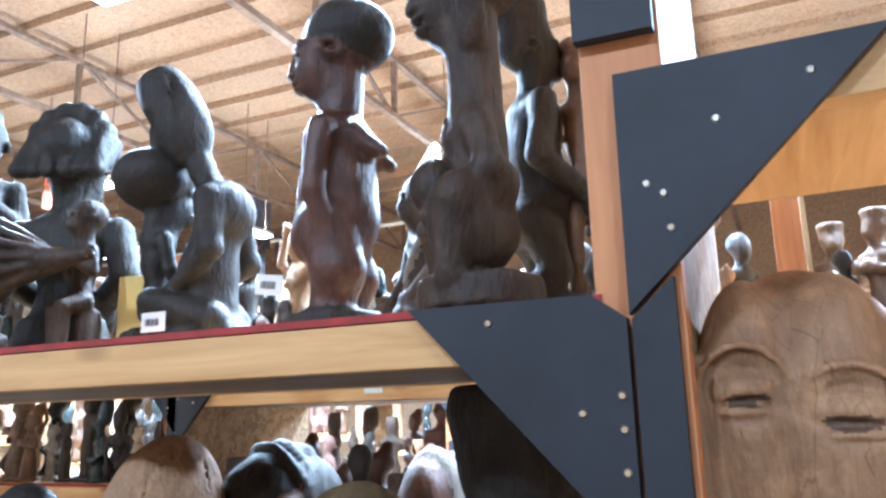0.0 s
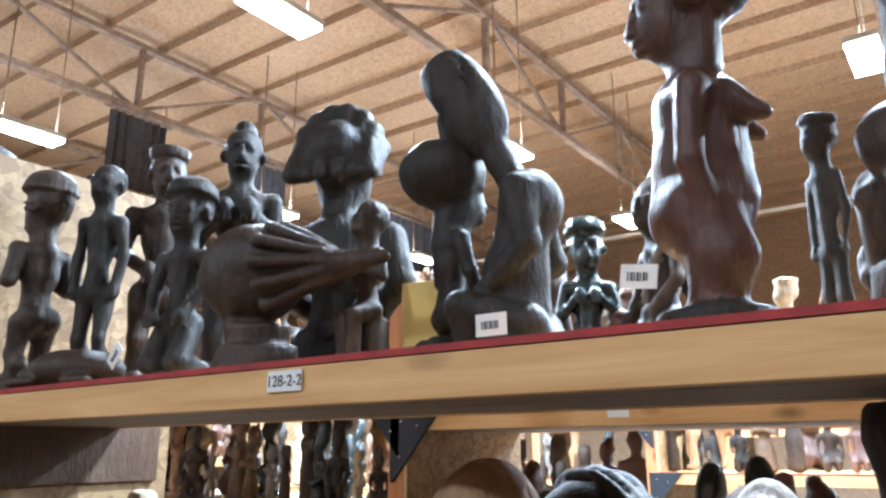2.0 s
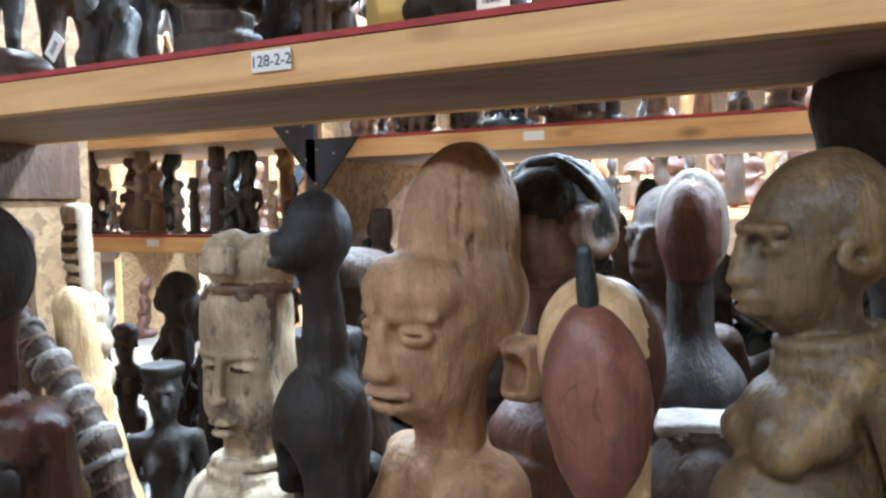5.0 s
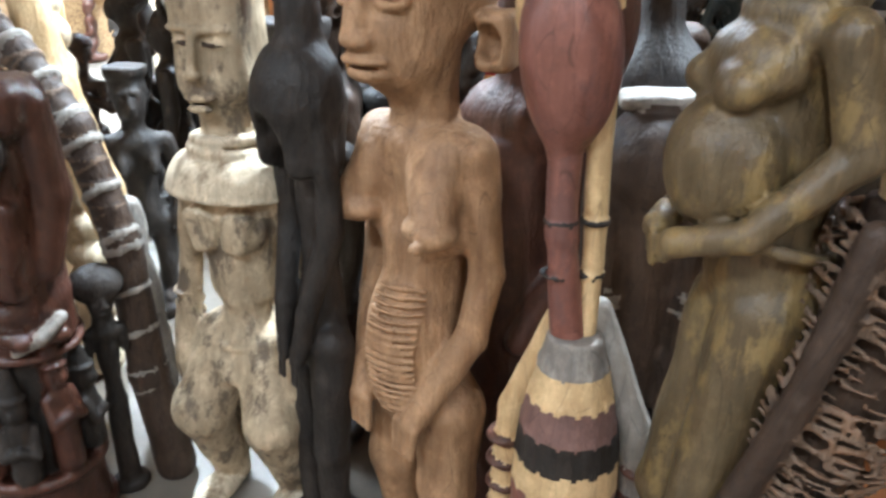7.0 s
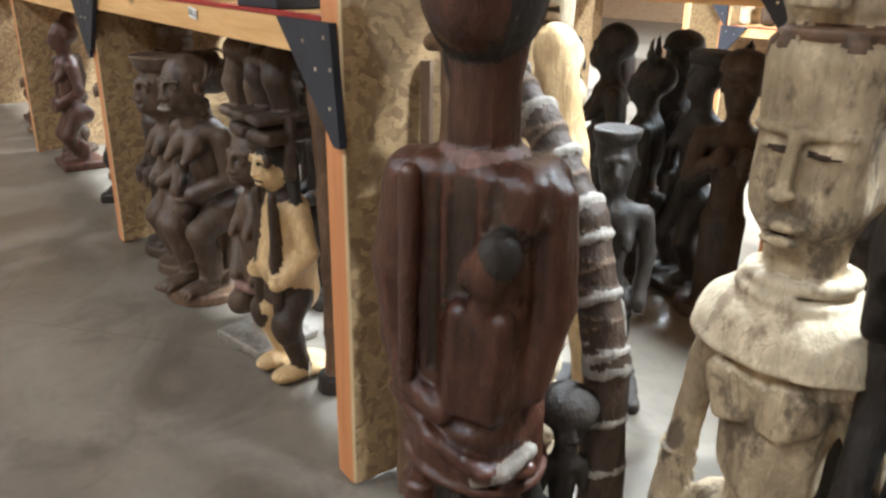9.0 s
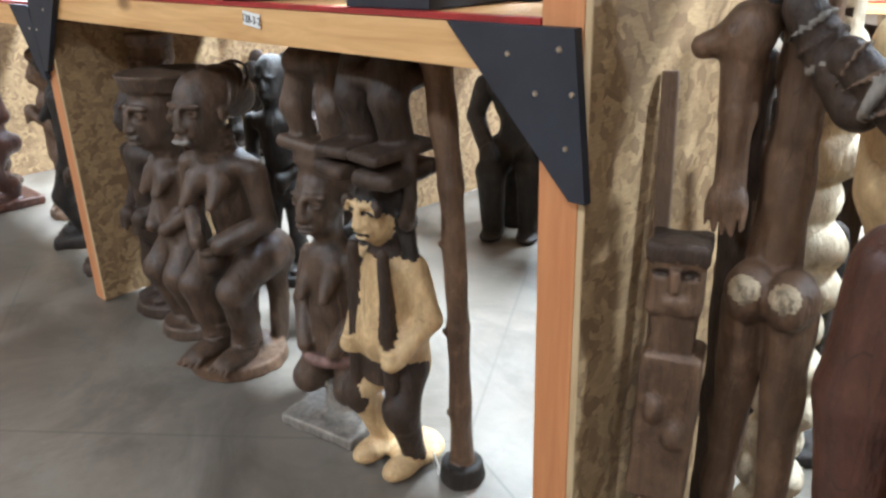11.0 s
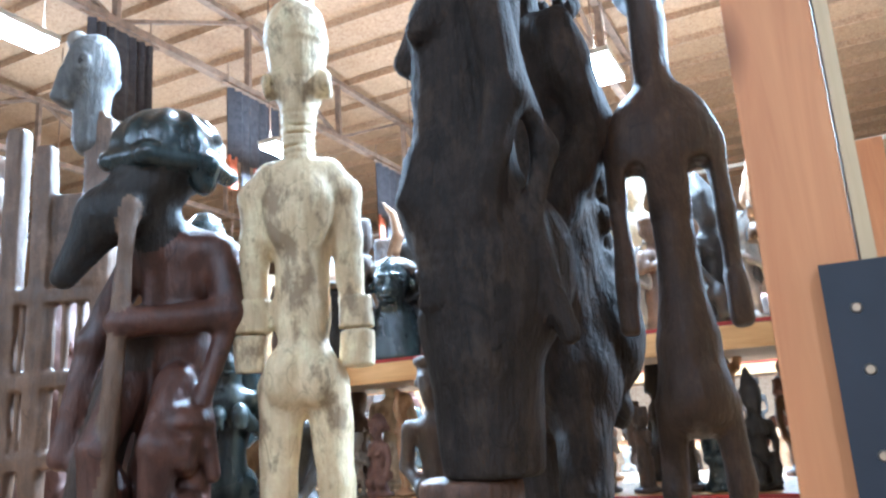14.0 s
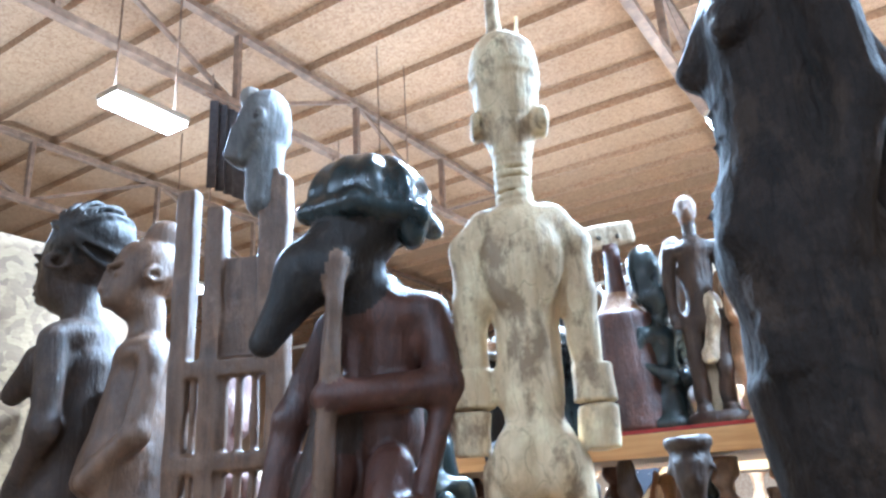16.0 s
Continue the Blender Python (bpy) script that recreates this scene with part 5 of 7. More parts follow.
def goat_staff():
    c, m = Carving(), "brown"
    c.line([(-0.01, 0.03, 0.86), (-0.005, 0.03, 1.15), (0.0, 0.02, 1.48)], [0.050, 0.042, 0.046], m, 0.01)
    for s in (-1, 1):
        c.ell((0.005 + s * 0.036, -0.02, 0.845), (0.048, 0.056, 0.062), m, k=0.006)
        c.ell((0.005 + s * 0.036, -0.036, 0.852), (0.038, 0.042, 0.046), "grey", k=0.004)
        c.line([(s * 0.040, 0.0, 0.81), (s * 0.052, 0.01, 0.42), (s * 0.055, 0.0, 0.05)], [0.048, 0.032, 0.030], m, 0.008)
        c.ell((s * 0.056, -0.03, 0.025), (0.035, 0.07, 0.028), m)
    c.line([(-0.095, -0.02, 1.30), (-0.092, -0.03, 1.18), (-0.085, -0.05, 1.06)], [0.042, 0.032, 0.026], m, 0.01)
    c.ell((-0.085, -0.03, 1.325), (0.045, 0.042, 0.05), m, k=0.02)
    c.cap((-0.11, -0.035, 1.312), (-0.160, -0.045, 1.292), 0.034, 0.020, m, 0.015)
    c.ring((-0.098, -0.072, 1.328), 0.013, 0.004, m, (90, 0, 0))
    c.cap((-0.07, 0.0, 1.37), (-0.02, 0.01, 1.44), 0.032, 0.012, "ebony", 0.01)
    c.ell((-0.083, -0.06, 1.03), (0.036, 0.020, 0.028), m, k=0.01)
    for j in range(5):
        c.cap((-0.113 + j * 0.0155, -0.066, 1.02), (-0.116 + j * 0.0165, -0.07, 0.968 + 0.012 * (j in (0, 4))), 0.0075, 0.006, m, 0.002)
    c.cap((-0.005, -0.045, 1.36), (0.10, -0.055, 1.22), 0.036, 0.045, "darkbrown", 0.006)
    for i in range(5):
        c.ring((0.012 + i * 0.019, -0.048, 1.335 - i * 0.024), 0.042, 0.005, "ash" if i in (0, 2, 4) else "darkbrown", (0, 142, 0))
    c.line([(-0.085, 0.03, 1.26), (-0.095, 0.04, 0.85), (-0.085, 0.03, 0.02)], [0.034, 0.030, 0.028], "darkbrown", 0.01)
    return statue(c, "statue", (-2.525, 1.22, 0), 6, "brown goat-headed figure with open hand and pale rump", step=0.0065, rough=0.0025)


def dark_lath():
    ob = part("wooden_lath", B(-0.016, 0.016, -0.008, 0.008, 0, 1.24, bevel=0.003), "fibre")
    ob.matrix_basis = pose(-2.715, 1.17, 0, -2, -1.5, 20)
    return tagged(ob, "narrow dark streaked wooden lath leaning by the partition", "lath")


block_post()
goat_staff()
dark_lath()
std((-2.045, 1.06, 0), 0.655, "ebony", 60, "small black figure with round hair beside the mother statue", head="afro", arms="none", legs="post", hf=0.19, wide=0.55, step=0.007)

# darker rows behind them, under the high shelf
second_row = [(-3.44, 2.95, 1.20, "ebony", "horns"), (-3.22, 3.05, 1.15, "ebony", "flat"), (-2.95, 2.92, 1.18, "darkbrown", "cap"), (-3.72, 2.98, 1.22, "ebony", "round"), (-3.92, 3.25, 1.10, "darkbrown", "tall"), (-3.58, 3.35, 1.20, "ebony", "cap"), (-2.75, 3.3, 1.15, "ebony", "bun"), (-1.95, 2.05, 1.30, "ebony", "round"), (-1.80, 1.80, 1.45, "darkbrown", "cap"), (-1.75, 1.55, 1.25, "ebony", "flat"), (-1.35, 1.70, 1.40, "ebony", "bun"),
              (-0.62, 1.62, 1.20, "darkbrown", "round"), (-0.35, 1.75, 1.50, "ebony", "cone"), (-1.1, 1.85, 1.30, "redbrown", "crest"), (-1.62, 1.92, 1.30, "ebony", "round"), (-2.75, 1.95, 1.0, "ebony", "flat"), (-0.95, 2.15, 1.60, "darkbrown", "round"), (-0.60, 2.2, 1.56, "ebony", "cap"), (-0.28, 2.1, 1.5, "darkbrown", "flat")]
for i, (x, y, H, m, hd) in enumerate(second_row):
    std((x, y, 0), H, m, (i * 47) % 120 - 60, "dark carved wooden figure standing on the concrete floor", step=0.014, head=hd, arms=("down", "belly", "chest")[i % 3], legs=("stand", "bent", "post")[i % 3], breasts=(i % 2) * 0.8, base=("disc", "box")[i % 2], seed=i)


def twin_face_mask():
    c, m = Carving(), "ochre"
    c.ell((0.0, 0.02, 0.40), (0.150, 0.105, 0.185), m, k=0.03)
    for ex, ez, nx, s, w in ((-0.074, 0.416, -0.122, -1, 0.95), (0.046, 0.386, 0.114, 1, 1.12)):
        c.ell((ex * 0.9, -0.030, 0.36), (0.078 * w, 0.075, 0.21), m, (0, 0, s * 12), 0.02)
        c.box((nx, -0.062, ez - 0.055), (0.013, 0.040, 0.105), m, (-5, s * 3, s * 24), 0.011, 0.020)
        c.ell((nx + s * 0.004, -0.090, ez - 0.150), (0.028, 0.030, 0.018), m, k=0.012)
        c.ell((nx - s * 0.015, -0.078, ez - 0.205), (0.040, 0.022, 0.011), m, k=0.006)
        c.ell((nx - s * 0.015, -0.074, ez - 0.228), (0.036, 0.022, 0.012), m, k=0.006)
        c.ell((ex, -0.108, ez + 0.006), (0.048 * w, 0.026, 0.040), m, k=0.016, cut=True)
        c.ell((ex, -0.080, ez + 0.002), (0.046 * w, 0.026, 0.027), m, k=0.006)
        c.ell((ex, -0.107, ez - 0.012), (0.040 * w, 0.014, 0.0085), "brown", (0, s * 4, 0), 0.002, True)
        c.ell((ex, -0.094, ez - 0.025), (0.036 * w, 0.012, 0.008), m, k=0.004)
        arc = [(ex - 0.060 * w * math.cos(radians(8 + 22 * i)), -0.102 + 0.012 * abs(i - 3.5) / 3.5, ez - 0.002 + 0.062 * math.sin(radians(8 + 22 * i))) for i in range(8)]
        c.line(arc, [0.0046] * 8, m, 0.004)
    c.cap((-0.018, -0.115, 0.50), (-0.014, -0.112, 0.18), 0.014, 0.020, m, 0.018, True)
    c.cyl((0.0, 0, 0), 0.13, 0.12, 0.22, m, 0.6, k=0.05)
    return statue(c, "double_face_mask", (0.012, 1.15, 1.305), 2, "tan carved mask with two joined long faces", "mask", step=0.0042, rough=0.0006)


part("front_beam", B(-0.108, 2.4, 0.0, 0.038, 1.21, 1.29, bevel=0.002), "pine_x", main_rack)
part("deck", B(-0.108, 2.4, 0.04, DEPTH, 1.293, 1.303), "pine_y", main_rack)
twin_face_mask()


# ---- statues on the high shelf ----
def price_tag(x, y, z, turn=0, tilt=0, w=0.055, h=0.035):
    ob = part("price_tag", B(-w / 2, w / 2, -0.001, 0.001, -h / 2, h / 2), "paper")
    ob.matrix_basis = pose(x, y, z, 0, tilt, turn)
    tagged(ob, "white paper price tag with printed bars", "tag", "price tags")
    for i in range(7):
        part("print", B(-w * 0.30 + i * w * 0.085, -w * 0.30 + i * w * 0.085 + w * (0.03 + 0.02 * (i % 2)), -0.0022, -0.0012, -h * 0.2, h * 0.16), "ink", ob)
    return ob


def tall_head_figure():
    c, m = Carving(), "ebony"
    c.ell((0, 0, 0.03), (0.085, 0.10, 0.045), m)
    c.line([(0, 0.0, 0.05), (0, -0.005, 0.17), (0, 0.02, 0.30)], [0.062, 0.060, 0.050], m, 0.02)
    for s in (-1, 1):
        c.line([(s * 0.060, 0.02, 0.315), (s * 0.085, 0.045, 0.20), (s * 0.05, -0.06, 0.12)], [0.032, 0.026, 0.020], m, 0.008)
        c.line([(s * 0.05, 0.03, 0.06), (s * 0.07, -0.09, 0.10), (s * 0.05, -0.08, 0.02)], [0.038, 0.030, 0.026], m, 0.01)
    c.ell((0, 0.03, 0.300), (0.080, 0.060, 0.070), m, k=0.015)
    c.line([(0, 0.02, 0.31), (0, -0.03, 0.40), (0, -0.055, 0.46)], [0.034, 0.030, 0.034], m, 0.012)
    c.ell((0, -0.085, 0.495), (0.056, 0.060, 0.085), m, (18, 0, 0), 0.01)
    c.box((0, -0.148, 0.485), (0.010, 0.016, 0.034), m, (10, 0, 0), 0.008, 0.008)
    c.ell((0, -0.135, 0.445), (0.022, 0.016, 0.010), m, k=0.006)
    for s in (-1, 1):
        c.ell((s * 0.026, -0.138, 0.508), (0.018, 0.010, 0.012), m, k=0.006, cut=True)
    c.ell((0, -0.108, 0.560), (0.058, 0.066, 0.142), m, (34, 0, 0), 0.010)
    c.box((0, -0.150, 0.690), (0.09, 0.09, 0.040), m, (28, 0, 0), 0.01, 0.01, True)
    for s in (-1, 1):
        for j in range(8):
            c.cap((s * 0.060, -0.050 + j * 0.010, 0.50 + j * 0.006), (s * 0.036, -0.125 + j * 0.011, 0.635 - j * 0.004), 0.0045, 0.0035, m, 0.003, True)
    return statue(c, "statue", (-1.115, 1.26, SHELF_A), -78, "black bowed figure with tall combed crest of hair", step=0.0052, rough=0.001)


def ridged_fist():
    c, m = Carving(), "darkbrown"
    c.cyl((0.0, 0, 0.0), 0.10, 0.09, 0.055, m, 0.8)
    c.cyl((0.0, 0, 0.05), 0.07, 0.075, 0.05, m, 0.8)
    c.ell((-0.02, 0, 0.215), (0.125, 0.10, 0.11), m, k=0.03)
    c.cap((0.02, 0, 0.215), (0.24, 0, 0.21), 0.085, 0.022, m, 0.02)
    for i in range(7):
        a = radians(-60 + i * 30)
        c.cap((0.06, -0.095 * math.cos(a), 0.215 + 0.095 * math.sin(a)), (0.19, -0.035 * math.cos(a), 0.213 + 0.035 * math.sin(a)), 0.014, 0.008, m, 0.006)
    c.cap((0.22, 0, 0.21), (0.31, 0, 0.215), 0.018, 0.016, m)
    return statue(c, "carved_bowl", (-1.66, 1.10, SHELF_A), 8, "brown carved gourd-shaped vessel with ridged pointed end", "carving", step=0.006)


def turtle():
    c, m = Carving(), "darkbrown"
    c.ell((0, 0, 0.05), (0.13, 0.10, 0.055), m)
    c.cap((-0.11, 0, 0.03), (-0.18, 0, 0.04), 0.03, 0.025, m)
    for sx in (-1, 1):
        for sy in (-1, 1):
            c.ell((sx * 0.09, sy * 0.09, 0.015), (0.045, 0.03, 0.015), m)
    return statue(c, "turtle_carving", (-2.35, 1.10, SHELF_A), 15, "dark brown low carved turtle", "carving", step=0.008)


def tall_woman_bust():
    c, m = Carving(), "redbrown"
    c.cyl((0, 0, 0), 0.10, 0.095, 0.035, "ebony", 0.9)
    for s in (-1, 1):
        c.line([(s * 0.045, 0, 0.04), (s * 0.055, -0.015, 0.11), (s * 0.045, 0.01, 0.2)], [0.04, 0.044, 0.05], m)
        c.cap((s * 0.035, -0.04, 0.362), (s * 0.045, -0.090, 0.335), 0.036, 0.014, m, 0.02)
        c.line([(s * 0.085, 0.01, 0.375), (s * 0.098, 0.02, 0.25), (s * 0.075, -0.01, 0.14)], [0.024, 0.02, 0.018], m, 0.008)
    c.line([(0, 0.01, 0.19), (0, 0.0, 0.28), (0, 0, 0.37)], [0.076, 0.068, 0.068], m, 0.02)
    c.ell((0, -0.02, 0.22), (0.06, 0.058, 0.06), m)
    c.ell((0, 0, 0.375), (0.085, 0.05, 0.035), m)
    c.cap((0, 0, 0.37), (0, -0.005, 0.52), 0.042, 0.044, m, 0.01)
    carve_head(Mirrored(c, 0), (0, -0.01, 0.555), 0.18, "none", m, m, True)
    c.ell((0, -0.02, 0.60), (0.078, 0.088, 0.075), "ebony", k=0.008)
    ob = statue(c, "statue", (-0.725, 1.15, SHELF_A), 108, "dark red brown standing woman with long neck and cropped hair", step=0.0058, rough=0.001)
    ob.scale = (1, 1, 0.955)
    return ob


def column_figure():
    c, m = Carving(), "darkbrown"
    c.cyl((0, 0, 0), 0.125, 0.12, 0.055, m, 0.95)
    for s in (-1, 1):
        c.ell((s * 0.06, -0.03, 0.13), (0.058, 0.07, 0.075), m, k=0.015)
        c.line([(s * 0.05, 0.03, 0.20), (s * 0.10, -0.05, 0.17), (s * 0.085, -0.06, 0.06)], [0.045, 0.036, 0.030], m, 0.012)
        c.line([(s * 0.065, 0, 0.30), (s * 0.10, 0.01, 0.22), (s * 0.05, -0.09, 0.15)], [0.030, 0.026, 0.022], m, 0.008)
    c.ell((0.02, -0.08, 0.20), (0.05, 0.045, 0.05), m, k=0.01)
    c.line([(0, 0, 0.14), (0, 0, 0.30), (0, 0, 0.50)], [0.075, 0.058, 0.052], m, 0.02)
    for i in range(9):
        c.cap((-0.04 + 0.01 * i, -0.055, 0.24 + 0.014 * (i % 3)), (-0.042 + 0.0105 * i, -0.052, 0.44), 0.004, 0.004, m, 0.004, True)
    carve_head(c, (-0.015, -0.01, 0.58), 0.23, "none", m, m, True)
    for s in (-1, 1):
        c.line([(s * 0.05, 0, 0.46), (s * 0.095, -0.02, 0.55), (s * 0.085, -0.03, 0.70)], [0.028, 0.026, 0.024], m, 0.01)
    c.ell((0.0, 0.03, 0.66), (0.085, 0.09, 0.075), m, k=0.02)
    c.cyl((0, 0.01, 0.70), 0.10, 0.115, 0.05, m, 0.9)
    ob = statue(c, "statue", (-0.415, 1.06, SHELF_A), -62, "dark totem of crouching body under a thick column and head", step=0.0066, rough=0.0025)
    ob.scale = (0.84, 0.84, 0.95)
    return ob


tall_head_figure()
ridged_fist()
turtle()
tall_woman_bust()
price_tag(-0.80, 1.05, 1.93, 0, 8)
price_tag(-2.02, 1.00, 1.905, 0, -50)
price_tag(-1.03, 1.02, 1.88)
A = SHELF_A


std((-2.60, 1.09, A), 0.66, "darkbrown", -80, "dark brown figure with rounded cap facing the partition", head="cap", arms="chest", hf=0.26, step=0.0075)
std((-2.43, 1.17, A), 0.66, "ebony", 25, "thin black stooping figure with staff arm", head="round", arms="down", wide=0.8, step=0.0075)
std((-2.42, 1.36, A), 0.78, "darkbrown", 60, "dark figure wearing a flat cap", head="flat", arms="belly", step=0.0075)
std((-2.04, 1.18, A), 0.55, "ebony", 20, "black figure with wrapped cap and broad head", head="cap", arms="knees", legs="kneel", hf=0.28, step=0.007)
std((-2.09, 1.38, A), 0.81, "ebony", 45, "black figure with piled hair knot", head="bun", arms="chest", breasts=0.8, step=0.0075)
std((-1.655, 1.34, A), 0.80, "ebony", 205, "large dark bust-like figure with braided hair", head="fan", arms="belly", legs="skirt", hf=0.30, wide=1.4, step=0.0075)
std((-1.465, 1.23, A), 0.375, "darkbrown", -20, "small dark brown squatting figure holding a round drum", head="round", arms="chest", legs="sit", hf=0.27, step=0.006)
std((-1.280, 1.27, A), 0.46, "ebony", 150, "black kneeling figure with round bushy hair", head="afro", arms="knees", legs="kneel", hf=0.40, nf=0.04, tf=0.38, wide=1.05, step=0.006)
column_figure()
std((-0.60, 1.43, A), 0.42, "ebony", -35, "slim black figure with a blocky hairdo at the back", head="flat", arms="down", wide=0.62, hf=0.20, step=0.007)
std((-0.40, 1.34, A), 0.75, "ebony", 120, "black figure with tall swept back hair", head="tall", arms="belly", belly=0.8, step=0.0075)
std((-0.315, 1.36, A), 0.57, "brown", 10, "slender light brown standing figure with cup-shaped hat", head="flat", arms="down", wide=0.7, hf=0.17, step=0.007)
std((-0.25, 1.22, A), 0.30, "ebony", -60, "small black figure with bent knees", legs="bent", arms="belly", step=0.007)
ob = part("carton", B(-0.05, 0.05, -0.05, 0.05, 0, 0.20, bevel=0.004), "yellow")
ob.matrix_basis = pose(-1.40, 1.37, A, 0, 0, 8)
tagged(ob, "plain yellow cardboard box on the shelf", "box")

# ---- statues on the lower shelf ----
S = SHELF_B


def pot_head():
    root = tagged(new("head_shaped_pot"), "plum brown pot shaped like a face with triangle rim", "pot")
    root.matrix_basis = pose(-3.95, 1.09, S, 0, 0, 73)
    m, rim, c = "plum", Carving(), Carving()
    c.cyl((0, 0, 0), 0.135, 0.125, 0.17, m, 0.9, k=0.02, rnd=0.02)
    rim.cyl((0, 0, 0.165), 0.145, 0.15, 0.014, "ebony", 0.9)
    rim.cyl((0, 0, 0.175), 0.128, 0.138, 0.07, "ebony", 0.9, k=0.004)
    for j in range(13):
        a = j / 13 * math.tau
        for i in range(8):
            R = 0.130 + i * 0.0008
            rim.box((R * math.cos(a), R * 0.9 * math.sin(a), 0.186 + i * 0.0075), (0.007, 0.030 * (1 - i / 8), 0.0045), "ochre", (0, 0, math.degrees(a)), 0.001, 0.001)
    for s in (-1, 1):
        c.ell((s * 0.082, -0.088, 0.118), (0.052, 0.026, 0.024), "ochre", (0, s * 8, s * 40), 0.005)
        c.cap((s * 0.04, -0.118, 0.150), (s * 0.115, -0.072, 0.148), 0.008, 0.006, m, 0.008)
        c.ell((s * 0.135, 0.0, 0.12), (0.024, 0.04, 0.03), m)
    c.box((0, -0.12, 0.095), (0.026, 0.03, 0.045), m, rnd=0.012)
    c.box((0, -0.15, 0.098), (0.012, 0.02, 0.022), "ebony", rnd=0.004, k=0.003, cut=True)
    c.box((0, -0.12, 0.025), (0.05, 0.02, 0.012), m, rnd=0.006)
    carved_part("face", c, root, "mauve brown carved face with almond eyes", 0.0045, 0.0012)
    carved_part("rim", rim, root, "black rim with a row of tan triangles", 0.0045, 0.0006)
    return root


def cream_figure():
    c, m = Carving(), "cream"
    for s in (-1, 1):
        c.ell((s * 0.062, 0.0, 0.045), (0.050, 0.060, 0.052), m)
        for j in range(3):
            c.box((s * 0.062 + (j - 1) * 0.022, 0.055, 0.03), (0.003, 0.012, 0.014), "brown", (0, 0, 0), 0.002, 0.003, True)
        c.cyl((s * 0.060, 0, 0.086), 0.052, 0.050, 0.034, m, k=0.003)
        c.line([(s * 0.056, 0, 0.11), (s * 0.058, 0, 0.20), (s * 0.058, 0, 0.27), (s * 0.046, 0, 0.46)], [0.034, 0.040, 0.036, 0.050], m, 0.012)
        c.ell((s * 0.036, 0.035, 0.475), (0.042, 0.044, 0.062), m, k=0.006)
        c.line([(s * 0.060, 0.0, 0.915), (s * 0.095, 0.0, 0.87), (s * 0.100, 0.0, 0.77), (s * 0.104, -0.005, 0.64)], [0.036, 0.036, 0.031, 0.027], m, 0.016)
        c.cyl((s * 0.110, -0.005, 0.575), 0.040, 0.036, 0.070, m, k=0.002, rnd=0.004)
        c.cyl((s * 0.112, -0.005, 0.495), 0.033, 0.037, 0.076, m, k=0.002, rnd=0.004)
        c.ring((s * 0.066, 0.0, 1.13), 0.018, 0.011, m, (0, 90, 0), 1.6)
        c.ell((s * 0.034, 0.045, 0.83), (0.036, 0.018, 0.07), m, k=0.014)
    c.line([(0, 0, 0.47), (0, 0, 0.60), (0, 0, 0.80), (0, 0, 0.88)], [0.060, 0.050, 0.060, 0.060], m, 0.03)
    c.cap((0, 0.07, 0.48), (0, 0.072, 0.86), 0.007, 0.006, m, 0.006, True)
    c.ell((0, 0, 0.915), (0.088, 0.050, 0.040), m, k=0.02)
    c.ell((0, 0, 0.845), (0.098, 0.052, 0.090), m, k=0.02)
    c.cap((0, 0, 0.90), (0, 0, 1.08), 0.026, 0.026, m)
    for i in range(8):
        c.ring((0, 0, 0.955 + i * 0.0155), 0.031, 0.008, m, k=0.002)
    c.cap((0, 0, 1.10), (0, 0, 1.19), 0.044, 0.066, m, 0.02)
    c.ell((0, -0.02, 1.12), (0.048, 0.052, 0.05), m, k=0.02)
    carve_head(c, (0, -0.02, 1.16), 0.17, "none", m, m, False)
    c.ell((0, 0.005, 1.255), (0.070, 0.074, 0.085), m)
    c.ring((0, 0.002, 1.222), 0.064, 0.008, m, (4, 0, 0), 1.04)
    c.ring((0, 0.002, 1.242), 0.065, 0.008, m, (4, 0, 0), 1.04)
    c.cap((0.012, 0, 1.32), (0.012, 0, 1.458), 0.020, 0.011, m, 0.008)
    c.cap((-0.03, -0.02, 1.31), (-0.038, -0.025, 1.40), 0.008, 0.006, m, 0.006)
    c.box((0, 0.02, 0.006), (0.15, 0.11, 0.006), "ash")
    return statue(c, "statue", (-3.81, 1.40, S), 208, "cream painted figure with ringed neck and horned cap", step=0.0058, rough=0.002)


def black_plinth(at, w, d, turn):
    ob = part("plinth", B(-w / 2, w / 2, -d / 2, d / 2, 0, 0.032, bevel=0.004), "black")
    ob.matrix_basis = pose(*at, 0, 0, turn)
    return tagged(ob, "flat black wooden plinth under dark statues", "plinth", "plinths")


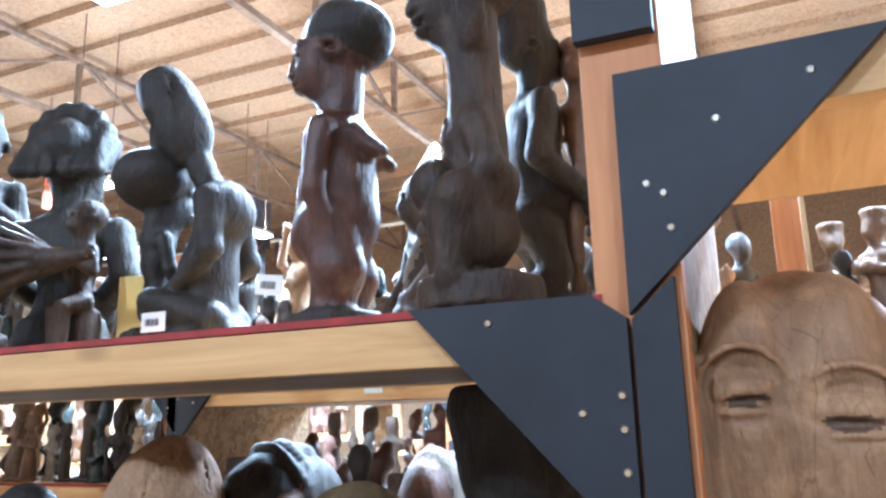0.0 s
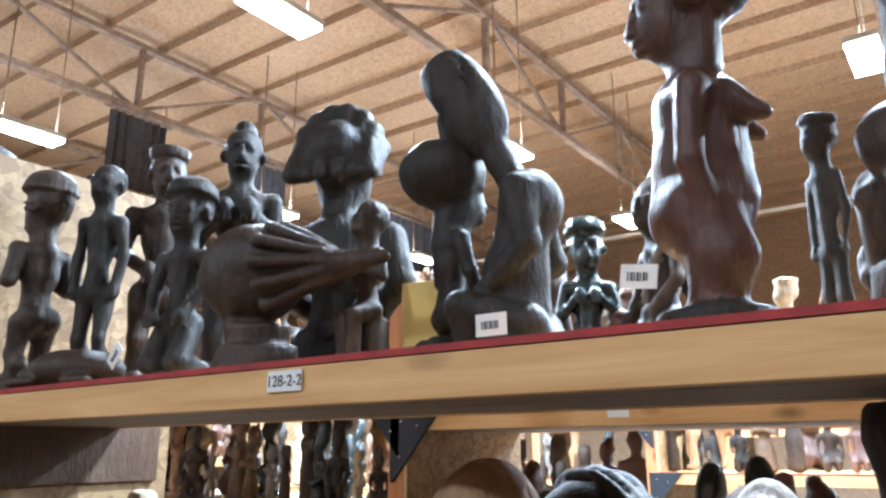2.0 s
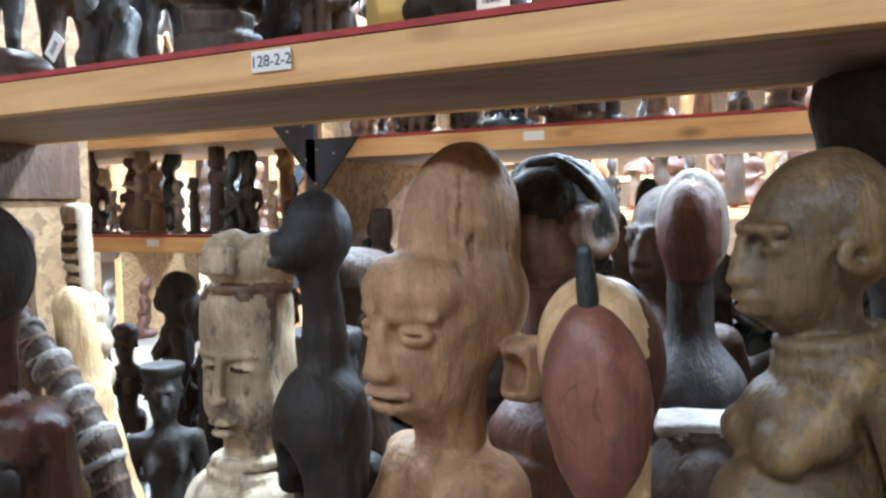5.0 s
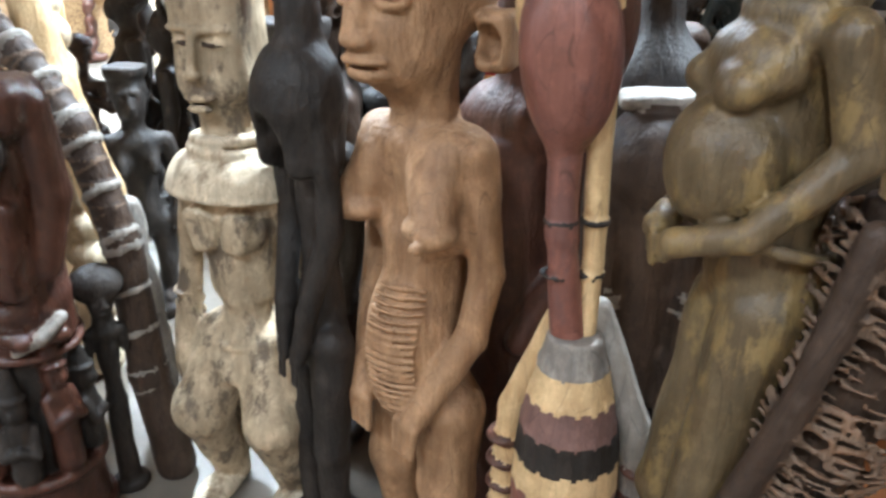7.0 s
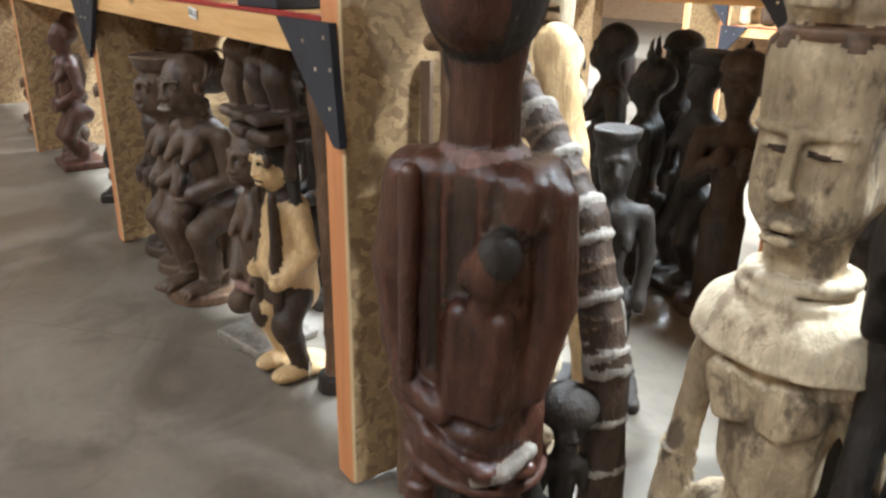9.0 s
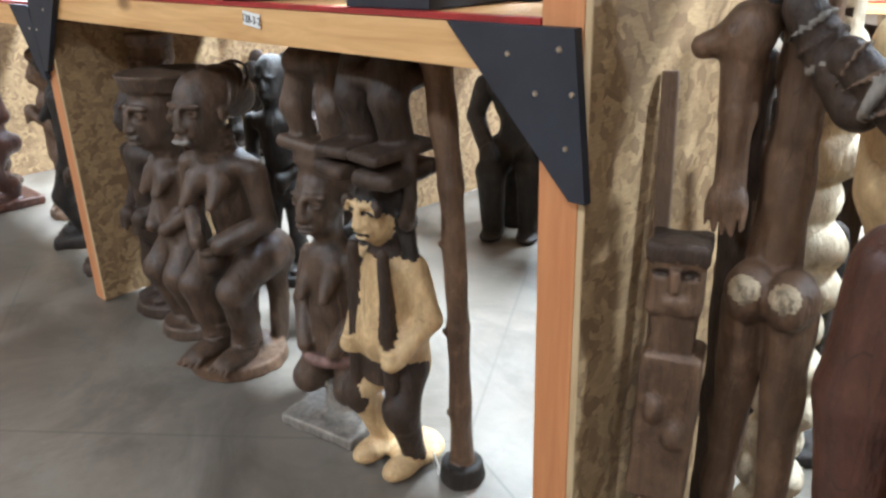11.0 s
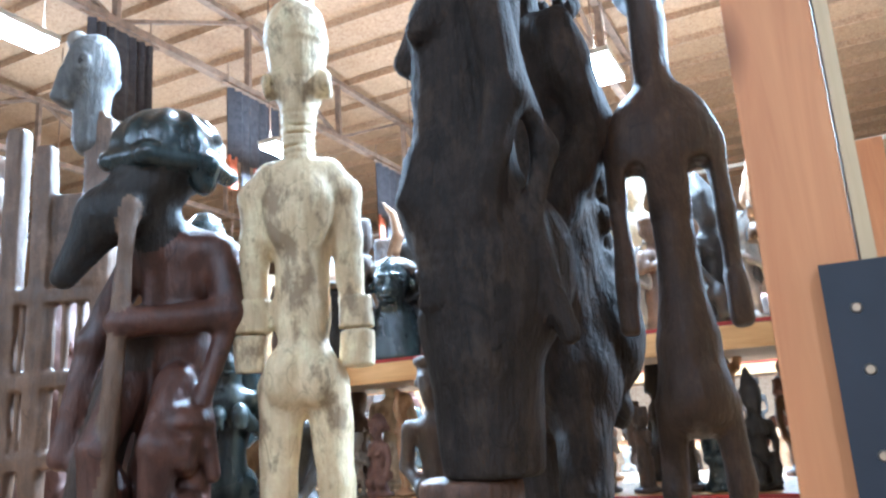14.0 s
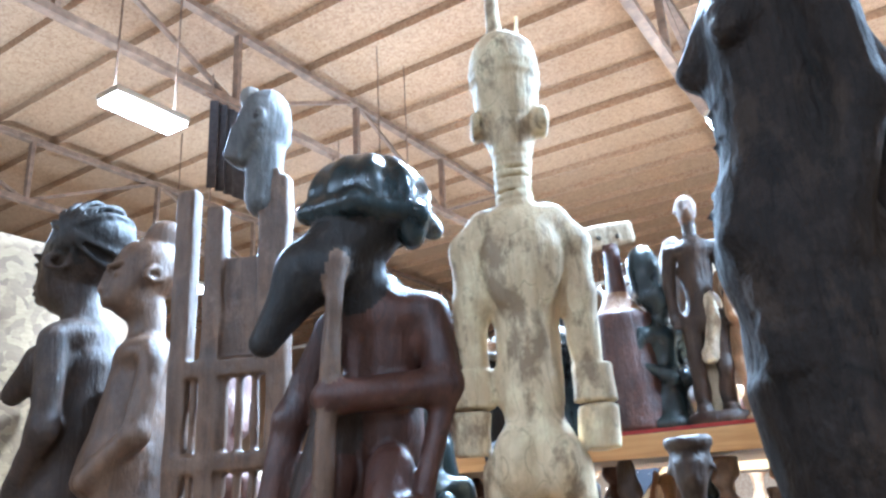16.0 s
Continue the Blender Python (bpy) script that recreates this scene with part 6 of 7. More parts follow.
def scarred_queen():
    c, m = Carving(), "rough_black"
    for s in (-1, 1):
        c.line([(s * 0.035, 0.0, 0.31), (s * 0.042, -0.01, 0.42), (s * 0.05, 0, 0.55)], [0.050, 0.060, 0.07], m)
        c.cap((s * 0.045, -0.045, 0.96), (s * 0.055, -0.085, 0.925), 0.04, 0.022, m)
        c.line([(s * 0.11, 0.01, 1.02), (s * 0.115, 0.03, 0.80), (s * 0.09, -0.02, 0.62)], [0.035, 0.03, 0.026], m)
    c.cyl((0, 0, 0.247), 0.080, 0.100, 0.24, m, 0.95, k=0.02)
    c.ell((0.0, 0.055, 0.56), (0.095, 0.105, 0.13), m, k=0.03)
    for i in range(24):
        for j in range(7):
            a, z = radians(-72 + j * 10 + (i % 2) * 5), 0.50 + i * 0.020
            r = 0.094 + 0.012 * math.cos((z - 0.56) * 11)
            c.ell((r * math.cos(a), r * math.sin(a), z), (0.006, 0.006, 0.008), m, k=0.003)
    c.line([(0.07, 0.075, 1.04), (0.095, 0.05, 0.86), (0.10, 0.09, 0.72), (0.095, 0.06, 0.60), (0.10, 0.10, 0.44)], [0.018, 0.014, 0.018, 0.013, 0.016], m, 0.02)
    c.cap((0.02, -0.08, 0.71), (0.03, -0.105, 0.66), 0.038, 0.026, m, 0.025)
    c.line([(0, 0.01, 0.50), (0, -0.01, 0.72), (0, 0, 0.96)], [0.10, 0.075, 0.085], m, 0.04)
    c.ell((0, -0.04, 0.64), (0.085, 0.075, 0.10), m)
    for i in range(16):
        for j in range(5):
            c.ell((-0.055 + j * 0.026 + (i % 2) * 0.012, -0.083 + 0.006 * abs(j - 2) ** 2 - (0.024 if 3 < i < 8 else 0.0), 0.56 + i * 0.024), (0.006, 0.010, 0.006), m, k=0.004)
    c.ell((0, 0, 1.02), (0.125, 0.065, 0.055), m)
    c.cap((0, 0, 1.02), (0, -0.01, 1.17), 0.045, 0.042, m)
    carve_head(c, (0, -0.03, 1.24), 0.22, "none", m, m, True)
    c.ell((0, 0.03, 1.31), (0.095, 0.11, 0.09), "ebony", k=0.01)
    for s in (-1, 1):
        c.ring((s * 0.10, 0, 1.16), 0.035, 0.0045, "gold", (90, 0, 20))
    ob = statue(c, "statue", (-3.300, 1.165, S + 0.041), -50, "tall dark brown woman with scarred belly on a stump", step=0.0066, rough=0.0015)
    ob.scale = (0.98, 0.98, 1.0)
    return ob


def bulky_dark():
    c, m = Carving(), "rough_black"
    for s in (-1, 1):
        c.line([(s * 0.085, 0, 0.02), (s * 0.090, -0.02, 0.20), (s * 0.075, 0.02, 0.40)], [0.048, 0.050, 0.075], m, 0.02)
        c.ell((s * 0.085, -0.04, 0.03), (0.055, 0.085, 0.035), "brown")
        c.ell((s * 0.06, 0.10, 0.48), (0.085, 0.085, 0.12), m)
        c.line([(s * 0.135, 0, 1.06), (s * 0.17, 0.05, 0.85), (s * 0.12, -0.06, 0.68)], [0.055, 0.05, 0.04], m)
    c.line([(0, 0.02, 0.42), (0, 0.0, 0.72), (0, 0.02, 1.02)], [0.13, 0.12, 0.13], m, 0.04)
    c.ell((0, 0, 1.06), (0.165, 0.10, 0.08), m)
    c.cap((0, 0, 1.05), (0, -0.02, 1.20), 0.06, 0.055, m)
    carve_head(c, (0, -0.04, 1.27), 0.24, "none", m, m, True)
    rng = random.Random(3)
    for i in range(110):
        a, z = rng.uniform(0, math.tau), rng.uniform(0.30, 1.36)
        r = 0.115 if z < 1.1 else 0.10
        c.ell((r * math.cos(a), 0.03 + abs(r * math.sin(a)) * 1.0, z), (0.022, 0.022, 0.03), m, k=0.012)
    ob = statue(c, "statue", (-3.30, 1.51, S + 0.033), -40, "bulky black rough-carved figure sharing a plinth", step=0.0075, rough=0.005)
    ob.scale = (0.84, 0.84, 1)
    return ob


def slim_round_shouldered():
    c, m = Carving(), "darkbrown"
    c.box((0, 0, 0.012), (0.11, 0.10, 0.012), "ochre", rnd=0.003)
    for s in (-1, 1):
        c.box((s * 0.045, 0.0, 0.075), (0.030, 0.034, 0.052), m, rnd=0.018, k=0.006)
        c.line([(s * 0.045, 0, 0.12), (s * 0.052, 0.0, 0.24), (s * 0.042, 0, 0.37)], [0.021, 0.022, 0.026], m, 0.008)
        c.line([(s * 0.082, 0, 0.82), (s * 0.088, 0, 0.70), (s * 0.090, -0.01, 0.59)], [0.021, 0.019, 0.018], m, 0.006)
        c.box((s * 0.091, -0.01, 0.545), (0.019, 0.024, 0.052), m, (0, -s * 4, 0), 0.014, 0.008)
    c.line([(0, 0, 0.38), (0, 0, 0.47), (0, 0, 0.66), (0, 0, 0.84)], [0.066, 0.050, 0.033, 0.042], m, 0.012)
    c.ell((0, 0, 0.815), (0.104, 0.055, 0.135), m, k=0.012)
    c.box((-0.054, 0, 0.70), (0.018, 0.09, 0.09), m, (0, 0, 0), 0.016, 0.01, True)
    c.box((0.054, 0, 0.70), (0.018, 0.09, 0.09), m, (0, 0, 0), 0.016, 0.01, True)
    c.cap((0, 0, 0.93), (0, 0, 1.14), 0.034, 0.033, m)
    carve_head(c, (0, -0.02, 1.22), 0.21, "none", m, m, True)
    return statue(c, "statue", (-3.045, 1.45, S), 190, "slim dark figure with arched shoulders and long thin legs", step=0.0062)


def turbaned_elder():
    c, m = Carving(), "redbrown"
    c.cyl((0, 0, 0), 0.15, 0.14, 0.06, "ebony", 0.8)
    c.line([(0.0, 0.02, 0.06), (0.02, 0.02, 0.30), (0.04, 0.02, 0.55), (0.05, 0.02, 0.74)], [0.085, 0.070, 0.068, 0.082], m, 0.03)
    c.line([(-0.02, -0.03, 0.60), (-0.09, -0.06, 0.32), (-0.13, -0.06, 0.10)], [0.050, 0.045, 0.055], "darkbrown", 0.012)
    for z, x in ((0.36, 0.105), (0.20, 0.095)):
        carve_head(c, (x, -0.085, z), 0.115, "cap", m, m, True)
        c.cap((x, -0.05, z - 0.04), (x * 0.9, -0.05, z - 0.13), 0.036, 0.044, m, 0.012)
    c.line([(0.16, -0.02, 0.58), (0.13, -0.07, 0.44), (0.155, -0.075, 0.30)], [0.022, 0.018, 0.016], m, 0.006)
    c.ell((0.05, 0.02, 0.76), (0.12, 0.08, 0.06), m)
    c.line([(0.14, 0, 0.76), (0.17, -0.02, 0.62), (0.0, -0.12, 0.60)], [0.038, 0.034, 0.028], m)
    c.ell((-0.01, -0.125, 0.60), (0.035, 0.03, 0.03), m)
    c.line([(-0.05, 0, 0.74), (-0.12, -0.03, 0.58), (-0.16, -0.06, 0.35)], [0.036, 0.03, 0.026], m)
    c.cap((-0.05, -0.14, 0.04), (0.005, -0.13, 0.84), 0.024, 0.015, "brown", 0.004)
    for s in (-1, 1):
        c.line([(0.02 + s * 0.05, -0.05, 0.48), (0.01 + s * 0.06, -0.13, 0.36), (0.0 + s * 0.05, -0.10, 0.08)], [0.042, 0.036, 0.030], m, 0.010)
    c.cap((0.04, 0, 0.76), (-0.02, -0.05, 0.88), 0.055, 0.06, "ebony")
    c.line([(0.03, -0.05, 0.92), (-0.06, -0.10, 0.83), (-0.135, -0.12, 0.705)], [0.072, 0.054, 0.026], "ebony", 0.03)
    c.ell((0.035, -0.02, 0.985), (0.118, 0.115, 0.088), "green_black", (0, 12, 0), 0.01)
    for i in range(5):
        c.ring((0.035, -0.02, 0.985), 0.104, 0.018, "green_black", (90, 0, i * 36), 0.80, 0.012)
    c.line([(-0.07, -0.08, 0.955), (0.04, -0.135, 0.945), (0.14, -0.06, 0.935), (0.15, 0.03, 0.935)], [0.022, 0.024, 0.024, 0.022], "green_black", 0.01)
    c.ell((0.125, -0.05, 0.915), (0.03, 0.035, 0.045), "green_black", k=0.01)
    for j in range(5):
        a = j * 1.1
        c.ell((0.09 * math.cos(a) - 0.02, 0.09 * math.sin(a), 0.20 + 0.08 * (j % 3)), (0.04, 0.04, 0.055), m)
    return statue(c, "statue", (-4.10, 1.27, S), 22, "bowed red brown elder with glossy black turban and staff", step=0.007, rough=0.001)


def lattice_throne():
    root = tagged(new("carved_chair_back"), "brown slatted throne back topped by a carved head", "carving")
    root.matrix_basis = pose(-4.62, 1.42, S, 0, 0, 20)
    c, top, m = Carving(), Carving(), "brown"
    for x in (-0.13, -0.045, 0.13):
        c.box((x, 0, 0.62), (0.026, 0.024, 0.62 if x != -0.045 else 0.56), m, rnd=0.01)
    for z in (0.14, 0.34, 0.54, 0.76):
        c.box((0, 0, z), (0.14, 0.022, 0.022), m, rnd=0.006)
    for j in range(6):
        c.box((-0.09 + j * 0.04, 0, 0.44), (0.008, 0.012, 0.10), m, rnd=0.004)
        c.box((-0.09 + j * 0.04, 0, 0.65), (0.008, 0.012, 0.10), m, rnd=0.004)
    c.box((0.105, 0.0, 1.02), (0.030, 0.028, 0.24), m, rnd=0.010)
    c.box((0.030, 0.01, 0.90), (0.060, 0.016, 0.14), m, rnd=0.010)
    c.box((0.085, -0.002, 1.20), (0.050, 0.026, 0.03), m, rnd=0.010)
    top.cap((0.08, 0, 1.18), (0.08, 0, 1.32), 0.045, 0.050, "driftwood", 0.01)
    top.ell((0.075, 0.0, 1.385), (0.066, 0.085, 0.115), "driftwood", (0, 14, 0), 0.01)
    top.box((0.03, -0.02, 1.33), (0.028, 0.05, 0.05), "driftwood", (0, 20, 0), 0.015, 0.015)
    top.ell((0.05, -0.02, 1.47), (0.03, 0.04, 0.035), "ash", k=0.006)
    for sy in (-1, 1):
        top.ring((0.09, sy * 0.078, 1.385), 0.020, 0.008, "driftwood", (90, 0, 0))
        top.ell((0.09, sy * 0.078, 1.385), (0.010, 0.010, 0.010), "ebony", k=0.003)
    carved_part("slatted_frame", c, root, "", 0.007, 0.0015)
    carved_part("carved_head", top, root, "weathered grey carved head", 0.006, 0.0012)
    part("base", B(-0.17, 0.17, -0.13, 0.13, 0, 0.06, bevel=0.004), "black", root, "flat black base")
    return root


def drum_lady():
    c, m = Carving(), "brown"
    c.box((0, 0, 0.02), (0.19, 0.15, 0.02), "ebony", rnd=0.004)
    c.box((0, 0, 0.052), (0.165, 0.13, 0.014), "ebony", rnd=0.004)
    c.cyl((0, 0, 0.06), 0.105, 0.085, 0.30, m, k=0.03)
    c.line([(0, 0, 0.34), (-0.03, -0.02, 0.55), (0.0, 0, 0.80)], [0.10, 0.11, 0.075], m, 0.03)
    for s in (-1, 1):
        c.line([(s * 0.095, 0, 0.80), (s * 0.12, -0.03, 0.62), (s * 0.03, -0.12, 0.52)], [0.033, 0.03, 0.026], m)
    c.ell((0, 0, 0.83), (0.11, 0.07, 0.05), m)
    c.cap((0, 0, 0.84), (0, 0, 0.96), 0.045, 0.045, m)
    carve_head(c, (0, -0.02, 1.04), 0.22, "bun", m, m, True)
    return statue(c, "statue", (-4.92, 1.40, S), -25, "brown draped woman on a black stepped base", step=0.009)


def ribbed_cap_woman():
    c, m = Carving(), "darkbrown"
    c.cyl((0, 0, 0), 0.14, 0.13, 0.045, "ebony")
    c.line([(0, 0, 0.05), (0.0, -0.02, 0.35), (0, 0, 0.82)], [0.11, 0.12, 0.10], m, 0.04)
    for s in (-1, 1):
        c.cap((s * 0.05, -0.07, 0.84), (s * 0.055, -0.15, 0.76), 0.055, 0.03, m)
        c.line([(s * 0.12, 0.01, 0.88), (s * 0.14, 0.03, 0.65), (s * 0.08, -0.10, 0.48)], [0.04, 0.034, 0.03], m)
        c.line([(s * 0.06, -0.08, 0.40), (s * 0.08, -0.12, 0.25), (s * 0.07, -0.06, 0.06)], [0.06, 0.055, 0.045], m)
    c.ell((0, 0, 0.90), (0.13, 0.08, 0.06), m)
    c.cap((0, 0, 0.9), (0, -0.02, 1.04), 0.055, 0.052, m)
    carve_head(c, (0, -0.04, 1.12), 0.26, "none", m, m, True)
    c.ell((0, 0.01, 1.19), (0.105, 0.12, 0.085), "ebony", k=0.01)
    for i in range(6):
        c.ring((0, 0.01, 1.19), 0.112, 0.010, "ebony", (90 - 60 + i * 24, 0, 0))
    return statue(c, "statue", (-5.15, 1.36, S), -70, "dark brown woman in profile wearing a ribbed cap", step=0.009)


pot_head()
cream_figure()
black_plinth((-3.33, 1.115, S), 0.25, 0.27, 4)
black_plinth((-3.34, 1.455, S), 0.34, 0.38, 7)
stump = Carving()
stump.cyl((0, 0, 0), 0.080, 0.077, 0.255, "stump_wood", k=0.004, rnd=0.008)
stump.cap((0.03, -0.085, 0.26), (0.035, -0.083, 0.02), 0.006, 0.004, "stump_wood", 0.004, True)
statue(stump, "wooden_stump", (-3.335, 1.155, S + 0.033), 0, "plain brown cylindrical wooden stump on a black plinth", "stump", step=0.006, rough=0.001)
scarred_queen()
bulky_dark()
slim_round_shouldered()
turbaned_elder()
lattice_throne()
drum_lady()
ribbed_cap_woman()
std((-4.12, 1.52, S), 0.62, "green_black", 40, "glossy black small figure with bent arms", arms="chest", legs="stand", base="box", basem="ebony", step=0.006)
std((-4.26, 1.57, S), 0.98, "green_black", 30, "glossy dark green hooded figure", head="tall", arms="belly", legs="skirt", step=0.009)
std((-3.60, 1.57, S), 0.52, "darkbrown", 10, "dark brown figure wearing a brimmed hat", head="flat", arms="belly", step=0.009)
std((-4.80, 1.57, S), 0.85, "plum", 0, "plum brown figure at the back of the shelf", head="crest", arms="down", step=0.01)
std((-3.97, 1.58, S), 0.55, "ebony", 0, "black crouching figure at the back of the shelf", head="cap", arms="knees", legs="sit", step=0.01)
price_tag(-5.02, 1.20, S + 0.075, 0, 12)
ob = part("stick_carving", stick(bmesh.new(), (-0.08, 0, 0.012), (0.09, -0.03, 0.012), 0.024), "brown")
ob.matrix_basis = pose(-3.80, 1.20, S, 0, 0, -20)
tagged(ob, "short brown carved stick lying on the shelf", "carving")

# ---- statues on the floor under the lower shelf ----
def white_faced_mother():
    c, m = Carving(), "darkbrown"
    c.ell((0.02, 0.05, 0.03), (0.09, 0.09, 0.035), "gold")
    for s in (-1, 1):
        c.ell((s * 0.065, -0.05, 0.035), (0.042, 0.075, 0.035), "gold")
        c.line([(s * 0.065, 0, 0.05), (s * 0.085, -0.06, 0.25), (s * 0.05, 0.01, 0.34)], [0.034, 0.05, 0.055], "gold" if s < 0 else m, 0.01)
        c.ell((s * 0.088, -0.065, 0.24), (0.05, 0.05, 0.07), m)
        c.line([(s * 0.085, 0.01, 0.66), (s * 0.135, 0.015, 0.52), (s * 0.095, -0.075, 0.42)], [0.040, 0.036, 0.028], "gold", 0.012)
        c.ell((s * 0.088, -0.09, 0.415), (0.028, 0.030, 0.030), "gold", k=0.006)
        c.ell((s * 0.055, -0.085, 0.845), (0.020, 0.014, 0.024), "darkbrown", k=0.003)
        c.cap((s * 0.075, -0.085, 0.30), (s * 0.06, -0.075, 0.72), 0.020, 0.016, m, 0.004)
        for j in range(4):
            c.ring((s * 0.08, -0.085, 0.40 + j * 0.014), 0.024, 0.006, "gold")
        c.cap((s * 0.06, 0.0, 0.86), (s * 0.09, 0.0, 0.70), 0.03, 0.02, "ebony")
    c.line([(0, 0.02, 0.34), (0, 0, 0.46), (0, 0.01, 0.64)], [0.095, 0.098, 0.080], "gold", 0.03)
    c.cyl((0, 0.0, 0.31), 0.10, 0.094, 0.075, "darkbrown", 0.95, k=0.006)
    c.ell((0, -0.084, 0.46), (0.008, 0.01, 0.008), "ebony", cut=True, k=0.003)
    c.ell((0, 0, 0.665), (0.095, 0.055, 0.035), "gold")
    c.ring((0, 0, 0.70), 0.045, 0.012, m)
    c.cap((0, 0, 0.66), (0, -0.01, 0.76), 0.038, 0.036, m)
    carve_head(c, (0, -0.02, 0.83), 0.19, "none", "ebony", "gold", True)
    for sx in (-1, 1):
        c.box((sx * 0.072, -0.02, 0.935), (0.066, 0.115, 0.024), m, (0, 0, sx * 8), 0.022, 0.006)
        c.box((sx * 0.070, -0.03, 0.995), (0.060, 0.105, 0.016), m, (4, 0, sx * -6), 0.014, 0.004)
        c.line([(sx * 0.06, 0.0, 1.01), (sx * 0.065, -0.03, 1.12), (sx * 0.06, 0.0, 1.22)], [0.044, 0.050, 0.052], m, 0.01)
    c.ell((0, 0.03, 1.17), (0.13, 0.10, 0.05), m, k=0.02)
    c.line([(0.12, -0.02, 0.98), (0.13, -0.03, 0.88), (0.10, -0.02, 0.80)], [0.020, 0.018, 0.022], m, 0.006)
    return statue(c, "statue", (-3.525, 1.12, 0), 2, "pale faced carrier statue with dark headload and staffs", step=0.0066, rough=0.001)


def bamboo_pole():
    c, m = Carving(), "brown"
    c.line([(0, 0, 0.06), (-0.005, 0, 0.5), (-0.02, 0, 0.9), (-0.06, 0, 1.22)], [0.034, 0.031, 0.031, 0.042], m, 0.01)
    for z in (0.22, 0.48, 0.74, 0.98):
        c.ring((-0.01 - 0.03 * z * 0.6, 0, z), 0.029, 0.005, m)
    c.cyl((0, 0, 0), 0.07, 0.06, 0.06, "ebony")
    return statue(c, "drum_pole", (-3.325, 1.19, 0), 0, "thin brown jointed wooden pole on a small base", "pole", step=0.006)


def ringed_seated():
    c, m = Carving(), "walnut"
    c.cyl((0, -0.03, 0), 0.195, 0.185, 0.045, "brown", 0.95)
    for s in (-1, 1):
        c.ell((s * 0.072, -0.12, 0.066), (0.054, 0.105, 0.036), m, k=0.01)
        for j in range(4):
            c.cap((s * 0.072 - 0.036 + j * 0.024, -0.185, 0.066), (s * 0.072 - 0.040 + j * 0.027, -0.225, 0.052), 0.012, 0.009, m, 0.003)
        c.line([(s * 0.072, -0.050, 0.085), (s * 0.084, -0.065, 0.21), (s * 0.090, -0.105, 0.33)], [0.044, 0.058, 0.056], m, 0.015)
        c.line([(s * 0.090, -0.105, 0.33), (s * 0.095, 0.0, 0.385), (s * 0.080, 0.11, 0.40)], [0.060, 0.070, 0.085], m, 0.015)
        c.ell((s * 0.072, 0.155, 0.385), (0.078, 0.085, 0.098), m, k=0.012)
        c.line([(s * 0.075, 0.13, 0.04), (s * 0.078, 0.15, 0.20), (s * 0.070, 0.15, 0.33)], [0.036, 0.040, 0.050], m, 0.012)
        for i in range(4):
            c.ring((s * 0.072, -0.051, 0.105 + i * 0.017), 0.050, 0.0078, m, k=0.001)
        arm = [Vector((s * 0.145, 0.015, 0.755)), Vector((s * 0.172, 0.02, 0.57)), Vector((s * 0.052, -0.10, 0.50))]
        c.line([tuple(p) for p in arm], [0.046, 0.040, 0.032], m, 0.010)
        for i in range(5):
            p = arm[1].lerp(arm[2], 0.45 + 0.11 * i)
            c.ring(tuple(p), 0.037, 0.006, "brown" if i % 2 else m, (58, s * 52, 0), k=0.001)
        c.cap((s * 0.052, -0.055, 0.725), (s * 0.062, -0.125, 0.655), 0.046, 0.018, m, 0.012)
    c.line([(0, 0.10, 0.42), (0, 0.06, 0.58), (0, 0.025, 0.74)], [0.105, 0.088, 0.10], m, 0.03)
    c.ell((0, -0.105, 0.435), (0.046, 0.046, 0.050), m, k=0.008)
    c.ring((0, -0.105, 0.475), 0.034, 0.009, m, k=0.003)
    c.ell((0, 0.02, 0.775), (0.152, 0.075, 0.050), m, k=0.02)
    c.cap((0, 0.01, 0.77), (0, -0.015, 0.92), 0.056, 0.054, m)
    for i in range(5):
        c.ring((0, 0.002 - i * 0.003, 0.808 + i * 0.0205), 0.064, 0.0095, m, (8, 0, 0), k=0.001)
    carve_head(c, (0, -0.045, 0.975), 0.255, "none", m, m, True)
    c.ell((0, 0.070, 1.015), (0.098, 0.135, 0.090), m, (-22, 0, 0), 0.010)
    for i in range(4):
        c.ring((0, 0.0 + i * 0.028, 1.010 + i * 0.010), 0.098, 0.007, m, (66 - 6 * i, 0, 0), 0.95, k=0.003)
    c.ell((0, -0.155, 0.885), (0.040, 0.018, 0.012), "ash", k=0.003)
    return statue(c, "statue", (-4.46, 1.14, 0), 18, "dark seated figure with ringed neck and arms on a disc", step=0.0066, rough=0.0014)


def flat_top_figure():
    c, m = Carving(), "walnut"
    c.cyl((0, 0, 0), 0.14, 0.13, 0.05, m)
    for s in (-1, 1):
        c.line([(s * 0.06, 0, 0.05), (s * 0.08, -0.08, 0.28), (s * 0.05, 0.02, 0.42)], [0.05, 0.06, 0.07], m, 0.02)
        c.line([(s * 0.11, 0, 0.70), (s * 0.13, 0, 0.55), (s * 0.05, -0.09, 0.47)], [0.036, 0.03, 0.028], m, 0.01)
        c.cap((s * 0.045, -0.05, 0.68), (s * 0.05, -0.10, 0.62), 0.04, 0.02, m)
    c.line([(0, 0.02, 0.40), (0, 0, 0.68)], [0.09, 0.08], m, 0.03)
    for i in range(5):
        c.ring((0, 0.0, 0.74 + i * 0.02), 0.048, 0.010, m)
    c.cap((0, 0, 0.68), (0, 0, 0.84), 0.045, 0.045, m)
    carve_head(c, (0, -0.02, 0.92), 0.28, "none", m, m, True)
    c.cyl((0, 0.03, 1.00), 0.14, 0.165, 0.065, m, 1.1, k=0.02)
    return statue(c, "statue", (-4.82, 1.13, 0), 2, "dark brown figure with broad flat headdress and ringed neck", step=0.0075)


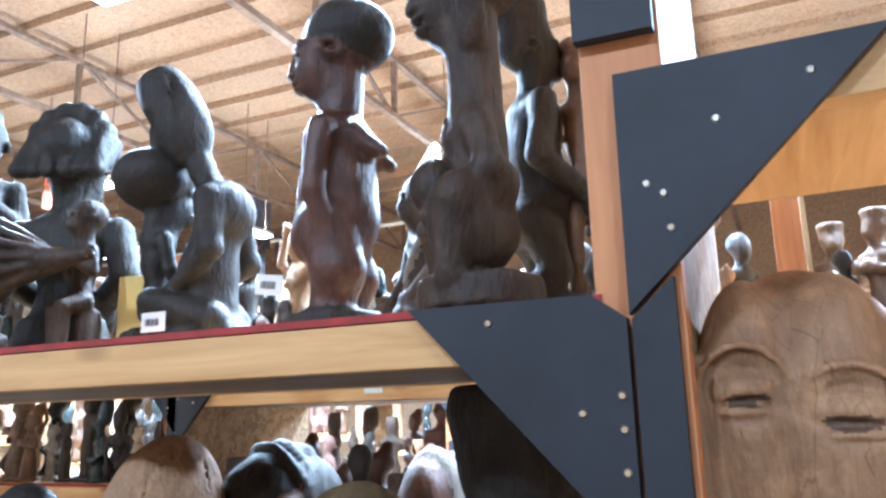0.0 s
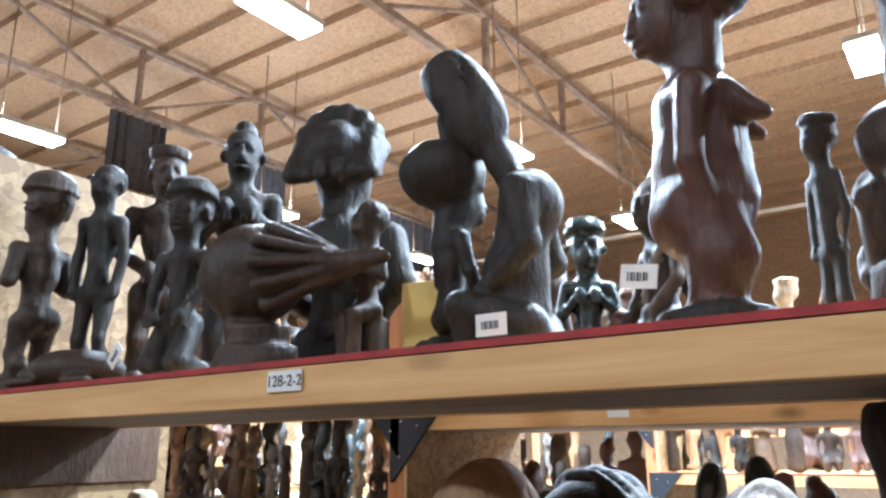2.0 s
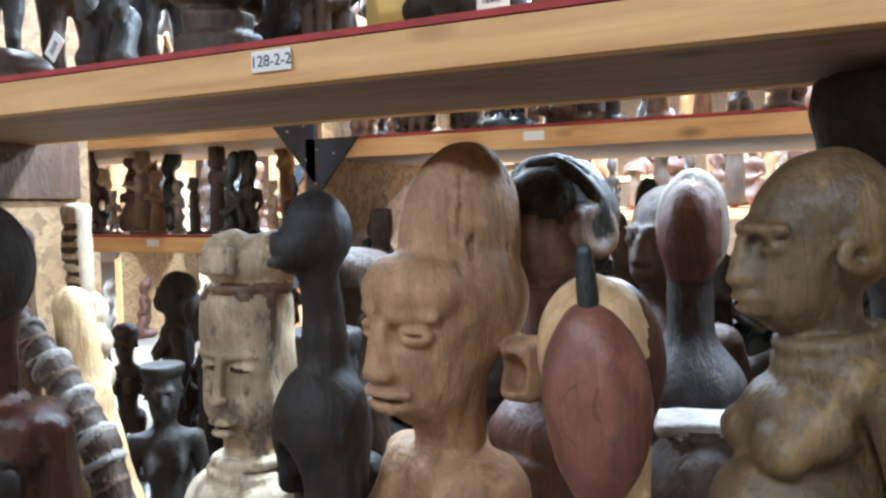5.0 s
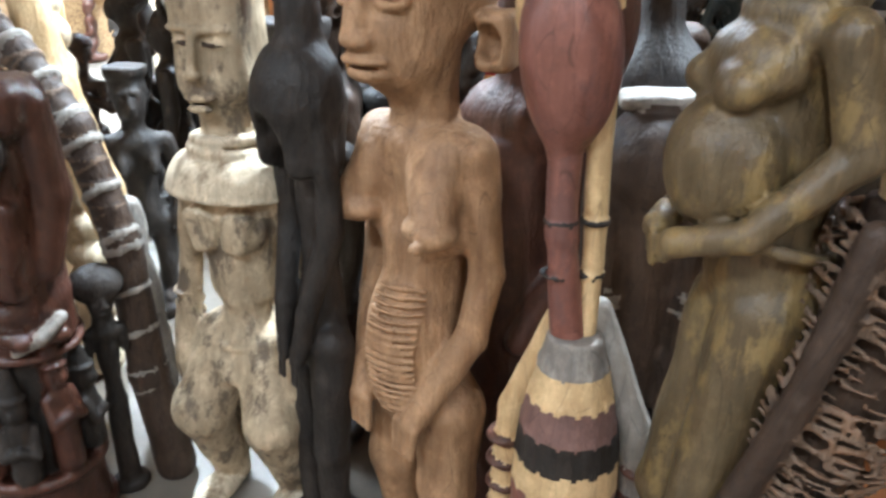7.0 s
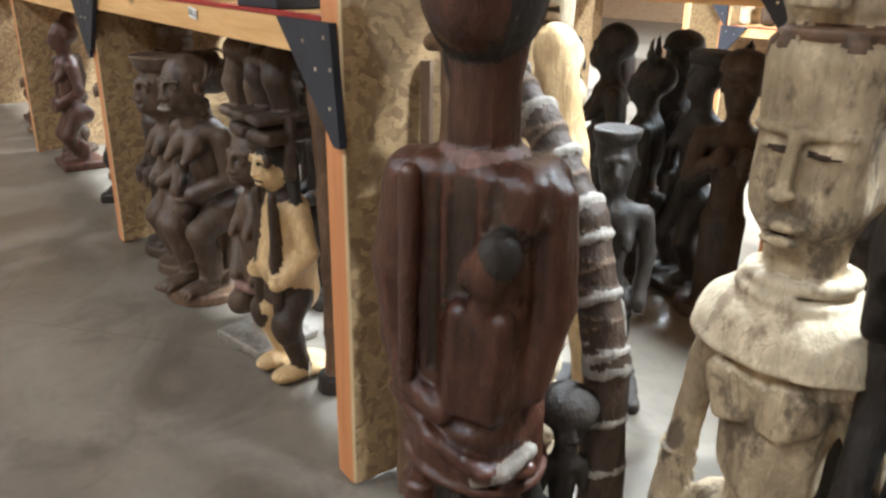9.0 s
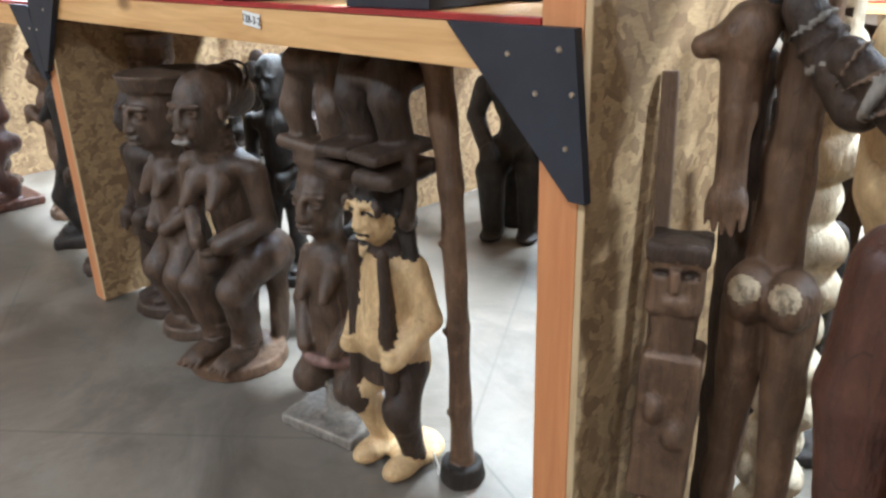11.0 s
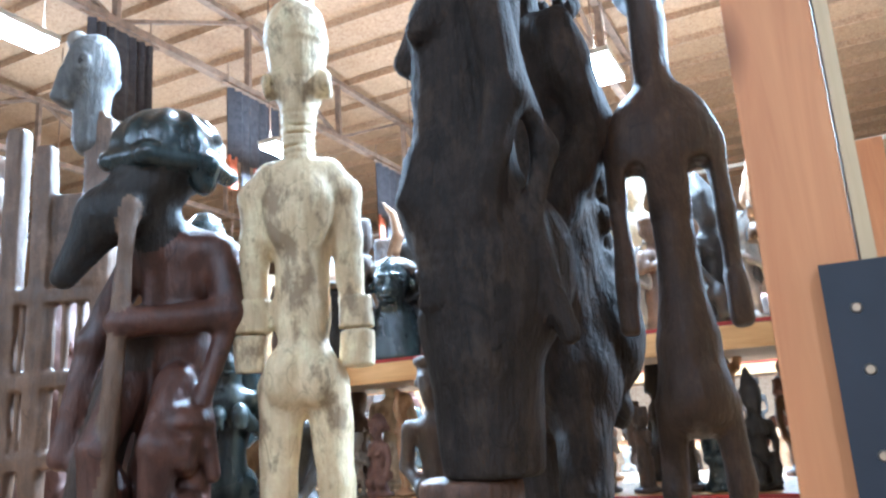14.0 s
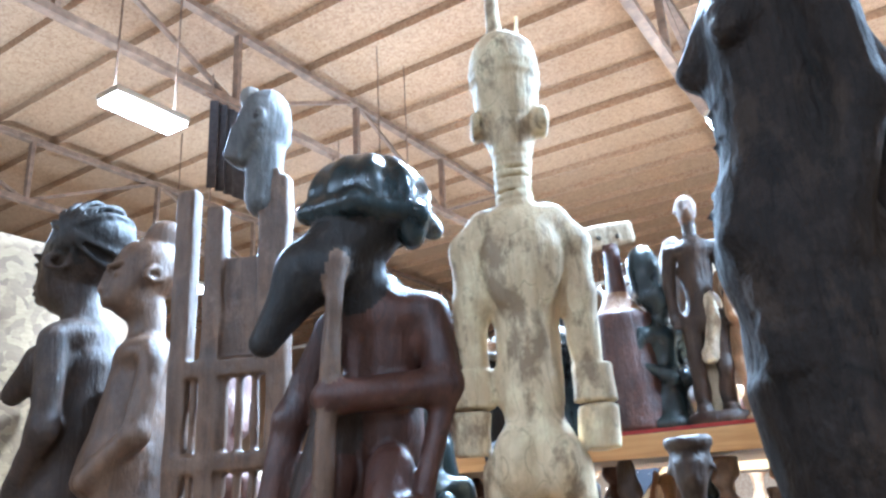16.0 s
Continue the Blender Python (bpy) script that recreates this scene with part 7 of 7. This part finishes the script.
def kneeling_bearer():
    c, m = Carving(), "walnut"
    c.box((0, 0, 0.02), (0.15, 0.15, 0.02), "ash", rnd=0.003)
    c.cyl((0, 0, 0.04), 0.06, 0.05, 0.10, "ash")
    for s in (-1, 1):
        c.line([(s * 0.06, 0.06, 0.16), (s * 0.085, -0.06, 0.16), (s * 0.05, 0.0, 0.30)], [0.045, 0.05, 0.05], m)
        c.line([(s * 0.09, 0, 0.58), (s * 0.12, -0.02, 0.42), (s * 0.06, -0.09, 0.30)], [0.03, 0.028, 0.026], m)
        c.cap((s * 0.04, -0.04, 0.56), (s * 0.045, -0.10, 0.48), 0.035, 0.018, m)
    c.line([(0, 0, 0.28), (0, -0.01, 0.42), (0, 0, 0.58)], [0.08, 0.07, 0.075], m, 0.02)
    c.ring((0, 0, 0.26), 0.10, 0.02, "plum")
    c.cap((0, 0, 0.58), (0, 0, 0.70), 0.045, 0.045, m)
    carve_head(c, (0, -0.01, 0.78), 0.23, "none", m, m, True)
    c.ell((0, 0.02, 0.90), (0.095, 0.10, 0.055), m)
    for s in (-1, 1):
        c.line([(s * 0.05, 0, 0.92), (s * 0.07, -0.02, 1.05), (s * 0.05, 0, 1.16)], [0.035, 0.04, 0.045], m)
    c.cap((-0.10, -0.05, 0.95), (0.10, -0.06, 0.93), 0.022, 0.018, m)
    c.ell((0, 0, 1.18), (0.10, 0.08, 0.05), m)
    return statue(c, "statue", (-3.84, 1.15, 0), 12, "dark kneeling woman bearing a load on a grey slab", step=0.0075, rough=0.0012)


white_faced_mother()
bamboo_pole()
ringed_seated()
flat_top_figure()
kneeling_bearer()
price_tag(-3.33, 1.09, 0.10, -30, 5)
std((-5.10, 1.15, 0), 1.06, "darkbrown", 5, "dark slender woman with braided hair by the post", head="bun", arms="belly", step=0.009)
std((-5.28, 1.32, 0), 1.18, "brown", 10, "brown figure with long face beside the post", head="flat", arms="down", step=0.009)
std((-4.05, 1.55, 0), 1.10, "ebony", -20, "black figure behind the seated statue", head="cap", arms="belly", belly=0.6, step=0.011)
std((-4.45, 1.75, 0), 1.12, "darkbrown", 10, "dark figure standing at the back under the shelf", head="crest", arms="down", step=0.011)
std((-4.95, 1.70, 0), 1.05, "ebony", 30, "black figure standing at the back under the shelf", head="round", arms="belly", step=0.011)
std((-4.62, 2.99, 0), 1.10, "ebony", 30, "large black seated figure on the floor behind", head="round", legs="sit", arms="knees", wide=1.4, step=0.013, base="")
std((-4.14, 3.00, 0), 0.92, "darkbrown", 30, "dark standing figure with crossed arms on the floor behind", head="cap", arms="chest", step=0.011)
for i in range(9):
    x = -5.75 - i * 0.52
    std((x, 1.16 + 0.10 * (i % 3), 0), 1.02 + 0.12 * (i % 2), ("darkbrown", "ebony", "brown", "redbrown")[i % 4], -50 + 17 * (i % 4), "dark carved figure standing in a row under the shelf", step=0.013,
        head=("round", "flat", "cap", "bun")[i % 4], arms=("belly", "down", "chest")[i % 3], legs=("stand", "bent")[i % 2], breasts=0.7 * (i % 2), base=("disc", "box")[i % 2])


# ---- statues on the racks behind ----
kinds = [("ebony", "round", "belly", "stand"), ("darkbrown", "crest", "down", "bent"), ("brown", "flat", "chest", "skirt"), ("ebony", "cone", "knees", "sit"),
         ("brown", "cap", "down", "stand"), ("redbrown", "bun", "belly", "kneel"), ("ash", "horns", "chest", "stand"), ("plum", "fan", "down", "bent"),
         ("darkbrown", "block", "none", "post"), ("ochre", "round", "up", "stand"), ("green_black", "tall", "belly", "skirt"), ("white", "flat", "down", "post")]
words = {"ebony": "black", "darkbrown": "dark brown", "brown": "brown", "redbrown": "red brown", "ash": "grey", "ochre": "tan wooden", "plum": "plum brown", "gold": "pale wooden", "green_black": "glossy dark green", "white": "chalk white"}
small = []
for i, (m, hd, ar, lg) in enumerate(kinds):
    c = figure(Carving(), 0.5, m, head=hd, arms=ar, legs=lg, hf=0.24, breasts=0.6 * (i % 2), belly=0.6 * (i % 3 == 0), wide=1.0 + 0.15 * (i % 3))
    small.append((c.mesh("carved_figure", 0.0155, 0.001, i), m))
rng = random.Random(11)


def stand_row(x0, x1, y, z, gap, lo, hi, wordy, bright=0.0):
    x = x0
    while x < x1:
        pick = rng.choice((0, 1, 3, 5, 8, 10)) if bright < 0 else rng.randrange(12)
        me, m = small[pick if rng.random() > bright else rng.choice((2, 6, 9, 11, 7, 1))]
        s = rng.uniform(lo, hi) / 0.5
        ob = new("carved_figure", me)
        ob.matrix_basis = pose(x, y + rng.uniform(-0.06, 0.06), z, 0, 0, rng.uniform(-70, 70)) @ Matrix.Diagonal((s, s, s, 1))
        tagged(ob, words[m] + " carved figure " + wordy, "statue", "figures on the rear racks")
        x += gap * rng.uniform(0.75, 1.35) * max(0.6, s * 0.8)


for x0, x1, z in ((-2.45, -0.05, 1.866), (0.2, 2.6, 1.866), (-5.1, -2.75, 1.431), (-7.8, -5.4, 1.501), (-10.5, -8.1, 1.301)):
    stand_row(x0, x1, REAR + 0.16, z, 0.20, 0.26, 0.50, "on a rear rack shelf", 0.3)
    stand_row(x0, x1, REAR + 0.58, z, 0.24, 0.40, 0.62, "at the back of a rear shelf", 0.2)
    if z != 1.431:
        stand_row(x0, x1, REAR + 0.20, 0.0, 0.30, 0.6, 0.78, "on the floor under a rear rack", -1)
        stand_row(x0, x1, REAR + 0.66, 0.0, 0.30, 0.6, 0.80, "on the floor under a rear rack", -1)
for x0, x1 in ((-2.45, -0.05), (0.2, 2.6)):
    stand_row(x0, x1, REAR + 0.18, 0.921, 0.17, 0.50, 0.80, "on a middle rear shelf", -1)
    stand_row(x0, x1, REAR + 0.60, 0.921, 0.19, 0.55, 0.82, "on a middle rear shelf", -1)
stand_row(-5.1, -2.75, REAR + 0.20, 1.976, 0.14, 0.32, 0.72, "on an upper rear shelf", 0.4)
stand_row(-5.1, -2.75, REAR + 0.60, 1.976, 0.14, 0.5, 0.86, "on an upper rear shelf", 0.3)
stand_row(-2.45, -1.9, REAR + 0.25, 1.866, 0.16, 0.45, 0.8, "on a rear rack shelf", 0.5)


def blade_head():
    c, m = Carving(), "redbrown"
    c.cyl((0, 0, 0), 0.19, 0.15, 0.52, m, 0.9, k=0.02)
    c.cap((0, 0, 0.50), (0, 0, 0.62), 0.13, 0.05, "ochre", 0.03)
    c.cap((0, 0, 0.60), (0.0, 0, 0.84), 0.05, 0.036, m, 0.01)
    c.box((-0.01, 0, 0.92), (0.125, 0.018, 0.062), "white", (0, -8, 0), 0.01, 0.006)
    c.cyl((-0.02, 0, 0.985), 0.15, 0.15, 0.06, "white", 0.6, k=0.02, cut=True)
    for s in (-1, 1):
        c.ell((-0.01 + s * 0.045, -0.018, 0.905), (0.011, 0.012, 0.011), "ebony", k=0.002)
    ob = statue(c, "statue", (-4.15, REAR + 0.13, 1.976), 22, "red brown conical figure with white blade-shaped head", step=0.012, rough=0.001)
    ob.scale = (0.82, 0.82, 0.82)
    return ob


def horned_helmet():
    c, m = Carving(), "green_black"
    c.cyl((0, 0, 0), 0.15, 0.10, 0.28, m, 0.9)
    carve_head(c, (0, -0.03, 0.40), 0.28, "none", m, m, True)
    c.ell((0, 0.02, 0.48), (0.125, 0.125, 0.07), "ash", k=0.004)
    c.line([(0, 0, 0.53), (0.04, 0, 0.66), (0.02, 0, 0.78), (-0.04, 0, 0.86)], [0.035, 0.030, 0.020, 0.006], "ochre", 0.01)
    ob = statue(c, "statue", (-4.45, REAR + 0.15, 1.976), 20, "black bust with grey helmet and one curved horn", step=0.011, rough=0.001)
    ob.scale = (0.82, 0.82, 0.82)
    return ob


def brimmed_hat():
    c, m = Carving(), "ebony"
    c.cyl((0, 0, 0), 0.17, 0.12, 0.30, m, 0.9)
    carve_head(c, (0, -0.03, 0.36), 0.24, "none", m, m, True)
    c.cyl((0, 0, 0.42), 0.21, 0.20, 0.022, "ash", 1.0, k=0.004)
    c.ell((0, 0, 0.45), (0.12, 0.12, 0.085), "ochre", k=0.006)
    c.ell((0, 0, 0.54), (0.025, 0.025, 0.025), "ochre", k=0.01)
    ob = statue(c, "statue", (-4.76, REAR + 0.16, 1.976), 20, "black bust wearing a tan domed hat with grey brim", step=0.011, rough=0.001)
    ob.scale = (0.82, 0.82, 0.82)
    return ob


def cone_hat_figure():
    c = figure(Carving(), 0.305, "darkbrown", head="none", arms="knees", legs="sit", hf=0.29, wide=1.1)
    c.cap((0, 0.010, 0.285), (0, 0.026, 0.350), 0.029, 0.009, "cream", 0.004)
    c.ring((0, 0.008, 0.278), 0.030, 0.005, "cream", (-10, 0, 0))
    for j in range(7):
        c.box((-0.028 + j * 0.009, -0.024 + 0.003 * abs(j - 3), 0.115 + j * 0.014), (0.006, 0.006, 0.010), "ash", (0, 34, 0), 0.003, 0.003)
    c.ring((0, 0, 0.098), 0.034, 0.010, "ochre", (0, 0, 0), 0.9)
    ob = statue(c, "statue", (-1.41, REAR + 0.17, 1.866), -38, "seated dark figure in cream cone hat and sash", step=0.0045, rough=0.0005)
    ob.scale = (2.85, 2.85, 2.95)
    return ob


cone_hat_figure()
std((-1.73, REAR + 0.16, 1.866), 0.80, "green_black", 25, "glossy black figure with two round hair discs", head="cap", arms="chest", hf=0.27, step=0.012)
std((-0.36, REAR + 0.14, 1.866), 1.10, "redbrown", 15, "red brown figure with tall pointed hat on a rear shelf", head="cone", arms="belly", hf=0.16, step=0.013)
blade_head()
horned_helmet()
brimmed_hat()
std((-3.85, REAR + 0.14, 1.976), 0.84, "darkbrown", 15, "slim dark standing figure with pale cap on an upper rear shelf", head="round", headm="brown", arms="down", nf=0.10, hf=0.14, wide=0.9, step=0.012)
coarse = []
for i, (m, hd, ar, lg) in enumerate(kinds):
    c = figure(Carving(), 0.5, m, head=hd, arms=ar, legs=lg, hf=0.24, wide=1.0 + 0.15 * (i % 3))
    coarse.append(c.mesh("far_figure", 0.026, 0.0, i))
crowd_v, crowd_f, crowd_m, crowd_mats = [], [], [], list(words)


def far_row(x0, x1, y, z, gap, lo, hi):
    """Adds a row of figures to the far crowd."""
    x = x0
    while x < x1:
        j = rng.randrange(12)
        me, s = coarse[j], rng.uniform(lo, hi) / 0.5
        m = pose(x, y + rng.uniform(-0.06, 0.06), z, 0, 0, rng.uniform(-70, 70)) @ Matrix.Diagonal((s, s, s, 1))
        v = np.empty(len(me.vertices) * 3)
        me.vertices.foreach_get("co", v)
        q = np.empty(len(me.polygons) * 4, np.int32)
        me.loops.foreach_get("vertex_index", q)
        crowd_f.append(q.reshape(-1, 4) + sum(len(a) for a in crowd_v))
        crowd_v.append(v.reshape(-1, 3) @ np.array(m.to_3x3()).T + np.array(m.translation))
        crowd_m.append(np.full(len(me.polygons), crowd_mats.index(kinds[j][0]), np.int32))
        x += gap * rng.uniform(0.75, 1.35) * max(0.6, s * 0.8)


for x0, x1, z in ((-0.0, 2.5, 1.3), (-2.7, -0.2, 1.5), (-5.3, -2.9, 1.0), (-5.3, -2.9, 2.0), (-7.9, -5.5, 1.3), (-10.5, -8.1, 1.6), (-13.1, -10.7, 1.3)):
    far_row(x0, x1, 6.5, z, 0.22, 0.45, 0.85)
    far_row(x0, x1, 7.0, z, 0.28, 0.6, 1.0)
    if z < 1.9:
        far_row(x0, x1, 6.55, 0.0, 0.34, 0.7, 0.95)
for x0, x1, z in ((-0.4, 2.1, 1.5), (-3.0, -0.6, 1.9), (-5.6, -3.2, 2.2), (-5.6, -3.2, 1.3), (-8.2, -5.8, 1.5), (-10.8, -8.4, 1.3), (-13.4, -11.0, 1.6)):
    far_row(x0, x1, 9.8, z, 0.30, 0.6, 1.0)
me = bpy.data.meshes.new("far_figures")
me.from_pydata(np.concatenate(crowd_v).tolist(), [], np.concatenate(crowd_f).tolist())
for m in crowd_mats:
    me.materials.append(MAT[m])
me.polygons.foreach_set("material_index", np.concatenate(crowd_m))
me.polygons.foreach_set("use_smooth", np.ones(len(me.polygons), bool))
me.update()
tagged(new("far_figures", me), "crowd of carved figures filling the distant racks", "statues", kind="stuff")


def hanging_cloth(x, y, z, w, h, m, strips=0):
    root = tagged(new("hanging_cloth"), "dark patterned cloth hanging from the roof truss", "cloth", "hanging cloths")
    root.location = (x, y, z)
    bm = bmesh.new()
    n = 14
    for side in (0.0, 0.012):
        for i in range(n + 1):
            u = i / n - 0.5
            for k in range(2):
                bm.verts.new((side + 0.03 * math.sin(u * 40), u * w, -k * h))
    bm.verts.ensure_lookup_table()
    q = 2 * (n + 1)
    for i in range(n):
        a, b = 2 * i, 2 * i + 1
        bm.faces.new([bm.verts[j] for j in (a, b, b + 2, a + 2)])
        bm.faces.new([bm.verts[q + j] for j in (a + 2, b + 2, b, a)])
    part("drape", bm, m, root)
    for i in range(strips):
        part("strip", B(-0.02, 0.01, -w / 2 + i * w / strips, -w / 2 + (i + 0.6) * w / strips, -h - 0.35 - 0.1 * (i % 3), -h + 0.05), ("orange_cloth", "cloth")[i % 2], root)
    part("rail", stick(bmesh.new(), (0, -w / 2 - 0.1, 0.02), (0, w / 2 + 0.1, 0.02), 0.03), "steel", root)
    for s in (-1, 1):
        part("cord", stick(bmesh.new(), (0, s * w / 2, 0.02), (0, s * w / 2, max(0.3, 5.86 - z)), 0.012), "steel", root)
    return root


hanging_cloth(-8.65, 5.0, 5.75, 0.75, 0.95, "cloth")
hanging_cloth(-8.65, 7.0, 5.75, 0.9, 0.9, "cloth", 4)
hanging_cloth(-8.65, 10.6, 5.75, 1.4, 0.9, "cloth", 6)
pipe = part("sprinkler_pipe", stick(bmesh.new(), (XW, 12.0, 5.2), (XE, 12.0, 5.2), 0.05), "lamp_body")
tagged(pipe, "pale sprinkler pipe running along the hall", "pipe", kind="structure")
